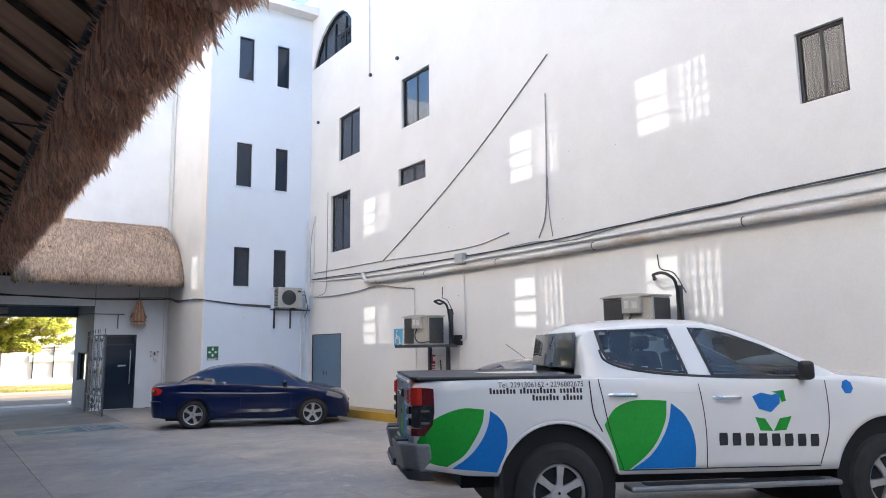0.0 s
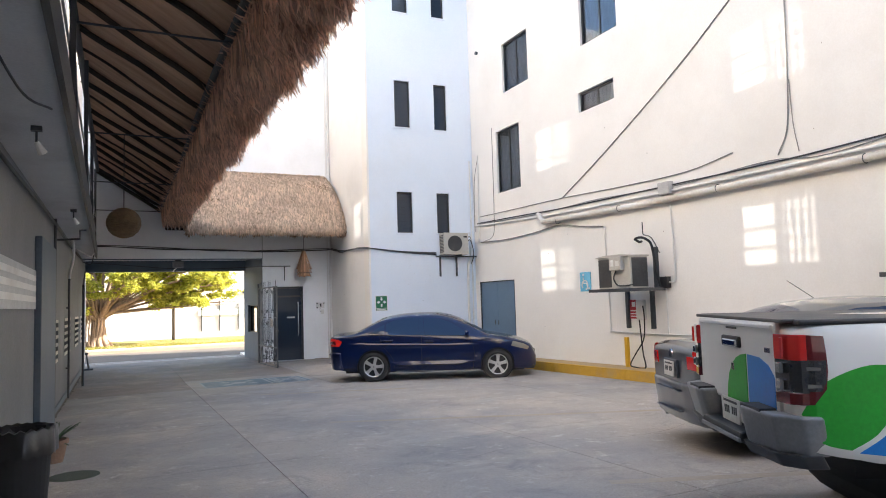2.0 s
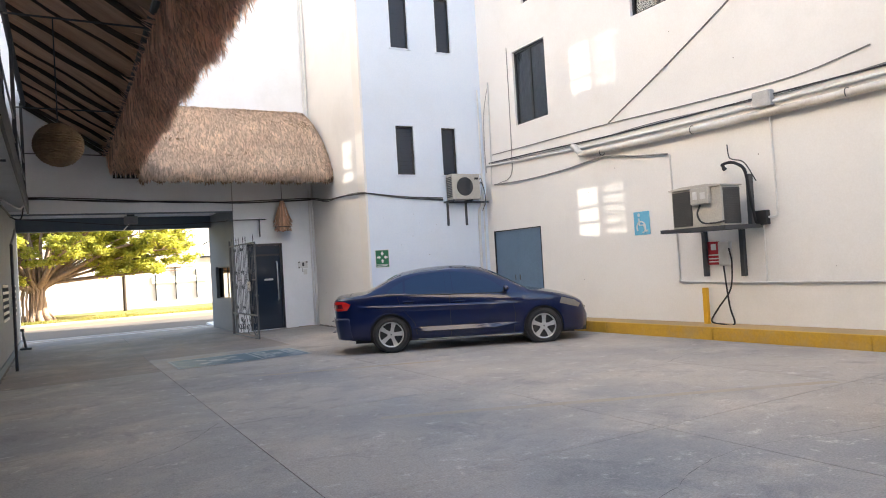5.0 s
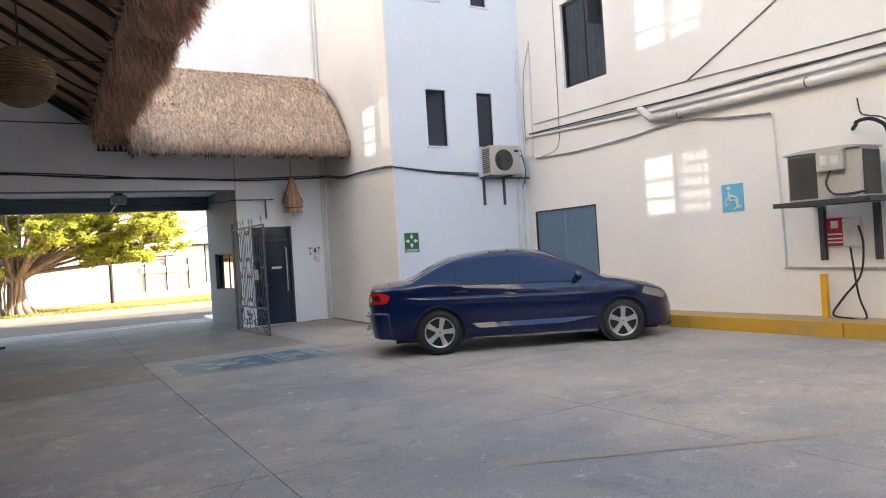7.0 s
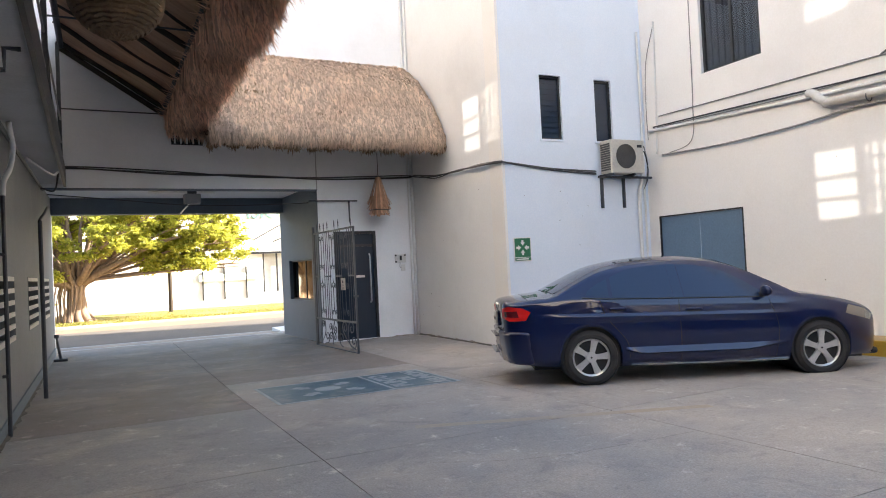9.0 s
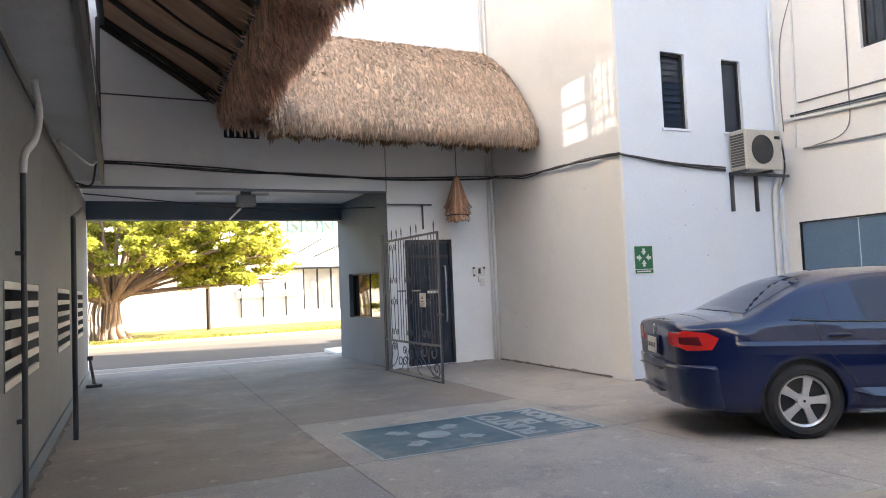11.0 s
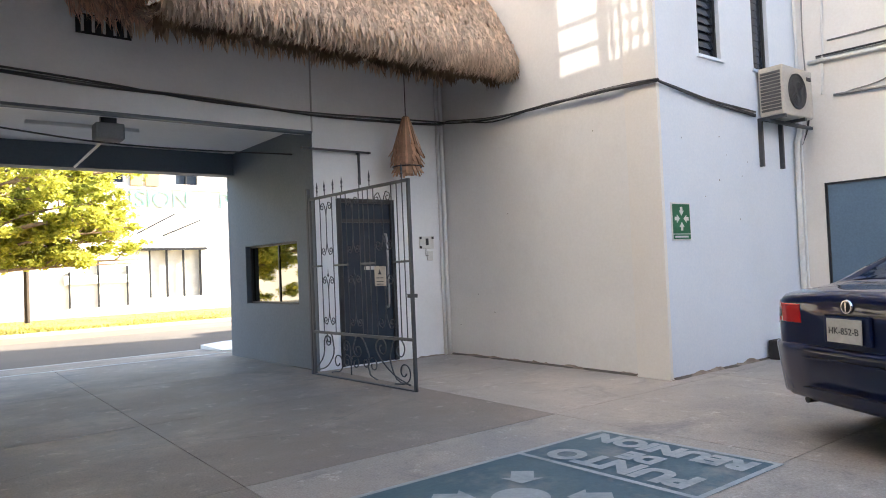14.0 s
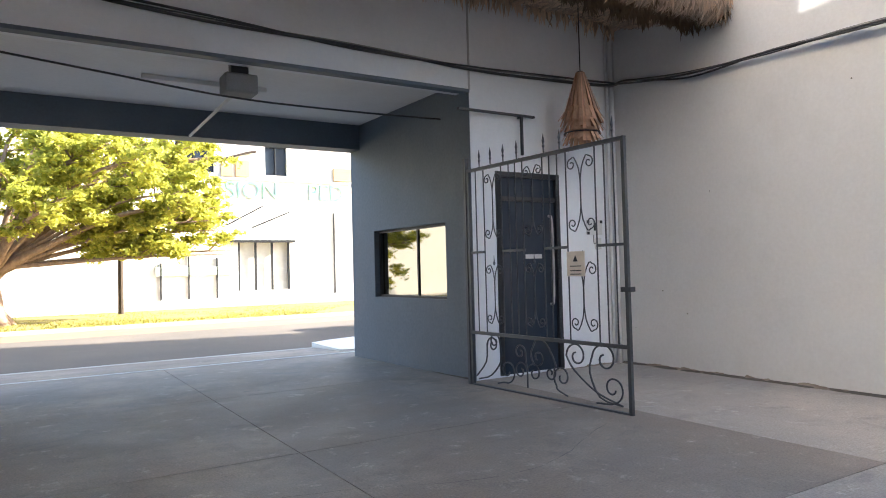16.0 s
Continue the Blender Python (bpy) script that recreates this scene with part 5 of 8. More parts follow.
def tapered(poly, z0, z1, inx, iny, bevel):
    """An upright block over a plan outline, drawn in towards its foot."""
    own = bmesh.new()
    low = [own.verts.new((x + inx, y * (1 - iny), z0)) for x, y in poly]
    top = [own.verts.new((x, y, z1)) for x, y in poly]
    n = len(poly)
    own.faces.new(low[::-1])
    own.faces.new(top)
    for i in range(n):
        own.faces.new((low[i], low[(i + 1) % n], top[(i + 1) % n], top[i]))
    bmesh.ops.recalc_face_normals(own, faces=own.faces[:])
    bmesh.ops.bevel(own, geom=own.edges[:], offset=bevel, segments=3, profile=0.6, affect="EDGES")
    return own


DIMRED = stuff_mat("dark_red_lens", (0.11, 0.008, 0.012), (0.10, 0.008, 0.012), 4, 40, 0.15, 0.0, coat=1.0)


def rear_cut(pts):
    """Shortens the boot: what lies behind the rear window is drawn in towards it."""
    return [(x if x > -1.7 else -1.7 + (x + 1.7) * 0.88, v) for x, v in pts]


def sedan(m, body_paint, label, wide_lamps, plate_text):
    car = thing("car", label, "car", m)
    sh = Shell(top=rear_cut([(-2.36, 0.93), (-2.3, 0.995), (-2.0, 1.03), (-1.72, 1.065), (-1.45, 1.20), (-1.15, 1.34), (-0.76, 1.42), (-0.2, 1.445), (0.2, 1.415), (0.5, 1.32), (0.85, 1.14), (1.1, 1.0), (1.3, 0.965), (1.7, 0.885), (1.98, 0.79), (2.12, 0.68), (2.18, 0.5)]),
               belt=rear_cut([(-2.36, 0.90), (-1.9, 0.955), (-1.3, 0.985), (-0.3, 0.95), (0.6, 0.92), (1.1, 0.90), (1.6, 0.82), (2.0, 0.70), (2.18, 0.45)]),
               plan=rear_cut([(-2.36, 0.60), (-2.345, 0.66), (-2.31, 0.72), (-2.25, 0.775), (-2.15, 0.825), (-1.9, 0.88), (-1.3, 0.89), (0, 0.89), (1.3, 0.885), (1.6, 0.865), (1.85, 0.79), (2.05, 0.66), (2.18, 0.48)]),
               sill=rear_cut([(-2.36, 0.30), (-2.1, 0.25), (-1.6, 0.22), (0, 0.19), (1.6, 0.21), (2.0, 0.2), (2.18, 0.24)]),
               arches=[(-1.325, 0.315, 0.355), (1.325, 0.315, 0.355)], side=SEDAN_SIDE, lean=-0.05)
    part("body", sh.mesh(), body_paint, car, smooth=True)
    bm = box(-1.95, 1.9, -0.66, 0.66, 0.17, 0.6)
    for ax in (-1.325, 1.325):
        cyl((ax, -0.83, 0.33), (ax, 0.83, 0.33), 0.345, n=28, bm=bm)
    part("underbody", bm, WELL, car)
    for x in (-1.325, 1.325):
        for y in (-0.785, 0.785):
            wheel(car, x, y, 0.315, 0.315, 0.2, 5, 0.218, 0.25 if x < 0 else 0.05)
    for s in (-1, 1):
        part("side_window", sh.on_side([(-0.22, 0.965), (0.6, 0.94), (0.72, 0.955), (0.5, 1.12), (0.3, 1.235), (0.1, 1.30), (-0.14, 1.335), (-0.25, 1.335)], 0.004, s=s), TINT, car)
        part("side_window", sh.on_side([(-1.05, 0.99), (-0.35, 0.97), (-0.37, 1.34), (-0.6, 1.335), (-0.85, 1.30), (-1.05, 1.22)], 0.004, s=s), TINT, car)
        part("quarter_window", sh.on_side([(-1.36, 1.02), (-1.09, 0.995), (-1.09, 1.205), (-1.22, 1.145), (-1.33, 1.07)], 0.004, s=s), TINT, car)
        part("window_trim", sh.line([(-1.4, 1.0), (-1.1, 0.978), (-0.3, 0.953), (0.7, 0.928)], 0.008, s), TRIM, car)
        part("pillar", sh.on_side([(-0.345, 0.965), (-0.23, 0.962), (-0.26, 1.345), (-0.365, 1.345)], 0.003, s=s), TINT, car)
        part("door_gap", sh.line([(-0.29, 0.24), (-0.29, 0.6), (-0.29, 0.955)], 0.004, s), WELL, car)
        part("door_gap", sh.line([(0.80, 0.24), (0.83, 0.6), (0.74, 0.93)], 0.004, s), WELL, car)
        part("door_gap", sh.line([(-0.88, 0.30), (-0.92, 0.5), (-1.12, 0.75), (-1.2, 0.97)], 0.004, s), WELL, car)
        part("sill_strip", sh.line([(-0.86, 0.215), (0.95, 0.20)], 0.011, s), CHROME, car)
        mb = bmesh.new()
        cols = []
        for i in range(25):
            x = -0.93 + 1.86 * i / 24
            taper = min(1.0, (0.97 - x) / 0.5, (x + 1.0) / 0.25)
            zt, zb = 0.42, 0.42 - 0.065 * taper - 0.005
            cols.append([mb.verts.new((x, s * (sh.half(x, z) + off), z)) for z, off in ((zt, 0.001), (zb, 0.036 * taper + 0.002), (zb - 0.02, 0.001))])
        for a, b in zip(cols, cols[1:]):
            for j in (0, 1):
                mb.faces.new((a[j], b[j], b[j + 1], a[j + 1]))
        bmesh.ops.recalc_face_normals(mb, faces=mb.faces[:])
        part("moulding", mb, body_paint, car)
        mb = bmesh.new()
        cols = []
        for i in range(45):
            x = -1.86 + 2.9 * i / 44
            taper = max(0.0, min(1.0, (1.04 - x) / 0.9, (x + 1.86) / 0.4))
            zc = 0.765 - 0.02 * (x + 0.4)
            cols.append([mb.verts.new((x, s * (sh.half(x, z) + off), z)) for z, off in ((zc + 0.035, 0.0005), (zc + 0.004, 0.001 + 0.013 * taper), (zc - 0.006, 0.001 + 0.013 * taper), (zc - 0.075, 0.0005))])
        for a, b in zip(cols, cols[1:]):
            for j in range(3):
                mb.faces.new((a[j], b[j], b[j + 1], a[j + 1]))
        bmesh.ops.recalc_face_normals(mb, faces=mb.faces[:])
        part("shoulder_crease", mb, body_paint, car, smooth=True)
        for hx, hz in ((-1.0, 0.86), (-0.13, 0.825)):
            y = s * (sh.half(hx, hz) + 0.02)
            h = part("handle", tube(bow([(hx - 0.09, y - s * 0.02, hz), (hx - 0.06, y, hz + 0.003), (hx + 0.06, y, hz + 0.003), (hx + 0.09, y - s * 0.02, hz)], 5), 0.015, 8), body_paint, car)
            part("handle_cup", sh.on_side([(hx - 0.075, hz - 0.028), (hx + 0.075, hz - 0.028), (hx + 0.075, hz + 0.02), (hx - 0.075, hz + 0.02)], 0.002, s=s), WELL, car)
        own = bmesh.new()
        bmesh.ops.create_uvsphere(own, u_segments=16, v_segments=10, radius=1.0)
        for v in own.verts:
            v.co = Vector((0.66 + v.co.x * (0.075 if v.co.x > 0 else 0.03), s * (0.945 + 0.105 * v.co.y), 1.0 + 0.062 * v.co.z))
        mir = part("wing_mirror", own, body_paint, car, smooth=True)
        part("mirror_foot", box(0.64, 0.70, min(s * 0.8, s * 0.9), max(s * 0.8, s * 0.9), 0.94, 0.975), TRIM, mir)
        part("headlamp", sh.on_side([(1.62, 0.70), (1.98, 0.60), (2.02, 0.66), (1.90, 0.735), (1.66, 0.80)], 0.006, s=s), CLEARLAMP, car)
        low, high = (0.755, 0.925) if not wide_lamps else (0.765, 0.975)
        lens = [(-2.357, low + 0.03), (-2.355, high - 0.02), (-2.30, high), (-2.12, high - 0.02), (-2.03, (low + high) / 2 + 0.02), (-2.10, low + 0.01), (-2.30, low)]
        lens = rear_cut(lens)
        tail = part("tail_lamp", sh.on_side(lens, 0.008, 0.02, s=s), REDLAMP, car)
        if not wide_lamps:
            part("lamp_insert", sh.on_side(rear_cut([(-2.345, low + 0.05), (-2.343, high - 0.06), (-2.2, high - 0.05), (-2.18, low + 0.045)]), 0.012, 0.02, s=s), DIMRED, tail)
    part("windshield", sh.on_top([(1.07, -0.66), (1.14, -0.3), (1.15, 0), (1.14, 0.3), (1.07, 0.66), (0.36, 0.50), (0.33, 0), (0.36, -0.50)]), TINT, car)
    part("rear_window", sh.on_top([(-1.70, -0.62), (-1.74, 0), (-1.70, 0.62), (-1.12, 0.50), (-1.06, 0), (-1.12, -0.50)], 0.005), TINT, car)
    part("boot_gap", sh.on_top(rear_cut([(-2.06, -0.78), (-2.06, 0.78), (-2.052, 0.78), (-2.052, -0.78)]), 0.002), WELL, car)
    rx = sh.x0 + sh.shift(sh.x0, 0.8)
    curve = rear_cut([(-2.06, 0.872), (-2.2, 0.852), (-2.315, 0.78), (-2.385, 0.63), (-2.43, 0.37), (-2.44, 0.0)])
    part("rear_bumper", tapered(curve + [(x, -y) for x, y in curve[-2::-1]], 0.25, 0.635, 0.05, 0.02, 0.05), body_paint, car, smooth=True)
    for z in (0.36, 0.56):
        part("bumper_crease", box(rx - 0.085, rx - 0.03, -0.34, 0.34, z - 0.004, z + 0.004, bevel=0.0015), body_paint, car)
    plate(car, rx - 0.045, 0.0, 0.755, 0.28, 0.15, plate_text)
    part("plate_recess", box(rx - 0.03, rx + 0.01, -0.19, 0.19, 0.665, 0.85, bevel=0.01), body_paint, car)
    own = bmesh.new()
    bmesh.ops.create_cone(own, cap_ends=True, segments=24, radius1=0.046, radius2=0.043, depth=0.01)
    badge = part("badge", own, CHROME, car)
    badge.matrix_basis = pose(rx - 0.018, 0, 0.905, 0, -90, 0)
    own = bmesh.new()
    bmesh.ops.create_cone(own, cap_ends=True, segments=24, radius1=0.035, radius2=0.034, depth=0.003)
    disc = part("badge_disc", own, TRIM, badge)
    disc.matrix_basis = pose(0, 0, 0.006)
    part("emblem", box(-0.03, 0.03, -0.005, 0.005, 0.005, 0.0095), CHROME, badge)
    for s in (-1, 1):
        ring = [(rx - 0.016, s * 0.43), (rx - 0.013, s * 0.57), (rx + 0.003, s * 0.635), (rx + 0.03, s * 0.685), (rx + 0.07, s * 0.685), (rx + 0.07, s * 0.43)]
        part("tail_lamp", tapered(ring, 0.775, 0.905, 0.004, 0.01, 0.008), REDLAMP, car)
    part("exhaust", cyl((-2.22, 0.50, 0.235), (-2.0, 0.50, 0.24), 0.024, n=14), TRIM, car)
    part("front_grille", box(2.12, 2.17, -0.42, 0.42, 0.5, 0.6, bevel=0.01), TRIM, car)
    part("lower_bumper", box(1.95, 2.14, -0.6, 0.6, 0.18, 0.26, bevel=0.03), TRIM, car)
    return car, sh


jetta, jsh = sedan(pose(6.665, 17.23, 0.035, 0, 0.33, -26.3), NAVY, "dark blue four-door sedan parked nose to the wall", False, "HK-852-B")
grey, gsh = sedan(pose(7.40, 7.68, 0.172, 0, 0.33, -24.0) @ Matrix.Diagonal((0.95, 0.97, 1.02, 1)), CARGREY, "graphite grey four-door sedan parked beside the pickup", True, "")
part("boot_spoiler", gsh.on_top(rear_cut([(-2.33, -0.6), (-2.33, 0.6), (-2.24, 0.62), (-2.24, -0.62)]), 0.02), CARGREY, grey)
part("aerial", tube([(-0.6, 0.1, 1.42), (-0.9, 0.12, 1.62)], 0.004, 5), TRIM, grey)

street_car, ssh = sedan(pose(9.5, 32.85, -0.1), paint("wine_red_car_paint", (0.10, 0.02, 0.025)), "dark red four-door sedan parked along the street", True, "")

# pickup
pk = thing("pickup_truck", "white double-cab pickup with green and blue leaf graphics", "pickup truck", pose(6.265, 5.11, 0.212, 0, 0.33, -28.0) @ Matrix.Diagonal((0.988, 0.96, 1.035, 1)))
PK_SIDE = [(0.40, 0.96), (0.55, 0.985), (0.75, 1.0), (1.0, 0.995), (1.14, 0.985), (1.2, 0.97), (1.36, 0.955), (1.8, 0.9)]
psh = Shell(top=[(-2.72, 1.25), (-2.68, 1.285), (-2.5, 1.29), (-1.4, 1.295), (-1.2, 1.30), (0.9, 1.30), (1.15, 1.295), (1.6, 1.265), (2.0, 1.20), (2.25, 1.08), (2.36, 0.85)],
            belt=[(-2.72, 1.21), (-2.5, 1.255), (-1.3, 1.26), (0.9, 1.22), (1.3, 1.19), (1.8, 1.12), (2.2, 1.0), (2.36, 0.75)],
            plan=[(-2.72, 0.83), (-2.69, 0.865), (-2.58, 0.893), (-2.2, 0.905), (0, 0.905), (1.7, 0.905), (2.0, 0.87), (2.2, 0.78), (2.36, 0.6)],
            sill=[(-2.72, 0.62), (-2.45, 0.57), (-2.0, 0.53), (0, 0.50), (1.2, 0.50), (2.0, 0.52), (2.36, 0.55)],
            arches=[(-1.53, 0.40, 0.525), (1.5, 0.40, 0.52)], side=PK_SIDE, cabin=0.5, narrow=0.05)
part("body", psh.mesh(), CARWHITE, pk, smooth=True)
csh = Shell(top=[(-1.29, 1.30), (-1.26, 1.58), (-1.18, 1.70), (-0.95, 1.745), (-0.5, 1.77), (-0.05, 1.765), (0.2, 1.72), (0.42, 1.63), (0.75, 1.485), (1.0, 1.37), (1.16, 1.295)],
            belt=[(-1.29, 1.26), (-0.5, 1.25), (0.5, 1.22), (1.16, 1.20)], plan=[(-1.29, 0.82), (-1.24, 0.86), (-1.1, 0.895), (-0.9, 0.902), (0.6, 0.902), (0.9, 0.89), (1.16, 0.85)],
            sill=[(-1.29, 1.15), (1.16, 1.12)], arches=[], side=PK_SIDE, cabin=0.5, narrow=0.20)
REAR_SIDE = [(-1.09, 1.49), (-1.05, 1.40), (-0.80, 1.33), (-0.34, 1.29), (-0.43, 1.675), (-1.11, 1.655)]
FRONT_SIDE = [(-0.13, 1.275), (0.76, 1.245), (0.80, 1.36), (0.45, 1.52), (0.14, 1.625), (-0.1, 1.672), (-0.24, 1.675)]


def inside(poly, x, z):
    hit = False
    for (xa, za), (xb, zb_) in zip(poly, poly[1:] + poly[:1]):
        if (za > z) != (zb_ > z) and x < xa + (xb - xa) * (z - za) / (zb_ - za):
            hit = not hit
    return hit


def shrink(poly, d):
    cx, cz = sum(p[0] for p in poly) / len(poly), sum(p[1] for p in poly) / len(poly)
    out = []
    for x, z in poly:
        v = Vector((cx - x, cz - z))
        out.append((x + v.x / v.length * d, z + v.y / v.length * d))
    return out


REAR_IN, FRONT_IN = shrink(REAR_SIDE, 0.03), shrink(FRONT_SIDE, 0.03)


def opening(c):
    if abs(c.y) > 0.6:
        return inside(REAR_IN, c.x, c.z) or inside(FRONT_IN, c.x, c.z)
    if c.x < -1.17:
        return abs(c.y) < 0.62 and 1.37 < c.z < 1.60
    return 0.30 < c.x < 1.08 and c.z > 1.3


part("cab", csh.mesh([k / 26 for k in range(1, 27)], opening), CARWHITE, pk, smooth=True)
SEAT = stuff_mat("charcoal_seat_cloth", (0.045, 0.047, 0.052), (0.03, 0.032, 0.036), 6, 120, 0.9, 0.2)
part("cabin_floor", box(-1.15, 0.55, -0.80, 0.80, 1.302, 1.31), SEAT, pk)
dash = box(0.55, 1.0, -0.74, 0.74, 1.20, 1.325, bevel=0.03)
part("dashboard", dash, TRIM, pk, smooth=True)
for x, y in ((-0.15, -0.38), (-0.15, 0.38), (-0.88, -0.40), (-0.88, 0.40)):
    st = box(-0.09, 0.09, -0.23, 0.23, 1.1, 1.47, bevel=0.05)
    for v in st.verts:
        v.co.x += x - (v.co.z - 1.2) * 0.22
        v.co.y = y + v.co.y * (1 - max(0, v.co.z - 1.25) * 0.5)
    st = part("seat_back", st, SEAT, pk, smooth=True)
    hr = box(-0.05, 0.05, -0.13, 0.13, 1.49, 1.62, bevel=0.035)
    for v in hr.verts:
        v.co.x += x - 0.075
        v.co.y += y
    part("headrest", hr, SEAT, st, smooth=True)
    part("headrest_post", box(x - 0.085, x - 0.07, y - 0.04, y + 0.04, 1.44, 1.50), TRIM, st)
ring = [Vector((0.40 - 0.18 * math.sin(a) * 0.35, 0.38 + 0.18 * math.cos(a), 1.36 + 0.17 * math.sin(a))) for a in np.linspace(0, 2 * math.pi, 25)[:-1]]
part("steering_wheel", tube(ring, 0.016, 6, closed=True), TRIM, pk)
part("rear_mirror", box(0.42, 0.46, -0.11, 0.11, 1.53, 1.59, bevel=0.01), TRIM, pk)
PASS, pn_, pl_, pb_ = nodes_of("see_through_car_glass")
pt_, pg_, pf_, pm_ = pn_.new("ShaderNodeBsdfTransparent"), pn_.new("ShaderNodeBsdfGlossy"), pn_.new("ShaderNodeFresnel"), pn_.new("ShaderNodeMixShader")
pt_.inputs[0].default_value, pg_.inputs["Roughness"].default_value, pf_.inputs[0].default_value = (0.74, 0.84, 0.86, 1), 0.01, 1.6
pl_.new(pf_.outputs[0], pm_.inputs[0])
pl_.new(pt_.outputs[0], pm_.inputs[1])
pl_.new(pg_.outputs[0], pm_.inputs[2])
pl_.new(pm_.outputs[0], pn_["Material Output"].inputs[0])
bm = box(-2.3, 2.1, -0.6, 0.6, 0.40, 0.75)
for ax in (-1.53, 1.5):
    cyl((ax, -0.84, 0.42), (ax, 0.84, 0.42), 0.50, n=28, bm=bm)
part("underbody", bm, WELL, pk)
for x in (-1.53, 1.5):
    for y in (-0.78, 0.78):
        wheel(pk, x, y, 0.385, 0.385, 0.25, 6, 0.225, 0.1 if x < 0 else 0.4)
part("bed_rail", box(-2.69, -1.3, -0.872, -0.80, 1.262, 1.293, bevel=0.012), TRIM, pk, "black plastic bed rail cap")
part("bed_rail", box(-2.69, -1.3, 0.80, 0.872, 1.262, 1.293, bevel=0.012), TRIM, pk, "black plastic bed rail cap")
part("bed_cover", box(-2.68, -1.3, -0.80, 0.80, 1.262, 1.292, bevel=0.01), TRIM, pk)
part("tailgate_cap", box(-2.745, -2.66, -0.78, 0.78, 1.272, 1.294, bevel=0.009), TRIM, pk)
part("tailgate", box(-2.75, -2.69, -0.69, 0.69, 0.74, 1.28, bevel=0.025), CARWHITE, pk)
hd = part("tailgate_handle", box(-2.77, -2.74, -0.16, 0.16, 1.10, 1.17, bevel=0.012), TRIM, pk)
part("handle_bar", box(-2.785, -2.765, -0.14, 0.10, 1.105, 1.15, bevel=0.008), CHROME, hd)
part("badge", box(-2.757, -2.748, -0.025, 0.025, 0.95, 1.0, bevel=0.004), CHROME, pk)
LG = stuff_mat("green_vinyl", (0.015, 0.34, 0.025), (0.014, 0.31, 0.022), 2, 40, 0.35, 0.0)
LB = stuff_mat("blue_vinyl", (0.004, 0.18, 0.58), (0.004, 0.165, 0.53), 2, 40, 0.35, 0.0)
part("leaf_graphic", prism([(-0.235, 0.77), (0.13, 0.76), (0.115, 0.84), (0.08, 0.92), (0.02, 0.985), (-0.06, 1.035), (-0.15, 1.06), (-0.235, 1.07)], 0.004, m=Matrix(((0, 1, 0, -2.754), (1, 0, 0, 0), (0, 0, 1, 0), (0, 0, 0, 1)))), LG, pk)
part("leaf_graphic", prism([(-0.26, 0.765), (-0.66, 0.77), (-0.66, 0.97), (-0.58, 1.03), (-0.45, 1.065), (-0.26, 1.07)], 0.004, m=Matrix(((0, 1, 0, -2.754), (1, 0, 0, 0), (0, 0, 1, 0), (0, 0, 0, 1)))), LB, pk)
plate(pk, -2.78, 0.0, 0.70, 0.32, 0.15, "")
SILV = stuff_mat("satin_silver_bumper", (0.24, 0.245, 0.25), (0.2, 0.205, 0.21), 3, 50, 0.45, 0.0, metal=0.3)
SMOKE = stuff_mat("smoked_lens", (0.03, 0.03, 0.034), None, 4, 40, 0.15, 0.0, coat=1.0)
for s in (-1, 1):
    outline = [(-2.60, s * 0.915), (-2.72, s * 0.915), (-2.84, s * 0.80), (-2.88, s * 0.45), (-2.86, s * 0.36), (-2.66, s * 0.36)]
    part("bumper_corner", tapered(outline, 0.575, 0.79, 0.05, 0.05, 0.022), SILV, pk, smooth=True)
    part("bumper_pad", tapered([(-2.70, s * 0.66), (-2.85, s * 0.66), (-2.865, s * 0.40), (-2.70, s * 0.40)], 0.78, 0.802, 0.0, 0.0, 0.006), TRIM, pk)
    part("lower_valance", tapered([(-2.60, s * 0.88), (-2.72, s * 0.87), (-2.82, s * 0.76), (-2.85, s * 0.34), (-2.66, s * 0.34)], 0.50, 0.585, 0.06, 0.06, 0.015), VALANCE, pk)
part("bumper_step", box(-2.86, -2.6, -0.37, 0.37, 0.555, 0.62, bevel=0.02), TRIM, pk)
part("step_edge", box(-2.872, -2.85, -0.36, 0.36, 0.56, 0.585, bevel=0.006), SILV, pk)
part("tailgate_lip", box(-2.765, -2.74, -0.66, 0.66, 1.235, 1.262, bevel=0.008), CARWHITE, pk)
part("stop_lamp", box(-2.758, -2.748, -0.09, 0.09, 1.215, 1.228, bevel=0.003), TRIM, pk)
part("model_badge", box(-2.756, -2.75, -0.62, -0.54, 1.10, 1.13, bevel=0.002), CHROME, pk)
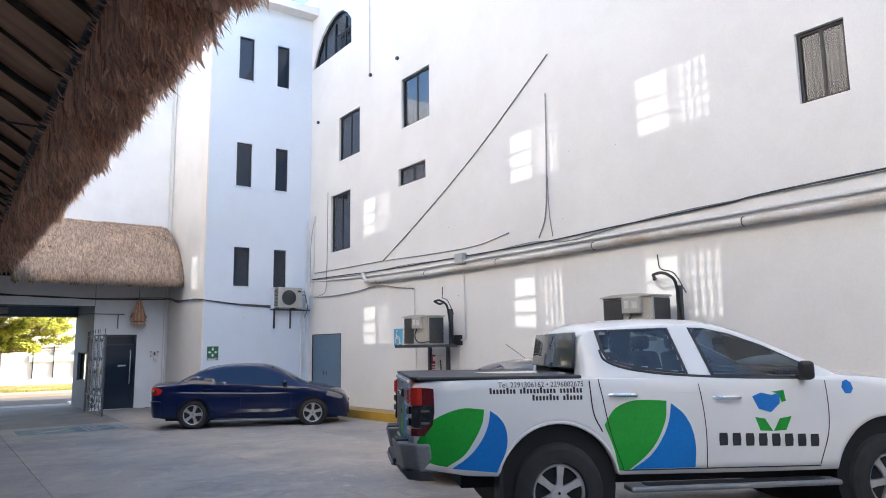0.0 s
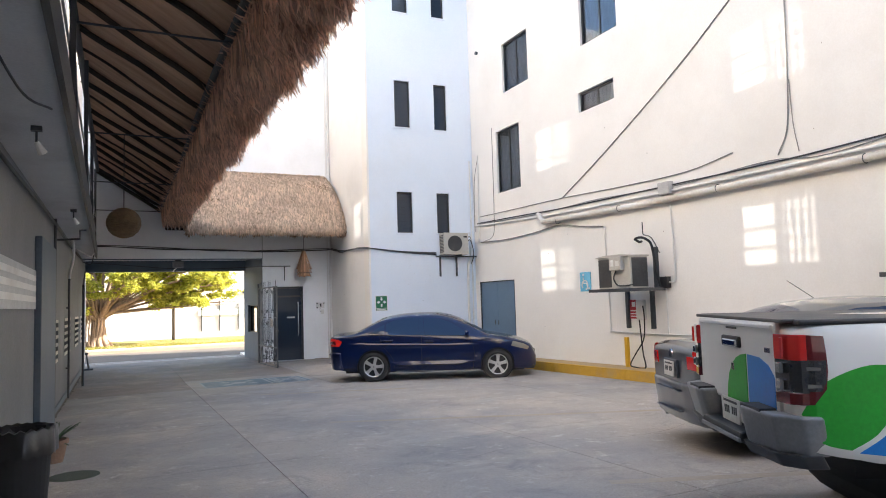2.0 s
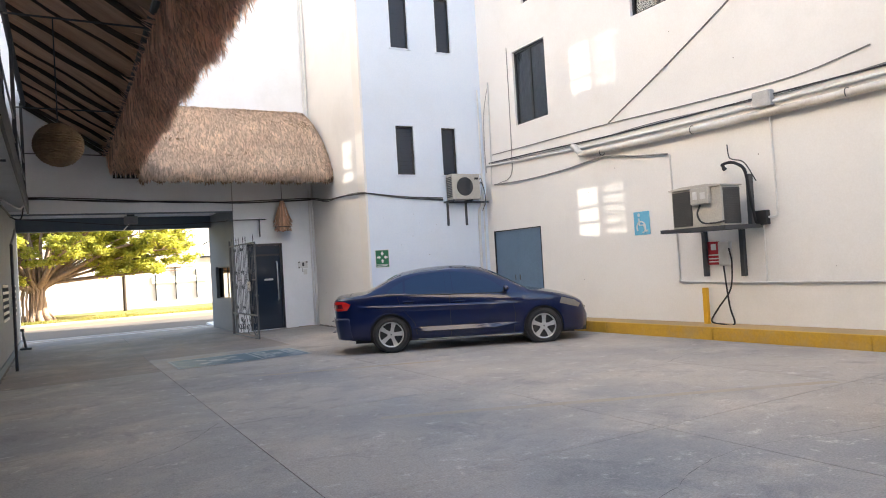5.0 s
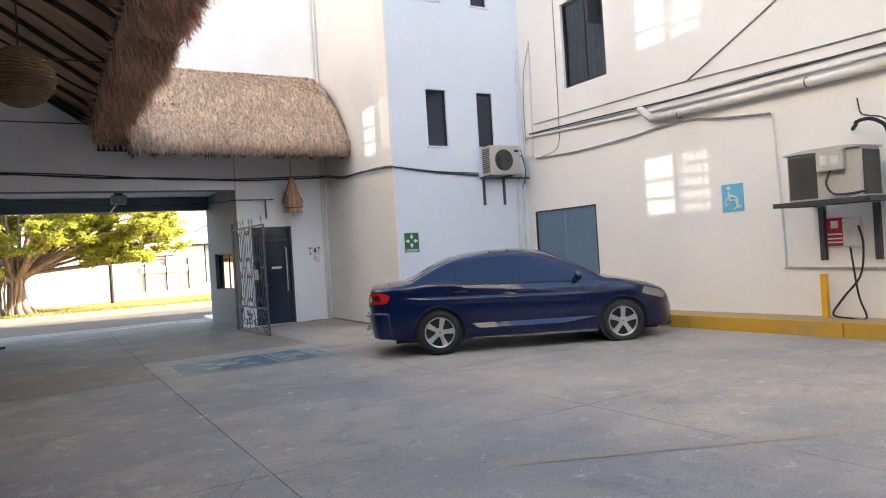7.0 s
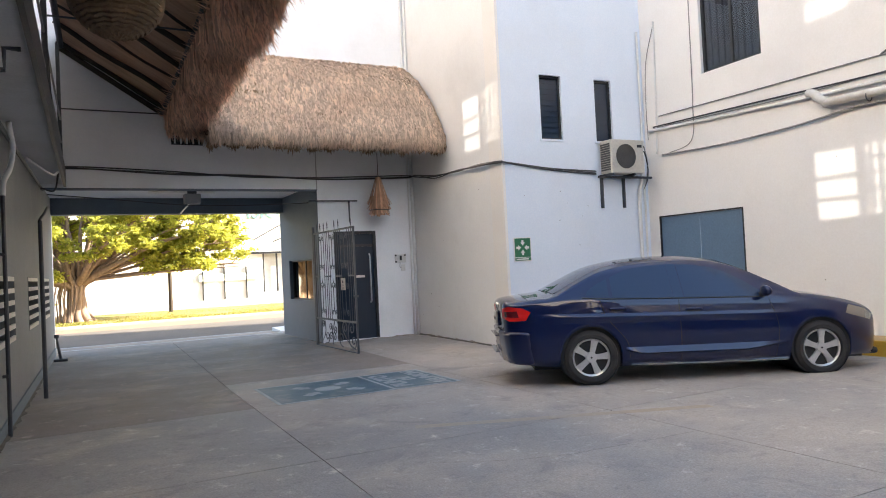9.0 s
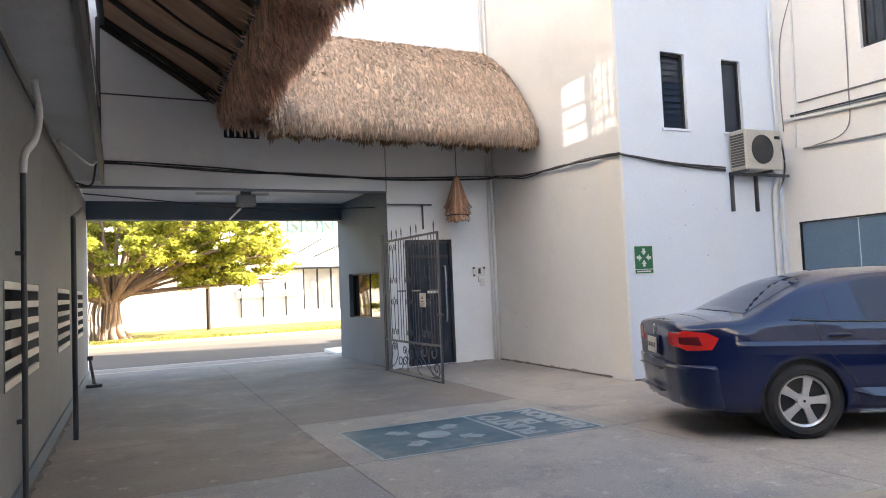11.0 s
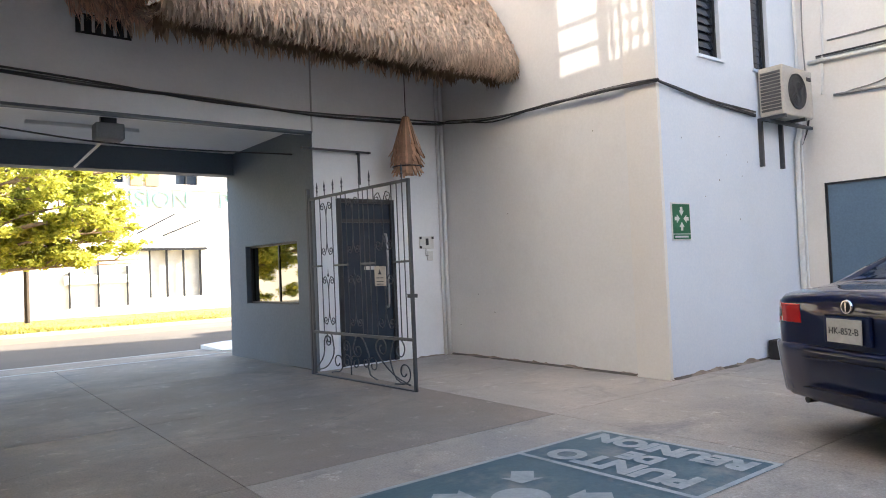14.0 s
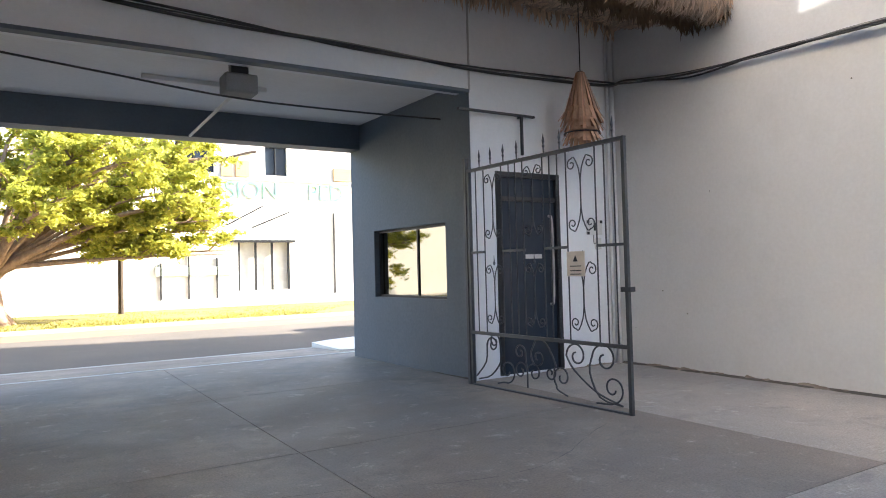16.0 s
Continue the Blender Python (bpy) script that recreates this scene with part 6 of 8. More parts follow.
for s in (-1, 1):
    part("tail_lamp", psh.on_side([(-2.70, 0.845), (-2.64, 0.85), (-2.575, 0.93), (-2.56, 1.03), (-2.565, 1.205), (-2.70, 1.215)], 0.010, s=s), DIMRED, pk)
    ring = [(-2.66, s * 0.885), (-2.70, s * 0.88), (-2.745, s * 0.835), (-2.768, s * 0.70), (-2.69, s * 0.695)]
    lamp = part("tail_lamp", tapered(ring, 1.078, 1.215, 0.0, 0.0, 0.008), REDLAMP, pk)
    part("smoked_band", tapered([(x + 0.004, y) for x, y in ring], 0.908, 1.08, 0.0, 0.0, 0.003), SMOKE, lamp)
    part("lower_lens", tapered(ring, 0.845, 0.91, 0.0, 0.0, 0.008), DIMRED, lamp)
    part("smoked_band", psh.on_side([(-2.70, 0.915), (-2.60, 0.92), (-2.575, 0.97), (-2.567, 1.08), (-2.70, 1.08)], 0.014, s=s), SMOKE, lamp)
    part("brake_strip", box(-2.772, -2.76, min(s * 0.79, s * 0.815), max(s * 0.79, s * 0.815), 1.09, 1.20, bevel=0.003), REDLAMP, lamp)
    for z in (0.945, 1.035):
        part("reverse_lamp", box(-2.778, -2.755, min(s * 0.725, s * 0.80), max(s * 0.725, s * 0.80), z - 0.03, z + 0.03, bevel=0.012), CLEARLAMP, lamp)
        part("lamp_strip", psh.on_side([(-2.67, z - 0.01), (-2.60, z - 0.006), (-2.60, z + 0.008), (-2.67, z + 0.012)], 0.017, s=s), CLEARLAMP, lamp)
    for poly, inner in ((REAR_SIDE, REAR_IN), (FRONT_SIDE, FRONT_IN)):
        pane = part("side_window", csh.on_side(poly, 0.004, s=s, rim=0.002), PASS, pk)
        seal = bmesh.new()
        for i in range(len(poly)):
            j = (i + 1) % len(poly)
            join(csh.on_side([poly[i], poly[j], inner[j], inner[i]], 0.008, s=s), seal)
        part("window_seal", seal, TRIM, pane)
    part("pillar", csh.on_side([(-0.33, 1.285), (-0.14, 1.275), (-0.25, 1.685), (-0.42, 1.685)], 0.004, s=s), CARWHITE, pk)
    part("window_trim", csh.line([(-1.1, 1.49), (-1.05, 1.395), (-0.78, 1.32), (-0.2, 1.27), (0.82, 1.235)], 0.011, s), TRIM, pk)
    part("door_gap", psh.line([(-1.16, 1.26), (-1.08, 0.85), (-0.97, 0.54)], 0.0045, s), WELL, pk)
    part("door_gap", psh.line([(-0.27, 1.27), (-0.23, 0.9), (-0.23, 0.54)], 0.0045, s), WELL, pk)
    part("door_gap", psh.line([(0.93, 1.22), (0.92, 0.85), (0.82, 0.54)], 0.0045, s), WELL, pk)
    part("door_gap", psh.line([(-0.96, 0.545), (0.82, 0.53)], 0.0045, s), WELL, pk)
    part("bed_gap", psh.line([(-1.24, 1.25), (-1.22, 1.0), (-1.15, 0.85)], 0.006, s), WELL, pk)
    for a, b in ((-1.07, -0.83), (-0.14, 0.11)):
        z = 1.13 if a < -0.5 else 1.095
        y = s * (psh.half(a, z) + 0.028)
        part("handle", tube(bow([(a, y - s * 0.03, z), (a + 0.04, y, z + 0.002), (b - 0.04, y, z), (b, y - s * 0.03, z - 0.004)], 5), 0.016, 8), CHROME, pk, "chrome handle")
    sbm = bmesh.new()
    box(-0.95, 0.95, min(s * 0.80, s * 0.99), max(s * 0.80, s * 0.99), 0.385, 0.43, sbm, bevel=0.018)
    st = part("side_step", sbm, SILV, pk)
    part("step_tread", box(-0.8, 0.8, min(s * 0.83, s * 0.96), max(s * 0.83, s * 0.96), 0.428, 0.438), TRIM, st)
    part("mud_flap", box(-2.03, -2.0, min(s * 0.66, s * 0.89), max(s * 0.66, s * 0.89), 0.22, 0.62), TRIM, pk)
    mbm = bmesh.new()
    box(0.64, 0.73, min(s * 0.92, s * 1.06), max(s * 0.92, s * 1.06), 1.235, 1.39, mbm, bevel=0.032)
    mir = part("wing_mirror", mbm, TRIM, pk, smooth=True)
    part("mirror_foot", box(0.68, 0.75, min(s * 0.84, s * 0.95), max(s * 0.84, s * 0.95), 1.23, 1.27), TRIM, mir)
    part("arch_lip", tube([(-1.53 + 0.53 * math.cos(a), s * (psh.low(-1.53, 0.40 + 0.53 * math.sin(a)) - 0.004), 0.40 + 0.53 * math.sin(a)) for a in np.linspace(0.25, math.pi - 0.3, 22)], 0.014, 6), CARWHITE, pk)
    part("headlamp", psh.on_side([(1.95, 0.98), (2.28, 0.9), (2.3, 1.0), (2.0, 1.1)], 0.006, s=s), CLEARLAMP, pk)
part("windshield", csh.on_top([(1.12, -0.70), (1.15, 0), (1.12, 0.70), (0.26, 0.58), (0.22, 0), (0.26, -0.58)]), PASS, pk)
rw = box(-1.325, -1.295, -0.66, 0.66, 1.34, 1.64, bevel=0.008)
for v in rw.verts:
    v.co.x += (v.co.z - 1.35) * 0.13
    v.co.y *= 1 - (v.co.z - 1.37) * 0.25
part("rear_window", rw, glass_mat("grey_rear_glass", (0.07, 0.08, 0.08)), pk, smooth=True)
# flank graphics
def leaf(*arcs):
    return [(p.x, p.y) for arc in arcs for p in bow([(a, b, 0) for a, b in arc], 5)[:-1]]


for arcs, mat in (
        (([(-2.70, 0.80), (-2.64, 0.90), (-2.54, 0.985), (-2.34, 1.05), (-2.15, 1.04)], [(-2.15, 1.04), (-2.17, 0.93), (-2.24, 0.80), (-2.33, 0.69), (-2.46, 0.615)], [(-2.46, 0.615), (-2.58, 0.64), (-2.66, 0.69), (-2.70, 0.80)]), LG),
        (([(-2.10, 1.03), (-2.02, 0.97), (-1.97, 0.88), (-1.97, 0.74), (-2.05, 0.56)], [(-2.05, 0.56), (-2.24, 0.58), (-2.42, 0.60)], [(-2.42, 0.60), (-2.28, 0.69), (-2.18, 0.80), (-2.12, 0.92), (-2.10, 1.03)]), LB),
        (([(-1.13, 0.90), (-1.04, 1.02), (-0.9, 1.08), (-0.75, 1.09), (-0.57, 1.08)], [(-0.57, 1.08), (-0.59, 0.93), (-0.67, 0.77), (-0.78, 0.65), (-0.93, 0.545)], [(-0.93, 0.545), (-0.98, 0.545), (-1.02, 0.56), (-1.05, 0.70), (-1.13, 0.90)]), LG),
        (([(-0.53, 1.06), (-0.42, 0.97), (-0.35, 0.84), (-0.33, 0.68), (-0.34, 0.55)], [(-0.34, 0.55), (-0.6, 0.55), (-0.90, 0.55)], [(-0.90, 0.55), (-0.74, 0.65), (-0.63, 0.78), (-0.56, 0.92), (-0.53, 1.06)]), LB)):
    part("leaf_graphic", psh.on_side(leaf(*arcs), 0.003, rim=0.004), mat, pk)
emb = [([(0.22, 1.10), (0.30, 1.13), (0.40, 1.11), (0.48, 1.13), (0.47, 1.04), (0.38, 0.97), (0.27, 1.0)], LB), ([(0.40, 1.135), (0.52, 1.15), (0.53, 1.06), (0.49, 1.05), (0.47, 1.12)], LG),
       ([(0.23, 0.935), (0.32, 0.92), (0.385, 0.82), (0.27, 0.825)], LG), ([(0.57, 0.935), (0.46, 0.92), (0.395, 0.82), (0.51, 0.825)], LG), ([(1.08, 1.16), (1.10, 1.21), (1.14, 1.225), (1.18, 1.20), (1.19, 1.15), (1.16, 1.11), (1.11, 1.11)], LB)]
for poly, mat in emb:
    part("emblem", psh.on_side(poly, 0.003, rim=0.004), mat, pk)
for k in range(8):
    a = -0.12 + k * 0.121
    z = 0.765 - k * 0.004
    part("name_bar", psh.on_side([(a + 0.01, z - 0.05), (a + 0.08, z - 0.05), (a + 0.085, z), (a + 0.08, z + 0.05), (a + 0.01, z + 0.05), (a + 0.005, z)], 0.003, rim=0.004), INK, pk)


def flank_text(body, x, z, size):
    me = lettering(body, size, INK, depth=0.0)
    for v in me.vertices:
        px, pz = x + v.co.x, z + v.co.y
        v.co = (px, -(psh.half(px, pz) + 0.006), pz)
    ob = new("flank_text", me)
    ob.parent = pk
    return ob


flank_text("Tel. 2291306162 \u2022 2296882675", -1.66, 1.205, 0.058)
for k, (a, b, z) in enumerate(((-2.10, -1.30, 1.16), (-1.74, -1.30, 1.105))):
    n = int((b - a) / 0.028)
    for i in range(n):
        if i in (8, 20):
            continue
        q = a + (b - a) * i / n
        part("text_bar", psh.on_side([(q, z - 0.004), (q + 0.018, z - 0.004), (q + 0.018, z + (0.03 if (i * 7) % 5 else 0.042)), (q, z + (0.03 if (i * 7) % 5 else 0.042))], 0.003, rim=0.003), INK, pk)


# ---- kerb by the white wall ----
kerb = thing("kerb", "raised yellow-painted concrete kerb along the white wall", "kerb", kind="structure")
ks = [-8, -5.6, -3.2, -0.8, 1.6, 4.0, 6.4, 8.8, 11.2, 13.6, 16.0, 18.3]
for a, b in zip(ks, ks[1:]):
    bm = bmesh.new()
    box(8.99, 9.06, a + 0.004, b - 0.004, -0.2, 0.2, bm, bevel=0.012)
    for v in bm.verts:
        v.co.z += ground_z(v.co.y)
    part("kerb_stone", bm, YELLOW, kerb)
    bm = bmesh.new()
    box(9.06, WALL_X, a, b, -0.2, 0.193, bm)
    for v in bm.verts:
        v.co.z += ground_z(v.co.y)
    part("kerb_top", bm, KERBTOP, kerb)
bm = box(8.99, WALL_X, 18.3, 18.42, -0.2, 0.2)
part("kerb_end", bm, YELLOW, kerb)
bol = thing("bollard", "short yellow steel post on the kerb", "bollard")
part("post", box(9.44, 9.51, 14.05, 14.13, 0.27, 0.87, bevel=0.006), stuff_mat("bright_yellow_enamel", (0.72, 0.40, 0.02), (0.62, 0.34, 0.02), 4, 60, 0.5, 0.05), bol)

# ---- pipes and cables on the white wall ----
def run(name, pts, r, mat, label, category, smooth=8, n=6):
    return whole(name, tube(bow(pts, smooth), r, n), mat, label, category, smooth=True)


STAINPVC = stuff_mat("brown_stained_pvc", (0.70, 0.69, 0.66), (0.50, 0.44, 0.36), 0.7, 30, 0.5, 0.1, stain=(0.34, 0.26, 0.17), stain_scale=0.45, stain_amount=0.85)
drain = thing("drain_pipe", "thick white stained plastic pipe along the wall", "pipe")
part("pipe", tube(bow([(9.60, 17.32, 3.78), (9.56, 17.2, 3.74), (9.535, 17.02, 3.60), (9.535, 16.6, 3.555), (9.54, 13, 3.50), (9.54, 8, 3.52), (9.54, 3, 3.50), (9.54, -8.5, 3.49)], 8), 0.062, 12), STAINPVC, drain, smooth=True)
for y in (16.4, 14.2, 11.6, 9.0, 6.2, 3.4, 0.5):
    part("pipe_clamp", tube([(9.54 + 0.068 * math.cos(a), y, 3.515 + 0.068 * math.sin(a)) for a in np.linspace(0, 2 * math.pi, 15)[:-1]], 0.008, 5, closed=True), STEEL, drain)
run("conduit_pipe", [(9.585, 20.6, 3.86), (9.585, 18.4, 3.76), (9.585, 16.3, 3.69), (9.585, 13.2, 3.66), (9.585, 8, 3.66), (9.585, 3, 3.67), (9.585, -8.5, 3.68)], 0.026, PVC, "thin pale conduit along the white wall", "pipe")
run("cable", [(9.595, 20.5, 3.92), (9.595, 18.2, 3.86), (9.595, 16.2, 3.80), (9.595, 12.9, 3.77), (9.595, 10.3, 3.76), (9.595, 8.6, 3.80), (9.595, 6.6, 3.83), (9.595, 4.4, 3.89), (9.595, -8, 3.92)], 0.013, CABLE, "dark cable bundle along the white wall", "cable")
run("cable", [(9.60, 20.5, 3.90), (9.60, 17.5, 3.80), (9.60, 15, 3.82), (9.60, 12.6, 3.74), (9.60, 10.6, 3.80), (9.60, 9.6, 3.70), (9.60, 7.6, 3.84), (9.60, 4.4, 3.86), (9.60, -8, 3.95)], 0.009, GREYCABLE, "loose grey cable along the white wall", "cable")
run("cable", [(9.605, 20.35, 4.10), (9.605, 18.5, 4.07), (9.605, 16.25, 4.04), (9.605, 14.2, 3.97), (9.605, 12.4, 3.95), (9.605, 11.3, 4.08)], 0.011, GREYCABLE, "thin grey cable along the white wall", "cable")
run("cable", [(9.605, 16.25, 4.05), (9.605, 14.4, 4.92), (9.605, 12.2, 6.08), (9.605, 10.03, 7.45)], 0.013, GREYCABLE, "slanting grey cable on the white wall", "cable")
run("cable", [(9.60, 10.12, 6.68), (9.60, 10.15, 5.4), (9.60, 10.22, 4.3), (9.60, 10.42, 3.86)], 0.012, GREYCABLE, "hanging grey cable on the white wall", "cable")
run("cable", [(9.61, 10.15, 5.0), (9.60, 10.12, 4.3), (9.60, 10.05, 3.84)], 0.008, GREYCABLE, "hanging thin cable on the white wall", "cable")
run("cable", [(9.59, 20.3, 3.36), (9.58, 19.0, 3.31), (9.58, 17.6, 3.34), (9.58, 16.4, 3.42), (9.58, 15.6, 3.30), (9.58, 14.8, 3.21)], 0.016, GREYCABLE, "sagging grey hose under the pipes", "cable")
run("cable", [(9.605, 19.49, 6.5), (9.605, 19.5, 5.2), (9.605, 19.52, 4.15), (9.605, 19.6, 3.5), (9.605, 20.2, 3.36)], 0.009, GREYCABLE, "thin cable hanging beside the window", "cable")
run("conduit_pipe", [(9.60, 20.36, 5.9), (9.60, 20.38, 5.0), (9.60, 20.42, 3.9), (9.60, 20.45, 3.4)], 0.017, PVC, "upright thin conduit in the corner", "pipe")
run("cable", [(9.60, 20.36, 5.85), (9.60, 20.6, 5.2), (9.60, 20.66, 4.4), (9.60, 20.65, 3.7)], 0.008, GREYCABLE, "thin cable in the corner", "cable")
run("conduit_pipe", [(9.585, 14.76, 3.2), (9.585, 14.74, 2.4), (9.585, 14.71, 1.6), (9.585, 14.70, 0.98)], 0.016, PVC, "thin white upright conduit", "pipe", 4)
run("conduit_pipe", [(9.585, 14.72, 0.97), (9.585, 13.4, 0.95), (9.585, 12.0, 0.96), (9.585, 10.2, 0.97)], 0.017, PVC, "thin white low conduit", "pipe", 4)
run("conduit_pipe", [(9.585, 12.80, 3.5), (9.585, 12.78, 2.8), (9.585, 12.77, 2.0)], 0.016, PVC, "thin white drop conduit", "pipe", 4)
run("conduit_pipe", [(9.585, 13.02, 1.85), (9.585, 13.02, 1.4), (9.585, 13.02, 0.96)], 0.014, PVC, "thin white drop conduit", "pipe", 4)
run("conduit_pipe", [(9.585, 16.95, 13.1), (9.585, 16.95, 11.0), (9.585, 16.95, 9.4)], 0.014, PVC, "thin white conduit high on the wall", "pipe", 4)
jb = thing("junction_box", "grey plastic junction box on the white wall", "junction box")
part("box", box(9.50, WALL_X, 12.72, 13.02, 3.60, 3.84, bevel=0.012), stuff_mat("grey_box_plastic", (0.48, 0.47, 0.45)), jb)
part("cover", box(9.492, 9.503, 12.74, 13.0, 3.62, 3.82, bevel=0.004), stuff_mat("grey_box_cover", (0.52, 0.51, 0.49)), jb)
ob_ = thing("switch_box", "black switch box fed by a conduit", "switch box")
part("box", box(9.52, WALL_X, 12.92, 13.14, 1.83, 2.05, bevel=0.01), TRIM, ob_)
part("elbow", tube(bow([(9.585, 12.77, 2.02), (9.585, 12.79, 1.95), (9.585, 12.93, 1.94)], 5), 0.018, 6), PVC, ob_)
for y, z in ((15.5, 9.35), (16.9, 9.36), (20.2, 8.9)):
    hole = thing("wall_spout", "short dark drain spout in the wall", "spout")
    part("tube", cyl((WALL_X - 0.06, y, z), (WALL_X + 0.05, y, z), 0.05, n=12), STEEL, hole)

# ---- package air conditioner on a bracket ----
def big_ac(y0):
    a = thing("air_conditioner", "beige packaged air conditioner with dark grilles on a steel bracket", "air conditioner", pose(0, y0, 0), group="packaged air conditioners")
    x0, x1 = 8.86, 9.32
    part("casing", box(x0 + 0.03, x1, -0.95, 0.0, 1.85, 2.46, bevel=0.015), ACBEIGE, a)
    bm = bmesh.new()
    own = bmesh.new()
    prism([(-0.97, 2.46), (0.02, 2.46), (0.02, 2.48), (-0.25, 2.505), (-0.72, 2.505), (-0.97, 2.48)], x1 - x0 + 0.04, own, Matrix(((0, 1, 0, x0 - 0.01), (1, 0, 0, 0), (0, 0, 1, 0), (0, 0, 0, 1))))
    part("lid", own, ACBEIGE, a)
    end = part("grille", box(x0 + 0.07, x1 - 0.02, -0.958, -0.95, 1.88, 2.43), ACDARK, a, "dark finned grille")
    for i in range(20):
        z = 1.89 + i * 0.027
        part("fin", box(x0 + 0.07, x1 - 0.02, -0.968, -0.958, z, z + 0.012), ACDARK, end)
    for s0, s1 in ((-0.40, -0.03),):
        g = part("grille", box(x0 + 0.022, x0 + 0.03, s0, s1, 1.88, 2.43), ACDARK, a, "dark finned grille")
        n = 20
        for i in range(n):
            z = 1.89 + i * 0.027
            part("fin", box(x0 + 0.012, x0 + 0.022, s0, s1, z, z + 0.012), ACDARK, g)
    part("control_panel", box(x0 - 0.06, x0 + 0.03, -0.78, -0.44, 2.2, 2.46, bevel=0.02), ACBEIGE, a)
    part("panel_label", box(x0 - 0.066, x0 - 0.06, -0.58, -0.50, 2.28, 2.40), PVC, a, "white rating label")
    part("panel_label", box(x0 - 0.066, x0 - 0.06, -0.74, -0.64, 2.28, 2.38), PVC, a, "white rating label")
    part("hose", tube(bow([(x0 - 0.02, -0.6, 2.2), (x0 - 0.05, -0.56, 2.05), (x0 - 0.02, -0.62, 1.92), (x0 + 0.0, -0.8, 1.90), (x0 + 0.05, -1.0, 1.92)], 6), 0.014, 6), CABLE, a)
    br = bmesh.new()
    box(8.72, WALL_X, 0.06, 0.12, 1.79, 1.85, br)
    box(8.72, WALL_X, -1.12, -1.06, 1.79, 1.85, br)
    box(8.72, 8.78, -1.06, 0.06, 1.79, 1.849, br)
    box(9.34, 9.40, -1.06, 0.06, 1.79, 1.849, br)
    part("bracket", br, STEEL, a)
    for y in (-0.02, -0.74):
        part("bracket_leg", box(9.55, WALL_X, y - 0.035, y + 0.035, 1.05, 1.79), STEEL, a)
    part("bracket_post", box(9.42, 9.50, -1.06, -0.99, 1.85, 2.62), STEEL, a)
    part("insulated_pipe", tube(bow([(9.6, -0.50, 2.78), (9.5, -0.55, 2.76), (9.3, -0.7, 2.78), (9.22, -0.75, 2.80), (9.25, -0.86, 2.82), (9.3, -0.96, 2.78), (9.36, -1.04, 2.65), (9.42, -1.06, 2.2), (9.5, -1.06, 1.87)], 8), 0.024, 8), BLACK, a, "black insulated refrigerant pipe", smooth=True)
    part("cable_loop", tube(bow([(9.55, -0.60, 3.15), (9.5, -0.66, 2.95), (9.4, -0.8, 2.88), (9.4, -1.0, 2.8), (9.45, -1.15, 2.5)], 6), 0.01, 5), CABLE, a)
    return a


ac1 = big_ac(14.15)
copy_thing(ac1, pose(0, 8.3, 0.06))

# split condenser on the tower
sp = thing("condenser_unit", "beige split condenser unit on wall brackets", "air conditioner")
part("casing", box(8.46, 9.24, 20.41, 20.72, 3.02, 3.64, bevel=0.02), ACBEIGE, sp)
fan = part("fan_grille", lathe([(0.225, -0.012), (0.225, 0.0), (0.19, 0.002), (0.0001, 0.002)], 32), ACDARK, sp, "round dark fan grille")
fan.matrix_basis = pose(8.80, 20.405, 3.33)
for r in (0.05, 0.085, 0.12, 0.155, 0.19, 0.22):
    part("ring", tube([(r * math.cos(t), -0.014, r * math.sin(t)) for t in np.linspace(0, 2 * math.pi, 29)[:-1]], 0.005, 4, closed=True), ACDARK, fan)
for i in range(12):
    z = 3.08 + i * 0.042
    part("side_louvre", box(8.452, 8.462, 20.44, 20.69, z, z + 0.03), ACDARK, sp)
part("badge", box(9.08, 9.19, 20.40, 20.411, 3.50, 3.55, bevel=0.004), TRIM, sp)
for x in (8.47, 8.99):
    part("bracket", box(x - 0.02, x + 0.02, 20.40, TOWER_Y, 2.98, 3.02), STEEL, sp)
    part("bracket_leg", box(x - 0.02, x + 0.02, 20.70, TOWER_Y, 2.41, 2.98), STEEL, sp)
part("shelf_bar", box(8.3, 9.58, 20.58, 20.62, 2.95, 2.99), STEEL, sp)
run("conduit_pipe", [(9.5, 20.70, 3.35), (9.42, 20.69, 2.9), (9.35, 20.70, 2.6), (9.34, 20.70, 1.0), (9.34, 20.70, 0.0)], 0.035, PVC, "white plastic downpipe in the corner", "pipe", 5, 8)
run("conduit_pipe", [(9.5, 20.71, 5.8), (9.5, 20.71, 3.0), (9.47, 20.71, 0.02)], 0.02, PVC, "thin white pipe in the corner", "pipe", 4)
for k in range(3):
    run("cable", [(9.15, 20.45, 3.2 + 0.08 * k), (9.32, 20.5, 3.45 + 0.1 * k), (9.45, 20.55, 3.2), (9.5, 20.62, 2.95 + 0.06 * k), (9.42, 20.66, 2.75)], 0.012, (CABLE, GREYCABLE, PVC)[k], "cable looping behind the condenser", "cable")

# car charger box with red notice, and its cord
ch = thing("charger_box", "white wall box with a black cord looped to the kerb", "charger")
part("case", box(9.52, WALL_X, 13.62, 13.84, 1.22, 1.62, bevel=0.03), PVC, ch)
part("cord", tube(bow([(9.52, 13.62, 1.5), (9.48, 13.55, 1.25), (9.5, 13.62, 0.85), (9.48, 13.85, 0.55), (9.45, 13.98, 0.33), (9.4, 13.75, 0.295), (9.45, 13.55, 0.30), (9.5, 13.66, 0.6), (9.52, 13.74, 1.22)], 8), 0.014, 6), BLACK, ch)
rs = thing("red_notice", "red notice board with white emblem and lines", "sign")
RED = stuff_mat("red_board", (0.42, 0.02, 0.03), None, 3, 40, 0.5, 0)
part("board", box(9.602, WALL_X, 13.84, 14.12, 1.24, 1.62), RED, rs)
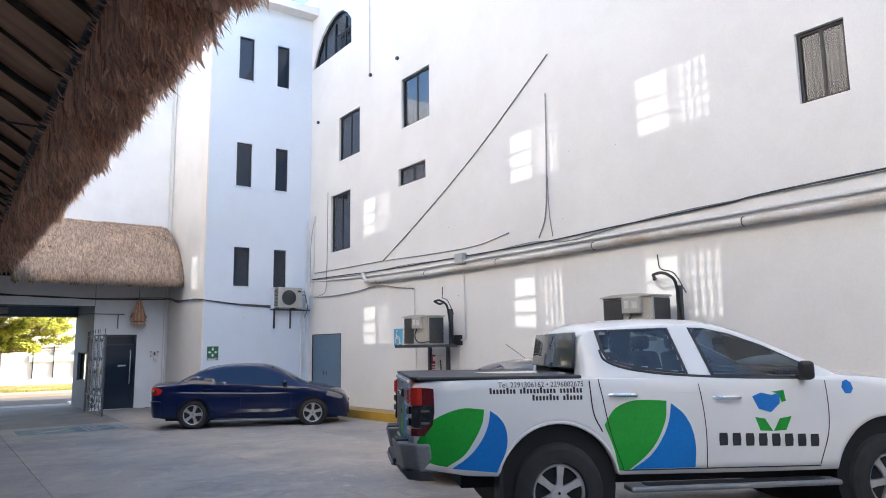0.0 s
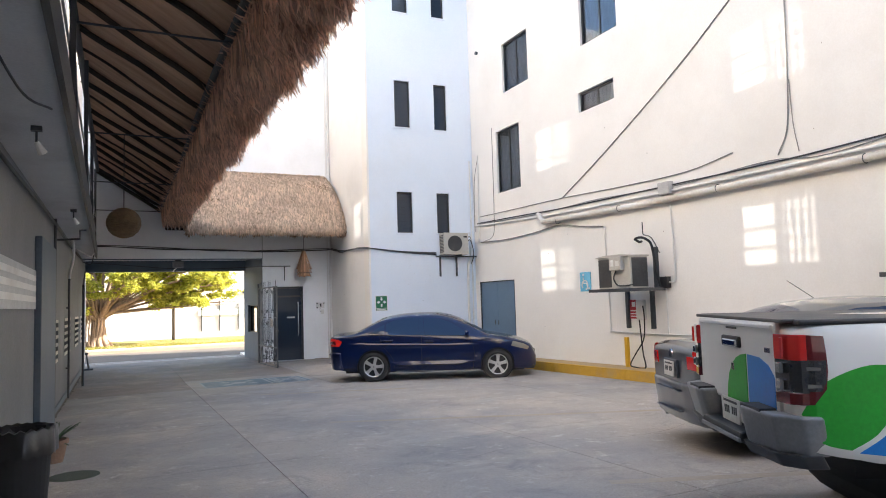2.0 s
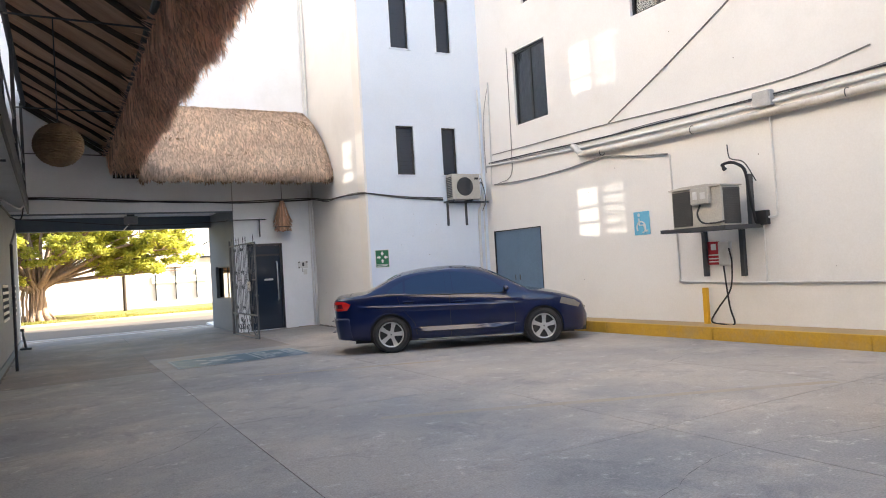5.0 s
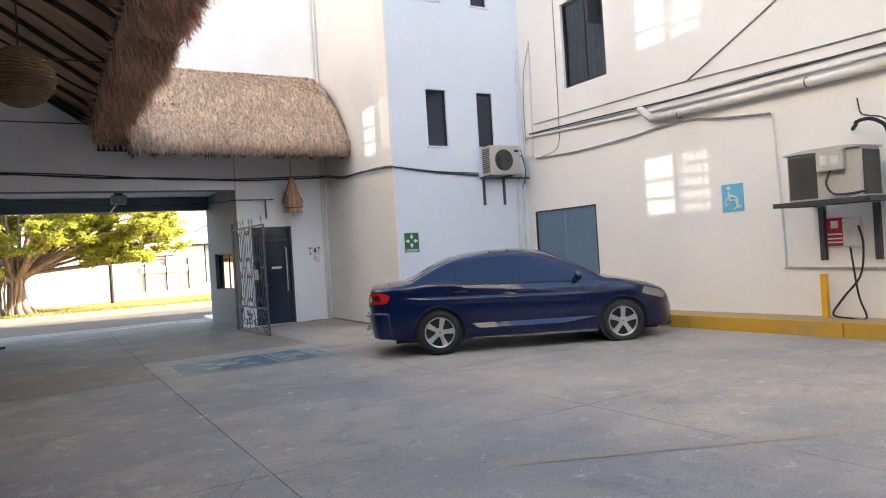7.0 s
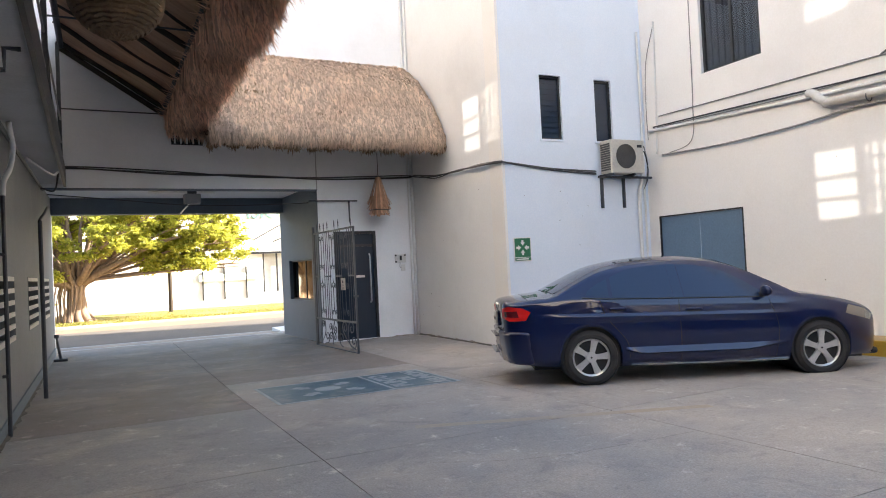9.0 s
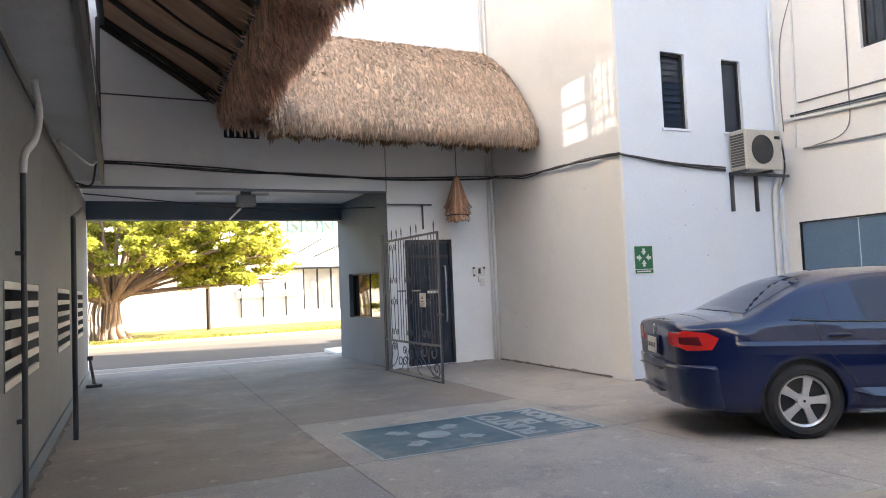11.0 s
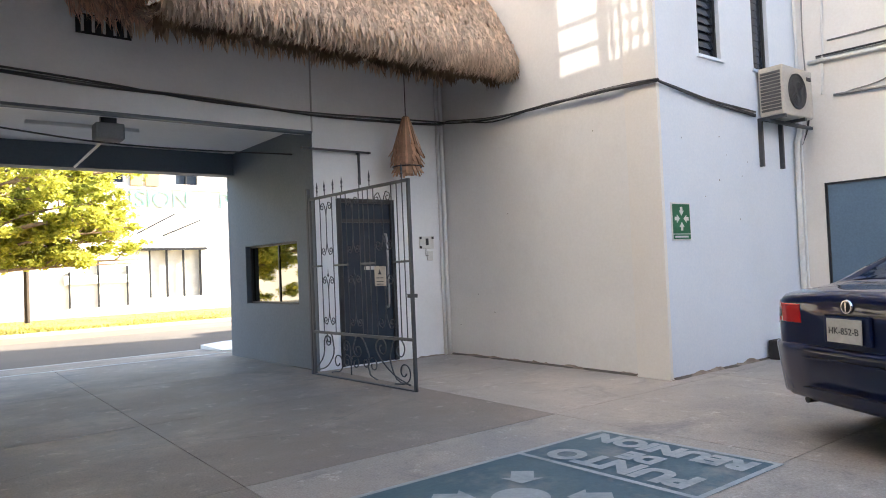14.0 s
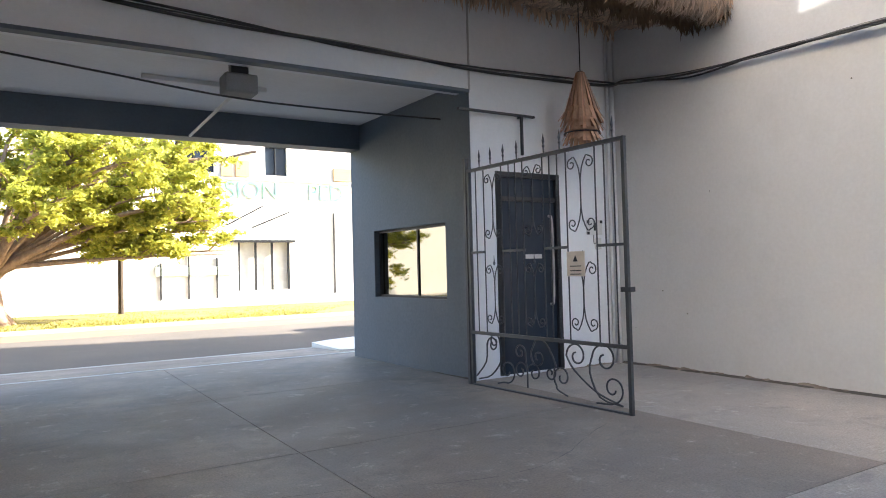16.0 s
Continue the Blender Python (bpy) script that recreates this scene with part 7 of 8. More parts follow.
part("emblem", box(9.597, 9.602, 13.93, 14.03, 1.48, 1.58, bevel=0.002), PVC, rs)
for z in (1.40, 1.34, 1.29):
    part("text_bar", box(9.597, 9.602, 13.88, 14.08, z - 0.01, z + 0.01), PVC, rs)

# accessible parking sign
ds = thing("accessible_parking_sign", "light blue accessible parking sign with white figure symbol", "sign")
SKYB = stuff_mat("sign_blue", (0.12, 0.42, 0.62), (0.16, 0.48, 0.66), 2, 30, 0.5, 0)
part("board", box(9.606, WALL_X, 15.35, 15.73, 1.83, 2.26), SKYB, ds)
part("symbol", tube([(9.602, 15.55 + 0.105 * math.cos(a), 1.97 + 0.105 * math.sin(a)) for a in np.linspace(-0.6, 4.4, 24)], 0.016, 4), PVC, ds)
part("symbol", tube([(9.602, 15.60, 2.14), (9.602, 15.585, 2.01), (9.602, 15.48, 2.01), (9.602, 15.435, 1.89), (9.602, 15.39, 1.905)], 0.019, 4), PVC, ds)
part("symbol", cyl((9.606, 15.60, 2.20), (9.598, 15.60, 2.20), 0.032, n=12), PVC, ds)

# green meeting point sign
ms = thing("meeting_point_sign", "green and white meeting point sign on the tower", "sign")
GRN = stuff_mat("sign_green", (0.02, 0.16, 0.07), None, 3, 30, 0.5, 0)
part("board", box(6.49, 6.84, TOWER_Y - 0.012, TOWER_Y, 1.495, 1.91), PVC, ms)
part("panel", box(6.505, 6.825, TOWER_Y - 0.016, TOWER_Y - 0.012, 1.57, 1.895), GRN, ms)
part("caption", box(6.505, 6.825, TOWER_Y - 0.016, TOWER_Y - 0.012, 1.51, 1.56), GRN, ms)
part("text_bar", box(6.53, 6.78, TOWER_Y - 0.019, TOWER_Y - 0.016, 1.525, 1.545), PVC, ms)
for a in range(4):
    own = prism([(-0.02, 0.13), (0.02, 0.13), (0.02, 0.09), (0.045, 0.09), (0.0, 0.035), (-0.045, 0.09), (-0.02, 0.09)], 0.003, None, Matrix.Rotation(a * math.pi / 2, 4, "Y"))
    part("arrow", own, PVC, ms).matrix_basis = pose(6.665, TOWER_Y - 0.0195, 1.733)
cb = thing("floor_box", "small black box at the foot of the tower", "box")
part("case", box(8.35, 8.62, 20.5, 20.72, 0.0, 0.24, bevel=0.02), BLACK, cb)

# ---- cable bundle round the back of the court ----
for k in range(4):
    o = 0.018 * k
    rngc = random.Random(30 + k)
    j = lambda: rngc.uniform(-0.035, 0.035)
    pts = [(-0.75, 24.59, 3.50 + j()), (-0.3, 24.59, 3.57 + j()), (1.4, 24.59, 3.50 + j()), (2.8, 24.59, 3.45 + j()), (4.2, 24.58, 3.43 + j()), (5.2, 24.58, 3.45 + j()), (6.2, 24.55, 3.48 + j()), (6.35 - o * 0.4, 24.3, 3.47 + j()), (6.35 - o * 0.4, 23.4, 3.32 + j()), (6.345 - o * 0.4, 22.4, 3.30 + j()), (6.33 - o * 0.4, 21.6, 3.26 + j()), (6.31, 20.78, 3.22 + j() * 0.4), (6.42, 20.72, 3.21 + j() * 0.4), (7.3, 20.72, 3.13 + j()), (8.35, 20.72, 3.06 + j())]
    run("cable", pts, (0.014, 0.011, 0.009, 0.012)[k], (CABLE, CABLE, GREYCABLE, CABLE)[k], "dark sagging cable round the back walls", "cable", 6)
for x, r, m in ((6.345, 0.035, OFFWHITE), (6.26, 0.02, OFFWHITE)):
    run("conduit_pipe", [(x, 24.58, 0.0), (x, 24.58, 4.0), (x, 24.58, 9.0), (x, 24.58, 12.2)], r, m, "painted pipe in the back corner", "pipe", 4, 8)
ic = thing("intercom", "small white intercom panel beside the glass door", "intercom")
part("panel", box(5.88, 6.14, BACK_Y - 0.02, BACK_Y, 1.60, 1.78, bevel=0.006), PVC, ic)
for x, z in ((5.90, 1.62), (6.12, 1.76), (5.90, 1.76)):
    part("corner_bolt", box(x - 0.02, x + 0.02, BACK_Y - 0.026, BACK_Y - 0.019, z - 0.018, z + 0.018, bevel=0.004), TRIM, ic)
part("keypad", box(5.99, 6.04, BACK_Y - 0.03, BACK_Y - 0.02, 1.65, 1.75, bevel=0.004), TRIM, ic)
part("card_reader", box(6.02, 6.12, BACK_Y - 0.018, BACK_Y, 1.42, 1.56, bevel=0.006), PVC, ic)
part("lead", tube(bow([(6.0, BACK_Y - 0.01, 1.62), (5.99, BACK_Y - 0.02, 1.5), (6.03, BACK_Y - 0.02, 1.5)], 4), 0.006, 5), GREYCABLE, ic)
vb = thing("vent_block", "dark perforated vent block in the back wall", "vent", kind="structure")
part("block", box(1.40, 1.97, BACK_Y - 0.02, BACK_Y, 4.04, 4.26), BLACK, vb)
for i in range(5):
    x = 1.45 + i * 0.11
    part("slat", box(x, x + 0.03, BACK_Y - 0.03, BACK_Y - 0.02, 4.06, 4.24), OFFWHITE, vb)

# ---- tiered raffia lamp ----
rl = thing("pendant_lamp", "tiered raffia pendant lamp hanging by the door", "pendant lamp", pose(5.37, 24.10, 0.07))
rngr = random.Random(7)
for z0, z1, r0, r1 in ((3.33, 2.86, 0.05, 0.195), (2.93, 2.775, 0.165, 0.245), (2.82, 2.665, 0.155, 0.235), (2.70, 2.55, 0.14, 0.215)):
    bm = bmesh.new()
    n = 40
    for i in range(n):
        a, da = 2 * math.pi * i / n, math.pi / n * 1.3
        e = z1 + rngr.uniform(-0.03, 0.025)
        q = r1 + (0.014 if i % 2 else -0.012) + rngr.uniform(-0.01, 0.01)
        vs = [bm.verts.new((r * math.cos(b), r * math.sin(b), z)) for r, b, z in ((r0, a - da, z0), (r0, a + da, z0), (q, a + da * 0.8, e), (q, a - da * 0.8, e))]
        bm.faces.new(vs)
    tagged(part("raffia_tier", bm, RAFFIA, rl), kind="stuff")
bm = tube([(0.2 * math.cos(t), 0.2 * math.sin(t), 2.64) for t in np.linspace(0, 2 * math.pi, 25)[:-1]], 0.008, 5, closed=True)
part("wire_ring", bm, STEEL, rl)
part("cap", cyl((0, 0, 3.31), (0, 0, 3.345), 0.055, 0.03, 16), DARKWOOD, rl)
part("cord", tube([(0, 0, 3.33), (0, 0, 4.24)], 0.007, 5), CABLE, rl)
part("hanger_arm", tube([(0, -0.02, 4.235), (0, BACK_Y - 24.10 + 0.03, 4.235)], 0.01, 6), STEEL, rl)

# ---- wrought iron gate, swung open into the court ----
gate = thing("metal_gate", "grey wrought iron gate with scrolls, standing open", "gate", pose(4.05, 24.46, 0, 0, 0, -86.8) @ Matrix.Diagonal((1.01, 1, 1, 1)))
GL = 2.07
zb, zl, zm, zt = 0.0, 0.55, 1.39, 2.26


def flat(pts, r, n=6):
    return tube([(x, 0, z) for x, z in pts], r, n)


for a, b in (((0, zb), (0, zt)), ((GL, zb), (GL, zt)), ((0, zb), (GL, zb)), ((0, zl), (GL, zl)), ((0, zt), (GL, zt))):
    part("gate_frame", box(min(a[0], b[0]) - 0.016, max(a[0], b[0]) + 0.016, -0.016, 0.016, min(a[1], b[1]) - 0.016, max(a[1], b[1]) + 0.016), GATE, gate)
for x in (0.12, 0.25, 0.53, 0.645, 0.74, 0.845, 1.12, 1.21, 1.31, 1.42, 1.76, 1.86, 1.96):
    part("bar", tube([(x, 0, zl), (x, 0, zt)], 0.007, 6), GATE, gate)
for x in (0.19, 0.37, 0.57, 0.77, 1.145, 1.35, 1.96):
    part("spear", lathe([(0.006, 0.0), (0.007, 0.06), (0.014, 0.075), (0.007, 0.09), (0.013, 0.12), (0.0015, 0.19)], 8), GATE, gate).matrix_basis = pose(x, 0, zt + 0.01, 90)
for a, b in ((0.02, 0.25), (0.53, 0.86), (1.12, 1.42), (1.76, 2.05)):
    part("cross_bar", box(a, b, -0.009, 0.009, zm - 0.012, zm + 0.012), GATE, gate)


def scroll(cx, cz, r, turns, start, way=1, keep=0.25):
    """A spiral closing in on its middle."""
    n = int(22 * turns)
    return [(cx + r * (1 - (1 - keep) * i / n) * math.cos(start + way * 2 * math.pi * turns * i / n), cz + r * (1 - (1 - keep) * i / n) * math.sin(start + way * 2 * math.pi * turns * i / n)) for i in range(n + 1)]


def hook(x, z, w, side, up):
    """Half of a scrolled end: from the shaft, over an arch, into a small curl."""
    r = w * 0.34
    arch = [(x, z - up * w * 1.5), (x + side * w * 0.12, z - up * w * 0.7), (x + side * w * 0.45, z - up * w * 0.06)]
    curl = scroll(x + side * (w - r), z - up * (w * 0.12 + r), r, 1.15, up * math.pi / 2, -side * up)
    part("scroll", tube(bow([(p[0], 0, p[1]) for p in arch + curl], 2), 0.006, 5), GATE, gate)


for x, w in ((0.39, 0.13), (0.98, 0.125), (1.59, 0.155)):
    for low, high in ((zl + 0.10, zm - 0.13), (zm + 0.13, zt - 0.07)):
        part("shaft", tube([(x, 0, low + w * 1.4), (x, 0, high - w * 1.4)], 0.007, 6), GATE, gate)
        for side in (-1, 1):
            hook(x, high, w, side, 1)
            hook(x, low, w, side, -1)
    part("finial", lathe([(0.005, 0.0), (0.013, 0.02), (0.006, 0.04), (0.001, 0.11)], 8), GATE, gate).matrix_basis = pose(x, 0, zm - 0.14, 90)
# foot panel: long sweeps that end in curls
for lead, (cx, cz, r, st, wy) in (
        ([(0.06, 0.10), (0.22, 0.26), (0.24, 0.44)], (0.33, 0.44, 0.085, math.pi, -1)),
        ([(0.10, 0.07), (0.30, 0.13), (0.46, 0.30), (0.44, 0.48)], (0.36, 0.48, 0.08, 0.0, 1)),
        ([(0.40, 0.06), (0.50, 0.08)], (0.55, 0.20, 0.12, -math.pi / 2, 1)),
        ([(0.84, 0.07), (0.84, 0.20)], (0.745, 0.22, 0.095, 0.0, 1)),
        ([(0.84, 0.07), (0.84, 0.20)], (0.935, 0.22, 0.095, math.pi, -1)),
        ([(0.84, 0.20), (0.82, 0.36)], (0.74, 0.40, 0.08, 0.0, 1)),
        ([(0.98, 0.56), (0.90, 0.42)], (0.99, 0.37, 0.09, math.pi, 1)),
        ([(1.02, 0.57), (1.14, 0.47), (1.22, 0.32)], (1.15, 0.24, 0.07, 0.8, -1)),
        ([(1.98, 0.06), (1.70, 0.14), (1.45, 0.30), (1.36, 0.42)], (1.48, 0.43, 0.12, math.pi, -1)),
        ([(1.98, 0.06), (1.74, 0.10), (1.63, 0.30), (1.66, 0.44)], (1.80, 0.43, 0.14, math.pi, -1)),
        ([(1.36, 0.06), (1.24, 0.10)], (1.30, 0.22, 0.11, -math.pi * 0.75, -1)),
        ([(1.70, 0.05), (1.86, 0.06)], (1.88, 0.19, 0.12, -math.pi / 2, 1))):
    part("scroll", tube(bow([(p[0], 0, p[1]) for p in lead + scroll(cx, cz, r, 1.2, st, wy)], 3), 0.0085, 5), GATE, gate)
sgn = part("notice_plate", box(1.42, 1.63, -0.022, -0.012, 1.13, 1.35, bevel=0.003), stuff_mat("aged_cream_card", (0.82, 0.74, 0.64)), gate, "cream notice plate")
part("notice_mark", prism([(-0.028, 0.0), (0.028, 0.0), (0.0, 0.056)], 0.002, None, pose(1.525, -0.025, 1.26)), INK, sgn)
for z in (1.22, 1.18, 1.15):
    part("text_bar", box(1.46, 1.59, -0.0245, -0.0218, z - 0.004, z + 0.004), INK, sgn)
part("latch", box(GL - 0.05, GL + 0.05, -0.03, 0.03, 1.0, 1.04), STEEL, gate)
part("hinge_post", box(-0.06, -0.025, -0.025, 0.025, 0.0, 2.4), GATE, gate)
arm = thing("gate_stop_bracket", "dark steel arm fixed beside the portal", "bracket")
part("bar", box(4.0, 5.05, 24.53, 24.56, 2.94, 2.965), STEEL, arm)
part("drop", box(4.85, 4.875, 24.53, 24.56, 2.5, 2.94), STEEL, arm)
part("stay", box(4.86, 4.88, 24.56, BACK_Y, 2.93, 2.95), STEEL, arm)

# ---- passage fittings ----
mo = thing("door_opener", "grey ceiling door opener with a pale rail", "door opener")
part("motor_case", box(1.63, 1.94, 24.9, 25.15, 2.95, 3.14, bevel=0.02), stuff_mat("grey_metal_case", (0.25, 0.25, 0.25)), mo)
part("hanger", box(1.70, 1.87, 24.98, 25.06, 3.14, 3.31), STEEL, mo)
part("rail", tube([(1.78, 25.1, 3.0), (1.79, 27.24, 2.96)], 0.018, 6), PVC, mo)
bt = thing("ceiling_batten", "slim pale light batten on the passage ceiling", "ceiling light")
part("case", box(1.05, 2.35, 25.93, 26.0, 3.26, 3.31, bevel=0.008), OFFWHITE, bt)
run("cable", [(-0.7, 24.95, 3.12), (0.5, 24.98, 3.02), (1.7, 25.0, 2.92), (2.9, 25.05, 2.92), (4.18, 25.2, 2.98)], 0.01, CABLE, "dark cable slung under the passage ceiling", "cable")

# ---- painted meeting point on the floor ----
mp_ = thing("floor_marking", "worn teal meeting point marking painted on the concrete", "floor marking", kind="structure")
TEAL = stuff_mat("worn_teal_paint", (0.06, 0.125, 0.155), (0.09, 0.15, 0.17), 1.5, 30, 0.5, 0.15, stain=(0.27, 0.26, 0.235), stain_scale=2.4, stain_amount=0.95)
TEALW = stuff_mat("worn_white_floor_paint", (0.43, 0.46, 0.46), (0.33, 0.36, 0.36), 1.5, 30, 0.7, 0.1, stain=(0.2, 0.22, 0.22), stain_scale=2.2, stain_amount=0.75)


def floor_patch(x0, x1, y0, y1, h, mat, name):
    bm = bmesh.new()
    ys = [y0] + ([20.0] if y0 < 20 < y1 else []) + [y1]
    sheet(x0, x1, ys, lambda y: ground_z(y) + h, 1, bm)
    return part(name, bm, mat, mp_)


floor_patch(1.84, 4.15, 18.47, 19.88, 0.004, TEAL, "panel")
for x0, x1, y0, y1 in ((1.84, 4.15, 18.47, 18.51), (1.84, 4.15, 19.84, 19.88), (1.84, 1.88, 18.51, 19.84), (4.11, 4.15, 18.51, 19.84), (3.24, 3.28, 18.51, 19.84)):
    floor_patch(x0, x1, y0, y1, 0.007, TEALW, "border_line")
slope = math.degrees(math.atan(0.014))
for word, x, size in (("PUNTO", 3.56, 0.32), ("DE", 3.77, 0.22), ("REUNION", 4.05, 0.275)):
    ob = new("floor_text", lettering(word, size, TEALW, 0.0, 0.018))
    ob.parent = mp_
    ob.matrix_basis = pose(x, 19.175, ground_z(19.175) + 0.0085) @ Matrix.Rotation(-math.radians(slope), 4, "X") @ Matrix.Rotation(math.pi / 2, 4, "Z")
bm = bmesh.new()
bmesh.ops.create_circle(bm, cap_ends=True, segments=28, radius=0.165)
part("disc", bm, TEALW, mp_).matrix_basis = pose(2.62, 19.175, ground_z(19.175) + 0.008, -slope)
for k in range(4):
    a = math.pi / 4 + k * math.pi / 2
    bm = bmesh.new()
    vs = [bm.verts.new((x, y, 0)) for x, y in ((0.50, -0.07), (0.50, 0.07), (0.36, 0.07), (0.36, 0.13), (0.25, 0.0), (0.36, -0.13), (0.36, -0.07))]
    bm.faces.new(vs[::-1])
    bm.normal_update()
    for f in bm.faces:
        if f.normal.z < 0:
            f.normal_flip()
    part("arrow", bm, TEALW, mp_).matrix_basis = pose(2.62, 19.175, ground_z(19.175) + 0.008, -slope) @ Matrix.Rotation(a, 4, "Z")

# worn yellow bay lines
BAY = stuff_mat("faded_bay_yellow", (0.37, 0.305, 0.22), (0.36, 0.315, 0.255), 1.2, 25, 0.8, 0.15, stain=(0.36, 0.32, 0.275), stain_scale=2.5, stain_amount=0.95)
for x0, y0, x1, y1 in ((2.6, 16.45, 5.15, 15.4), (2.8, 12.35, 6.9, 10.4), (3.88, 7.75, 5.5, 7.05)):
    d = Vector((x1 - x0, y1 - y0, 0)).normalized()
    q = Vector((-d.y, d.x, 0)) * 0.065
    bm = bmesh.new()
    bm.faces.new([bm.verts.new((p.x, p.y, ground_z(p.y) + 0.004)) for p in (Vector((x0, y0, 0)) - q, Vector((x1, y1, 0)) - q, Vector((x1, y1, 0)) + q, Vector((x0, y0, 0)) + q)])
    setting("road_line", bm, BAY, "faded yellow parking bay line", "road marking")

# ---- along the grey wall ----
for y, z1 in ((15.3, 3.2), (18.75, 2.4), (21.25, 2.34)):
    dn = thing("wall_pipe", "dark steel pipe standing along the grey wall", "pipe")
    part("pipe", tube([(LEFT_X + (0.05 if y < 21 else 0.2), y, 0.0), (LEFT_X + (0.05 if y < 21 else 0.2), y, z1)], 0.02 if y < 21 else 0.027, 8), STEEL, dn)
    for z in (0.6, 1.8) if y < 21 else ():
        part("clamp", box(LEFT_X, LEFT_X + (0.05 if y < 21 else 0.2), y - 0.03, y + 0.03, z, z + 0.03), STEEL, dn)
run("conduit_pipe", [(LEFT_X + 0.05, 18.75, 2.4), (LEFT_X + 0.06, 18.78, 2.55), (LEFT_X + 0.08, 19.2, 2.75), (LEFT_X + 0.09, 19.4, 3.0), (LEFT_X + 0.08, 19.175, 3.22)], 0.03, PVC, "white plastic pipe bend on the grey wall", "pipe")
run("cable", [(LEFT_X + 0.2, 21.25, 2.33), (LEFT_X + 0.19, 21.4, 2.37), (LEFT_X + 0.15, 23.0, 2.60), (LEFT_X + 0.10, 24.6, 2.85)], 0.022, STEEL, "dark pipe turning towards the portal", "pipe")
run("cable", [(LEFT_X + 0.05, 4, 3.1), (LEFT_X + 0.06, 9, 3.05), (LEFT_X + 0.05, 14, 3.12), (LEFT_X + 0.06, 18, 3.06), (LEFT_X + 0.05, 21, 3.1), (LEFT_X + 0.06, 24.3, 3.12)], 0.02, CABLE, "dark cable along the top of the grey wall", "cable")
run("cable", [(LEFT_X + 0.06, 21.4, 3.2), (LEFT_X + 0.3, 22.2, 3.1), (LEFT_X + 0.38, 22.5, 3.18)], 0.016, PVC, "short white pipe under the slab", "pipe")
run("cable", [(LEFT_X + 0.38, 22.5, 3.18), (LEFT_X + 0.3, 22.9, 2.95), (LEFT_X + 0.1, 23.2, 3.02)], 0.014, CABLE, "black cable loop under the slab", "cable")
run("cable", [(LEFT_X + 0.3, 7.3, 3.24), (LEFT_X + 0.4, 8.0, 3.12), (LEFT_X + 0.5, 8.7, 3.22)], 0.009, CABLE, "dark cable drooping from the slab", "cable")
for y in (9.4, 14.5):
    cam_lamp = thing("spot_lamp", "small lamp fixed under the walkway slab", "lamp")
    part("foot", box(-0.48, -0.40, y - 0.03, y + 0.03, 3.21, 3.25), STEEL, cam_lamp)
    part("stem", cyl((-0.44, y, 3.22), (-0.44, y, 3.12), 0.01, n=6), STEEL, cam_lamp)
    part("head", cyl((-0.44, y, 3.12), (-0.40, y + 0.05, 3.04), 0.02, 0.04, 10), PVC, cam_lamp)
hk = thing("wall_bracket", "dark bent steel bracket under the slab", "bracket")
part("arm", tube([(LEFT_X, 16.2, 2.95), (LEFT_X + 0.35, 16.2, 2.97), (LEFT_X + 0.35, 16.2, 3.12), (LEFT_X + 0.45, 16.2, 3.12)], 0.018, 6), STEEL, hk)
nb = thing("notice_board", "white perforated notice panel on the grey wall", "notice board")
part("board", box(LEFT_X, LEFT_X + 0.03, 9.6, 12.8, 1.78, 2.25), stuff_mat("pale_panel", (0.52, 0.53, 0.53), None, 4, 40, 0.6, 0.05), nb)
for z in (1.90, 2.03, 2.15):
    part("strip", box(LEFT_X + 0.03, LEFT_X + 0.036, 9.65, 12.75, z - 0.035, z + 0.03), PVC, nb)
pad = thing("grey_cabinet", "tall dark grey metal panel against the wall", "cabinet")
part("panel", box(LEFT_X, LEFT_X + 0.08, 12.95, 15.1, 0.05, 2.7, bevel=0.01), GREY, pad)

# bin and plant
bn = thing("rubbish_bin", "black plastic rubbish bin with a liner over its rim", "bin", pose(-0.53, 9.35, ground_z(9.35)))
own = bmesh.new()
prof_b = [(0.001, 0.0), (0.19, 0.0), (0.235, 0.62), (0.255, 0.64), (0.255, 0.68), (0.225, 0.68), (0.20, 0.1)]
own = lathe(prof_b, 28)
own.transform(Matrix.Rotation(math.pi / 2, 4, "X"))
part("body", own, BLACK, bn)
own = bmesh.new()
rows = [[own.verts.new(((r + 0.012 * math.sin(k * 5 + r * 40)) * math.cos(2 * math.pi * k / 40), (r + 0.012 * math.sin(k * 5 + r * 40)) * math.sin(2 * math.pi * k / 40), z + 0.012 * math.sin(k * 3.1))) for k in range(40)] for r, z in ((0.21, 0.60), (0.235, 0.70), (0.268, 0.69), (0.272, 0.50))]
for a, b in zip(rows, rows[1:]):
    for k in range(40):
        own.faces.new((a[k], a[(k + 1) % 40], b[(k + 1) % 40], b[k]))
part("liner", own, stuff_mat("black_liner_film", (0.012, 0.012, 0.013), None, 5, 40, 0.3, 0.1), bn, smooth=True)
pl = thing("potted_plant", "spiky green plant in a terracotta pot", "potted plant", pose(-0.47, 11.7, ground_z(11.7)))
own = lathe([(0.001, 0.0), (0.10, 0.0), (0.14, 0.20), (0.155, 0.20), (0.155, 0.24), (0.13, 0.24), (0.11, 0.16), (0.001, 0.16)], 24)
own.transform(Matrix.Rotation(math.pi / 2, 4, "X"))
part("pot", own, stuff_mat("terracotta", (0.34, 0.21, 0.14), None, 3, 40, 0.85, 0.2), pl)
GLEAF = stuff_mat("dark_green_blade", (0.045, 0.10, 0.03), (0.03, 0.07, 0.02), 4, 40, 0.5, 0.05)
rngp = random.Random(3)
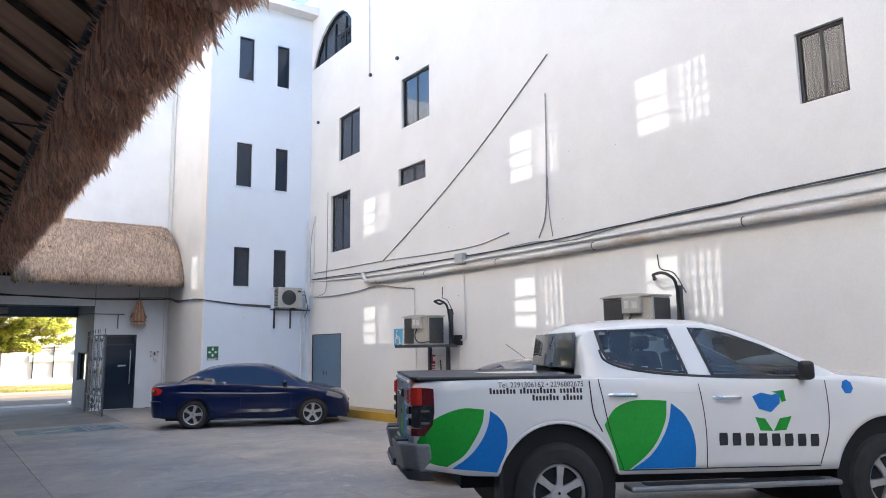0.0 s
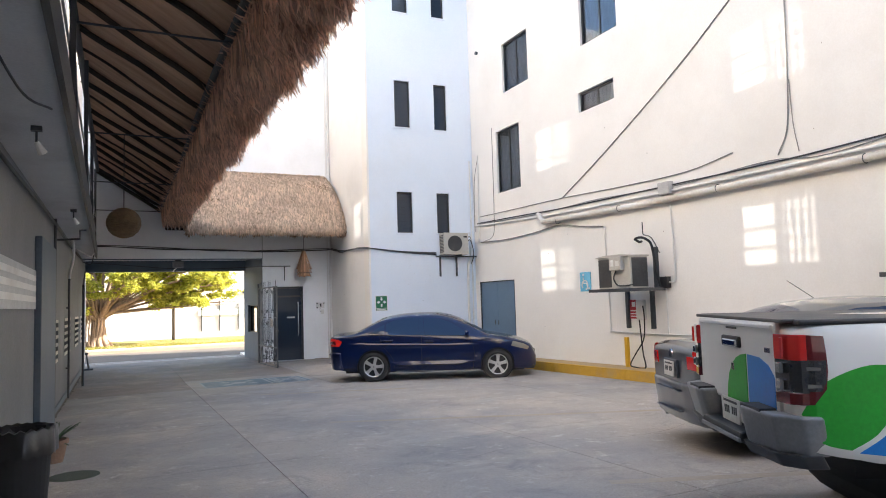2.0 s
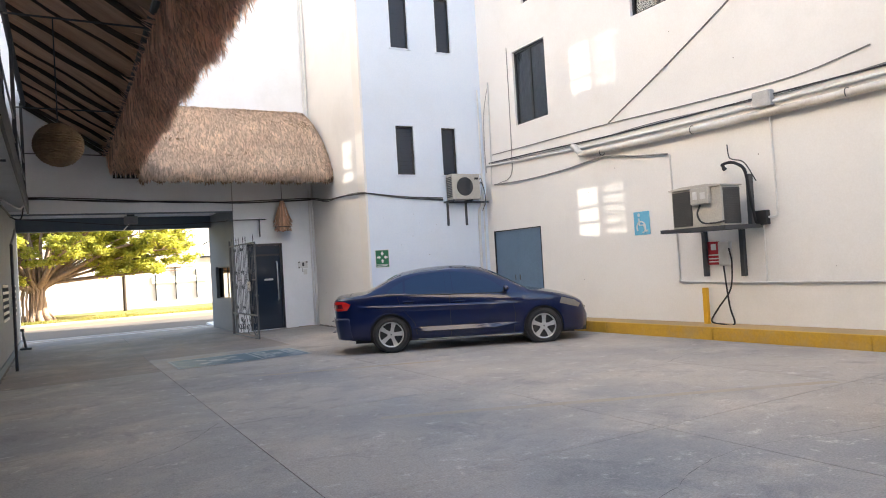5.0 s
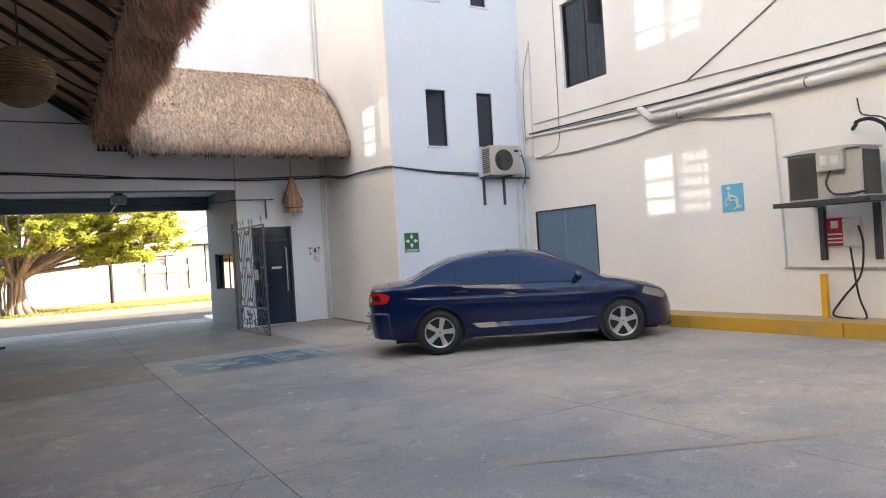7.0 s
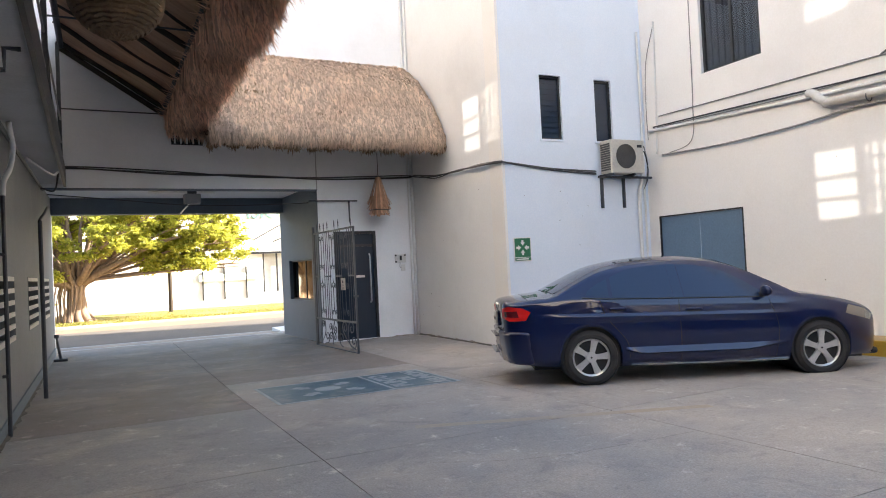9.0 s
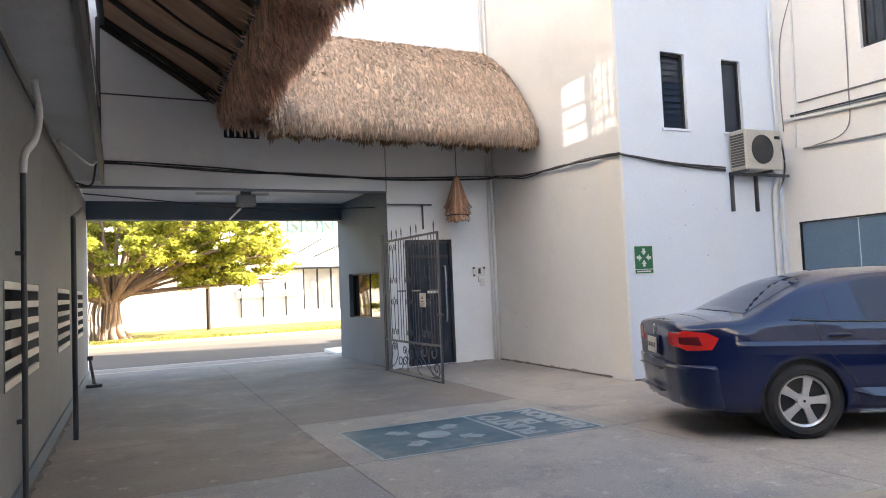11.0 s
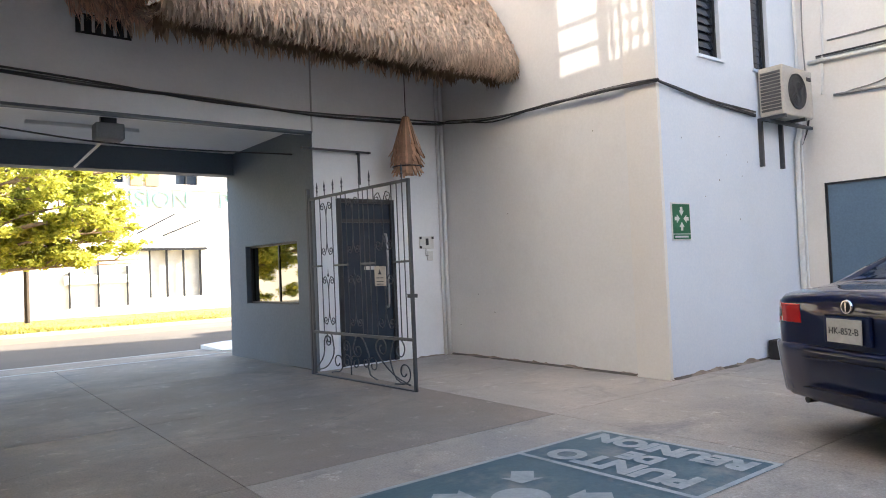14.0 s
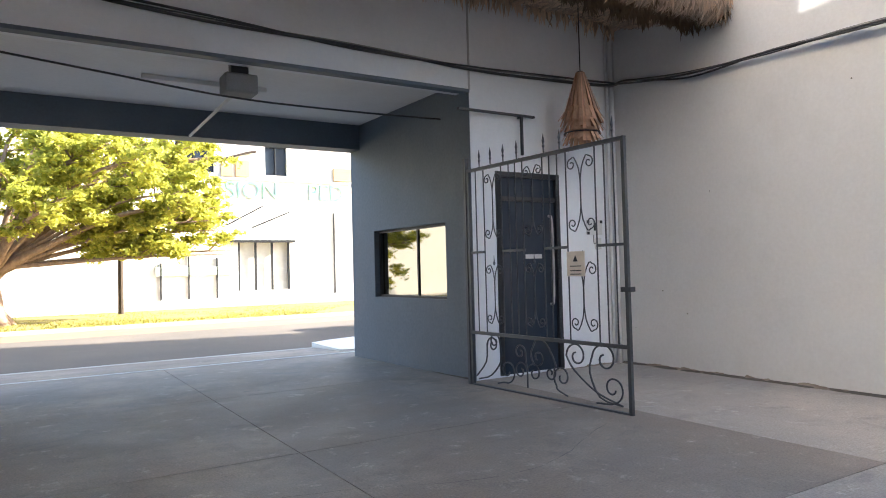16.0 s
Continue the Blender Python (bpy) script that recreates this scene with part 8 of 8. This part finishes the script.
for i in range(22):
    a, up, ln = rngp.uniform(0, 2 * math.pi), rngp.uniform(0.15, 0.5), rngp.uniform(0.25, 0.42)
    bm = bmesh.new()
    prev = None
    for k in range(6):
        f = k / 5
        r, z = ln * f * (0.5 + 0.4 * (1 - up)), 0.18 + up * ln * 2.0 * f - 0.32 * ln * f * f
        w = 0.026 * (1 - f) ** 0.7 * (0.6 + f) + 0.001
        c = Vector((r * math.cos(a), r * math.sin(a), z))
        s = Vector((-math.sin(a), math.cos(a), 0)) * w
        cur = [bm.verts.new(c - s), bm.verts.new(c - Vector((0, 0, 0.006))), bm.verts.new(c + s)]
        if prev:
            bm.faces.new((prev[0], prev[1], cur[1], cur[0]))
            bm.faces.new((prev[1], prev[2], cur[2], cur[1]))
        prev = cur
    part("leaf", bm, GLEAF, pl, smooth=True)
dc = thing("drain_cover", "round dark drain cover in the concrete", "drain cover", pose(-0.22, 10.8, ground_z(10.8) + 0.003), kind="structure")
own = lathe([(0.001, 0.004), (0.19, 0.004), (0.2, 0.0), (0.23, 0.0), (0.235, -0.01)], 28)
own.transform(Matrix.Rotation(math.pi / 2, 4, "X"))
part("lid", own, stuff_mat("mossy_iron", (0.07, 0.085, 0.06), None, 4, 60, 0.8, 0.3), dc)
wp = thing("barrier_foot", "dark steel fitting at the foot of the portal", "fitting", pose(-0.62, 26.0, 0))
part("base", box(-0.12, 0.12, -0.1, 0.1, 0, 0.05, bevel=0.01), STEEL, wp)
part("stem", cyl((0, 0, 0.05), (-0.06, 0, 0.45), 0.03, 0.02, 8), STEEL, wp)
part("cap", cyl((-0.06, 0, 0.45), (-0.06, 0, 0.52), 0.045, n=10), STEEL, wp)


# grime and crumbled mortar along the wall feet
def grime(name, p0, p1, side, w, seed):
    bm = bmesh.new()
    p0, p1 = Vector(p0), Vector(p1)
    n = int((p1 - p0).length / 0.06)
    q = Vector(side)
    rows = []
    for i in range(n + 1):
        c = p0.lerp(p1, i / n)
        k = max(0.012, w * (0.55 + 0.9 * noise.noise(Vector((i * 0.23, seed, 0))) + 0.4 * noise.noise(Vector((i * 0.9, seed, 4)))))
        z = ground_z(c.y)
        rows.append([bm.verts.new((c.x, c.y, z + 0.022)), bm.verts.new((c.x + q.x * k * 0.5, c.y + q.y * k * 0.5, z + 0.012)), bm.verts.new((c.x + q.x * k, c.y + q.y * k, z + 0.002))])
    for a, b in zip(rows, rows[1:]):
        for j in range(2):
            bm.faces.new((a[j], a[j + 1], b[j + 1], b[j]))
    setting(name, bm, DARKGRIME, "dark grime and crumbs along the wall foot", "trim")


DARKGRIME = stuff_mat("dark_grime", (0.13, 0.115, 0.095), (0.08, 0.07, 0.058), 4, 60, 0.95, 0.5)
grime("trim_grime_tower_side", (TOWER_X, 24.55, 0), (TOWER_X, 21.2, 0), (-1, 0, 0), 0.07, 1)
grime("trim_grime_tower_front", (TOWER_X, TOWER_Y, 0), (9.6, TOWER_Y, 0), (0, -1, 0), 0.05, 5)
grime("trim_grime_passage", (PORTAL_X - 0.006, 24.7, 0), (PORTAL_X - 0.006, 27.4, 0), (-1, 0, 0), 0.04, 9)
grime("trim_grime_west", (LEFT_X + 0.02, 1, 0), (LEFT_X + 0.02, 24, 0), (1, 0, 0), 0.05, 12)


# ---- grime and broken plaster at the foot of the walls ----
def wall_foot(a, b, face, height, mat, label, seed, gaps=0.0):
    """A ragged low strip along a wall foot from a to b, standing out by face."""
    rng = random.Random(seed)
    a, b, face = Vector(a), Vector(b), Vector(face)
    n = max(6, int((b - a).length / 0.04))
    bm = bmesh.new()
    cols = []
    for i in range(n + 1):
        p = a.lerp(b, i / n)
        z = ground_z(p.y)
        h = height * (0.35 + 0.65 * abs(noise.noise(Vector((i * 0.11, seed, 1)))) * 2 + rng.uniform(-0.12, 0.12))
        if gaps and noise.noise(Vector((i * 0.09, seed, 7))) < gaps:
            h = 0.006
        cols.append([bm.verts.new((p.x + face.x * q, p.y + face.y * q, z + w)) for q, w in ((2.2, 0.002), (0.9, h * 0.5), (0.25, max(0.004, h)), (0.0, max(0.004, h)))])
    for c, d in zip(cols, cols[1:]):
        for j in range(3):
            bm.faces.new((c[j], d[j], d[j + 1], c[j + 1]))
    bmesh.ops.recalc_face_normals(bm, faces=bm.faces[:])
    setting("wall_foot", bm, mat, label, "trim")


GRIME = stuff_mat("damp_wall_foot", (0.20, 0.16, 0.125), (0.33, 0.28, 0.23), 6, 60, 0.9, 0.4)
CHIP = stuff_mat("peeled_pale_plaster", (0.52, 0.50, 0.47), (0.4, 0.39, 0.37), 8, 60, 0.9, 0.3)
wall_foot((6.39, 24.55, 0), (6.39, 21.2, 0), (-0.012, 0, 0), 0.05, GRIME, "damp stained foot of the off-white wall", 3, -0.15)
wall_foot((6.34, 20.745, 0), (9.3, 20.745, 0), (0, -0.012, 0), 0.045, GRIME, "damp stained foot of the tower", 5, -0.1)
wall_foot((4.2, 24.7, 0), (4.2, 27.4, 0), (-0.006, 0, 0), 0.07, CHIP, "peeled plaster at the foot of the grey wall", 9, 0.05)
wall_foot((6.3, 24.6, 0), (5.1, 24.6, 0), (0, -0.012, 0), 0.03, GRIME, "damp stained foot of the back wall", 12, -0.1)


def crack(pts, width, seed):
    rng = random.Random(seed)
    line = bow([(x, y, 0) for x, y in pts], 14)
    bm = bmesh.new()
    cols = []
    for i, p in enumerate(line):
        d = (line[min(i + 1, len(line) - 1)] - line[max(i - 1, 0)]).normalized()
        q = Vector((-d.y, d.x, 0))
        p = p + q * 0.025 * noise.noise(Vector((i * 0.35, seed, 0))) + q * rng.uniform(-0.008, 0.008)
        w = width * rng.uniform(0.15, 0.7)
        cols.append([bm.verts.new((p.x + q.x * k, p.y + q.y * k, ground_z(p.y) + 0.003)) for k in (-w, w)])
    for c, d in zip(cols, cols[1:]):
        bm.faces.new((c[0], d[0], d[1], c[1]))
    bmesh.ops.recalc_face_normals(bm, faces=bm.faces[:])
    for f in bm.faces:
        f.normal_update()
        if f.normal.z < 0:
            f.normal_flip()
    setting("crack", bm, CRACKED, "fine dark crack in the concrete slab", "crack")


CRACKED = stuff_mat("crack_grit", (0.13, 0.115, 0.10), (0.2, 0.18, 0.16), 3, 60, 0.95, 0.3)
for k, (pts, w) in enumerate((([(0.2, 12.0), (1.0, 12.6), (1.5, 13.4)], 0.006), ([(3.0, 9.1), (4.2, 9.5), (5.6, 9.2), (6.8, 9.6)], 0.006),
                              ([(2.2, 15.3), (3.0, 14.9), (4.3, 14.8)], 0.005), ([(0.3, 21.8), (1.2, 22.1), (2.5, 21.7), (3.8, 22.3)], 0.005), ([(4.4, 12.6), (5.4, 12.9), (6.4, 12.5), (7.4, 12.8)], 0.006))):
    crack(pts, w, k)

# screw holes and chips in the plaster
rngm = random.Random(41)
bm = bmesh.new()
for k in range(8):
    x, z, r = rngm.uniform(6.5, 8.3), rngm.uniform(1.7, 3.0), rngm.uniform(0.005, 0.009)
    cyl((x, TOWER_Y - 0.003, z), (x, TOWER_Y + 0.01, z), r, n=7, bm=bm)
for k in range(5):
    y, z, r = rngm.uniform(21.3, 24.4), rngm.uniform(0.3, 3.1), rngm.uniform(0.005, 0.009)
    cyl((TOWER_X - 0.003, y, z), (TOWER_X + 0.01, y, z), r, n=7, bm=bm)
for k in range(14):
    y, z, r = rngm.uniform(8.0, 20.3), rngm.uniform(0.4, 6.0), rngm.uniform(0.006, 0.010)
    cyl((WALL_X - 0.003, y, z), (WALL_X + 0.01, y, z), r, n=7, bm=bm)
whole("screw_hole", bm, CRACKED, "small dark screw holes and chips in the plaster", "wall mark", kind="stuff")
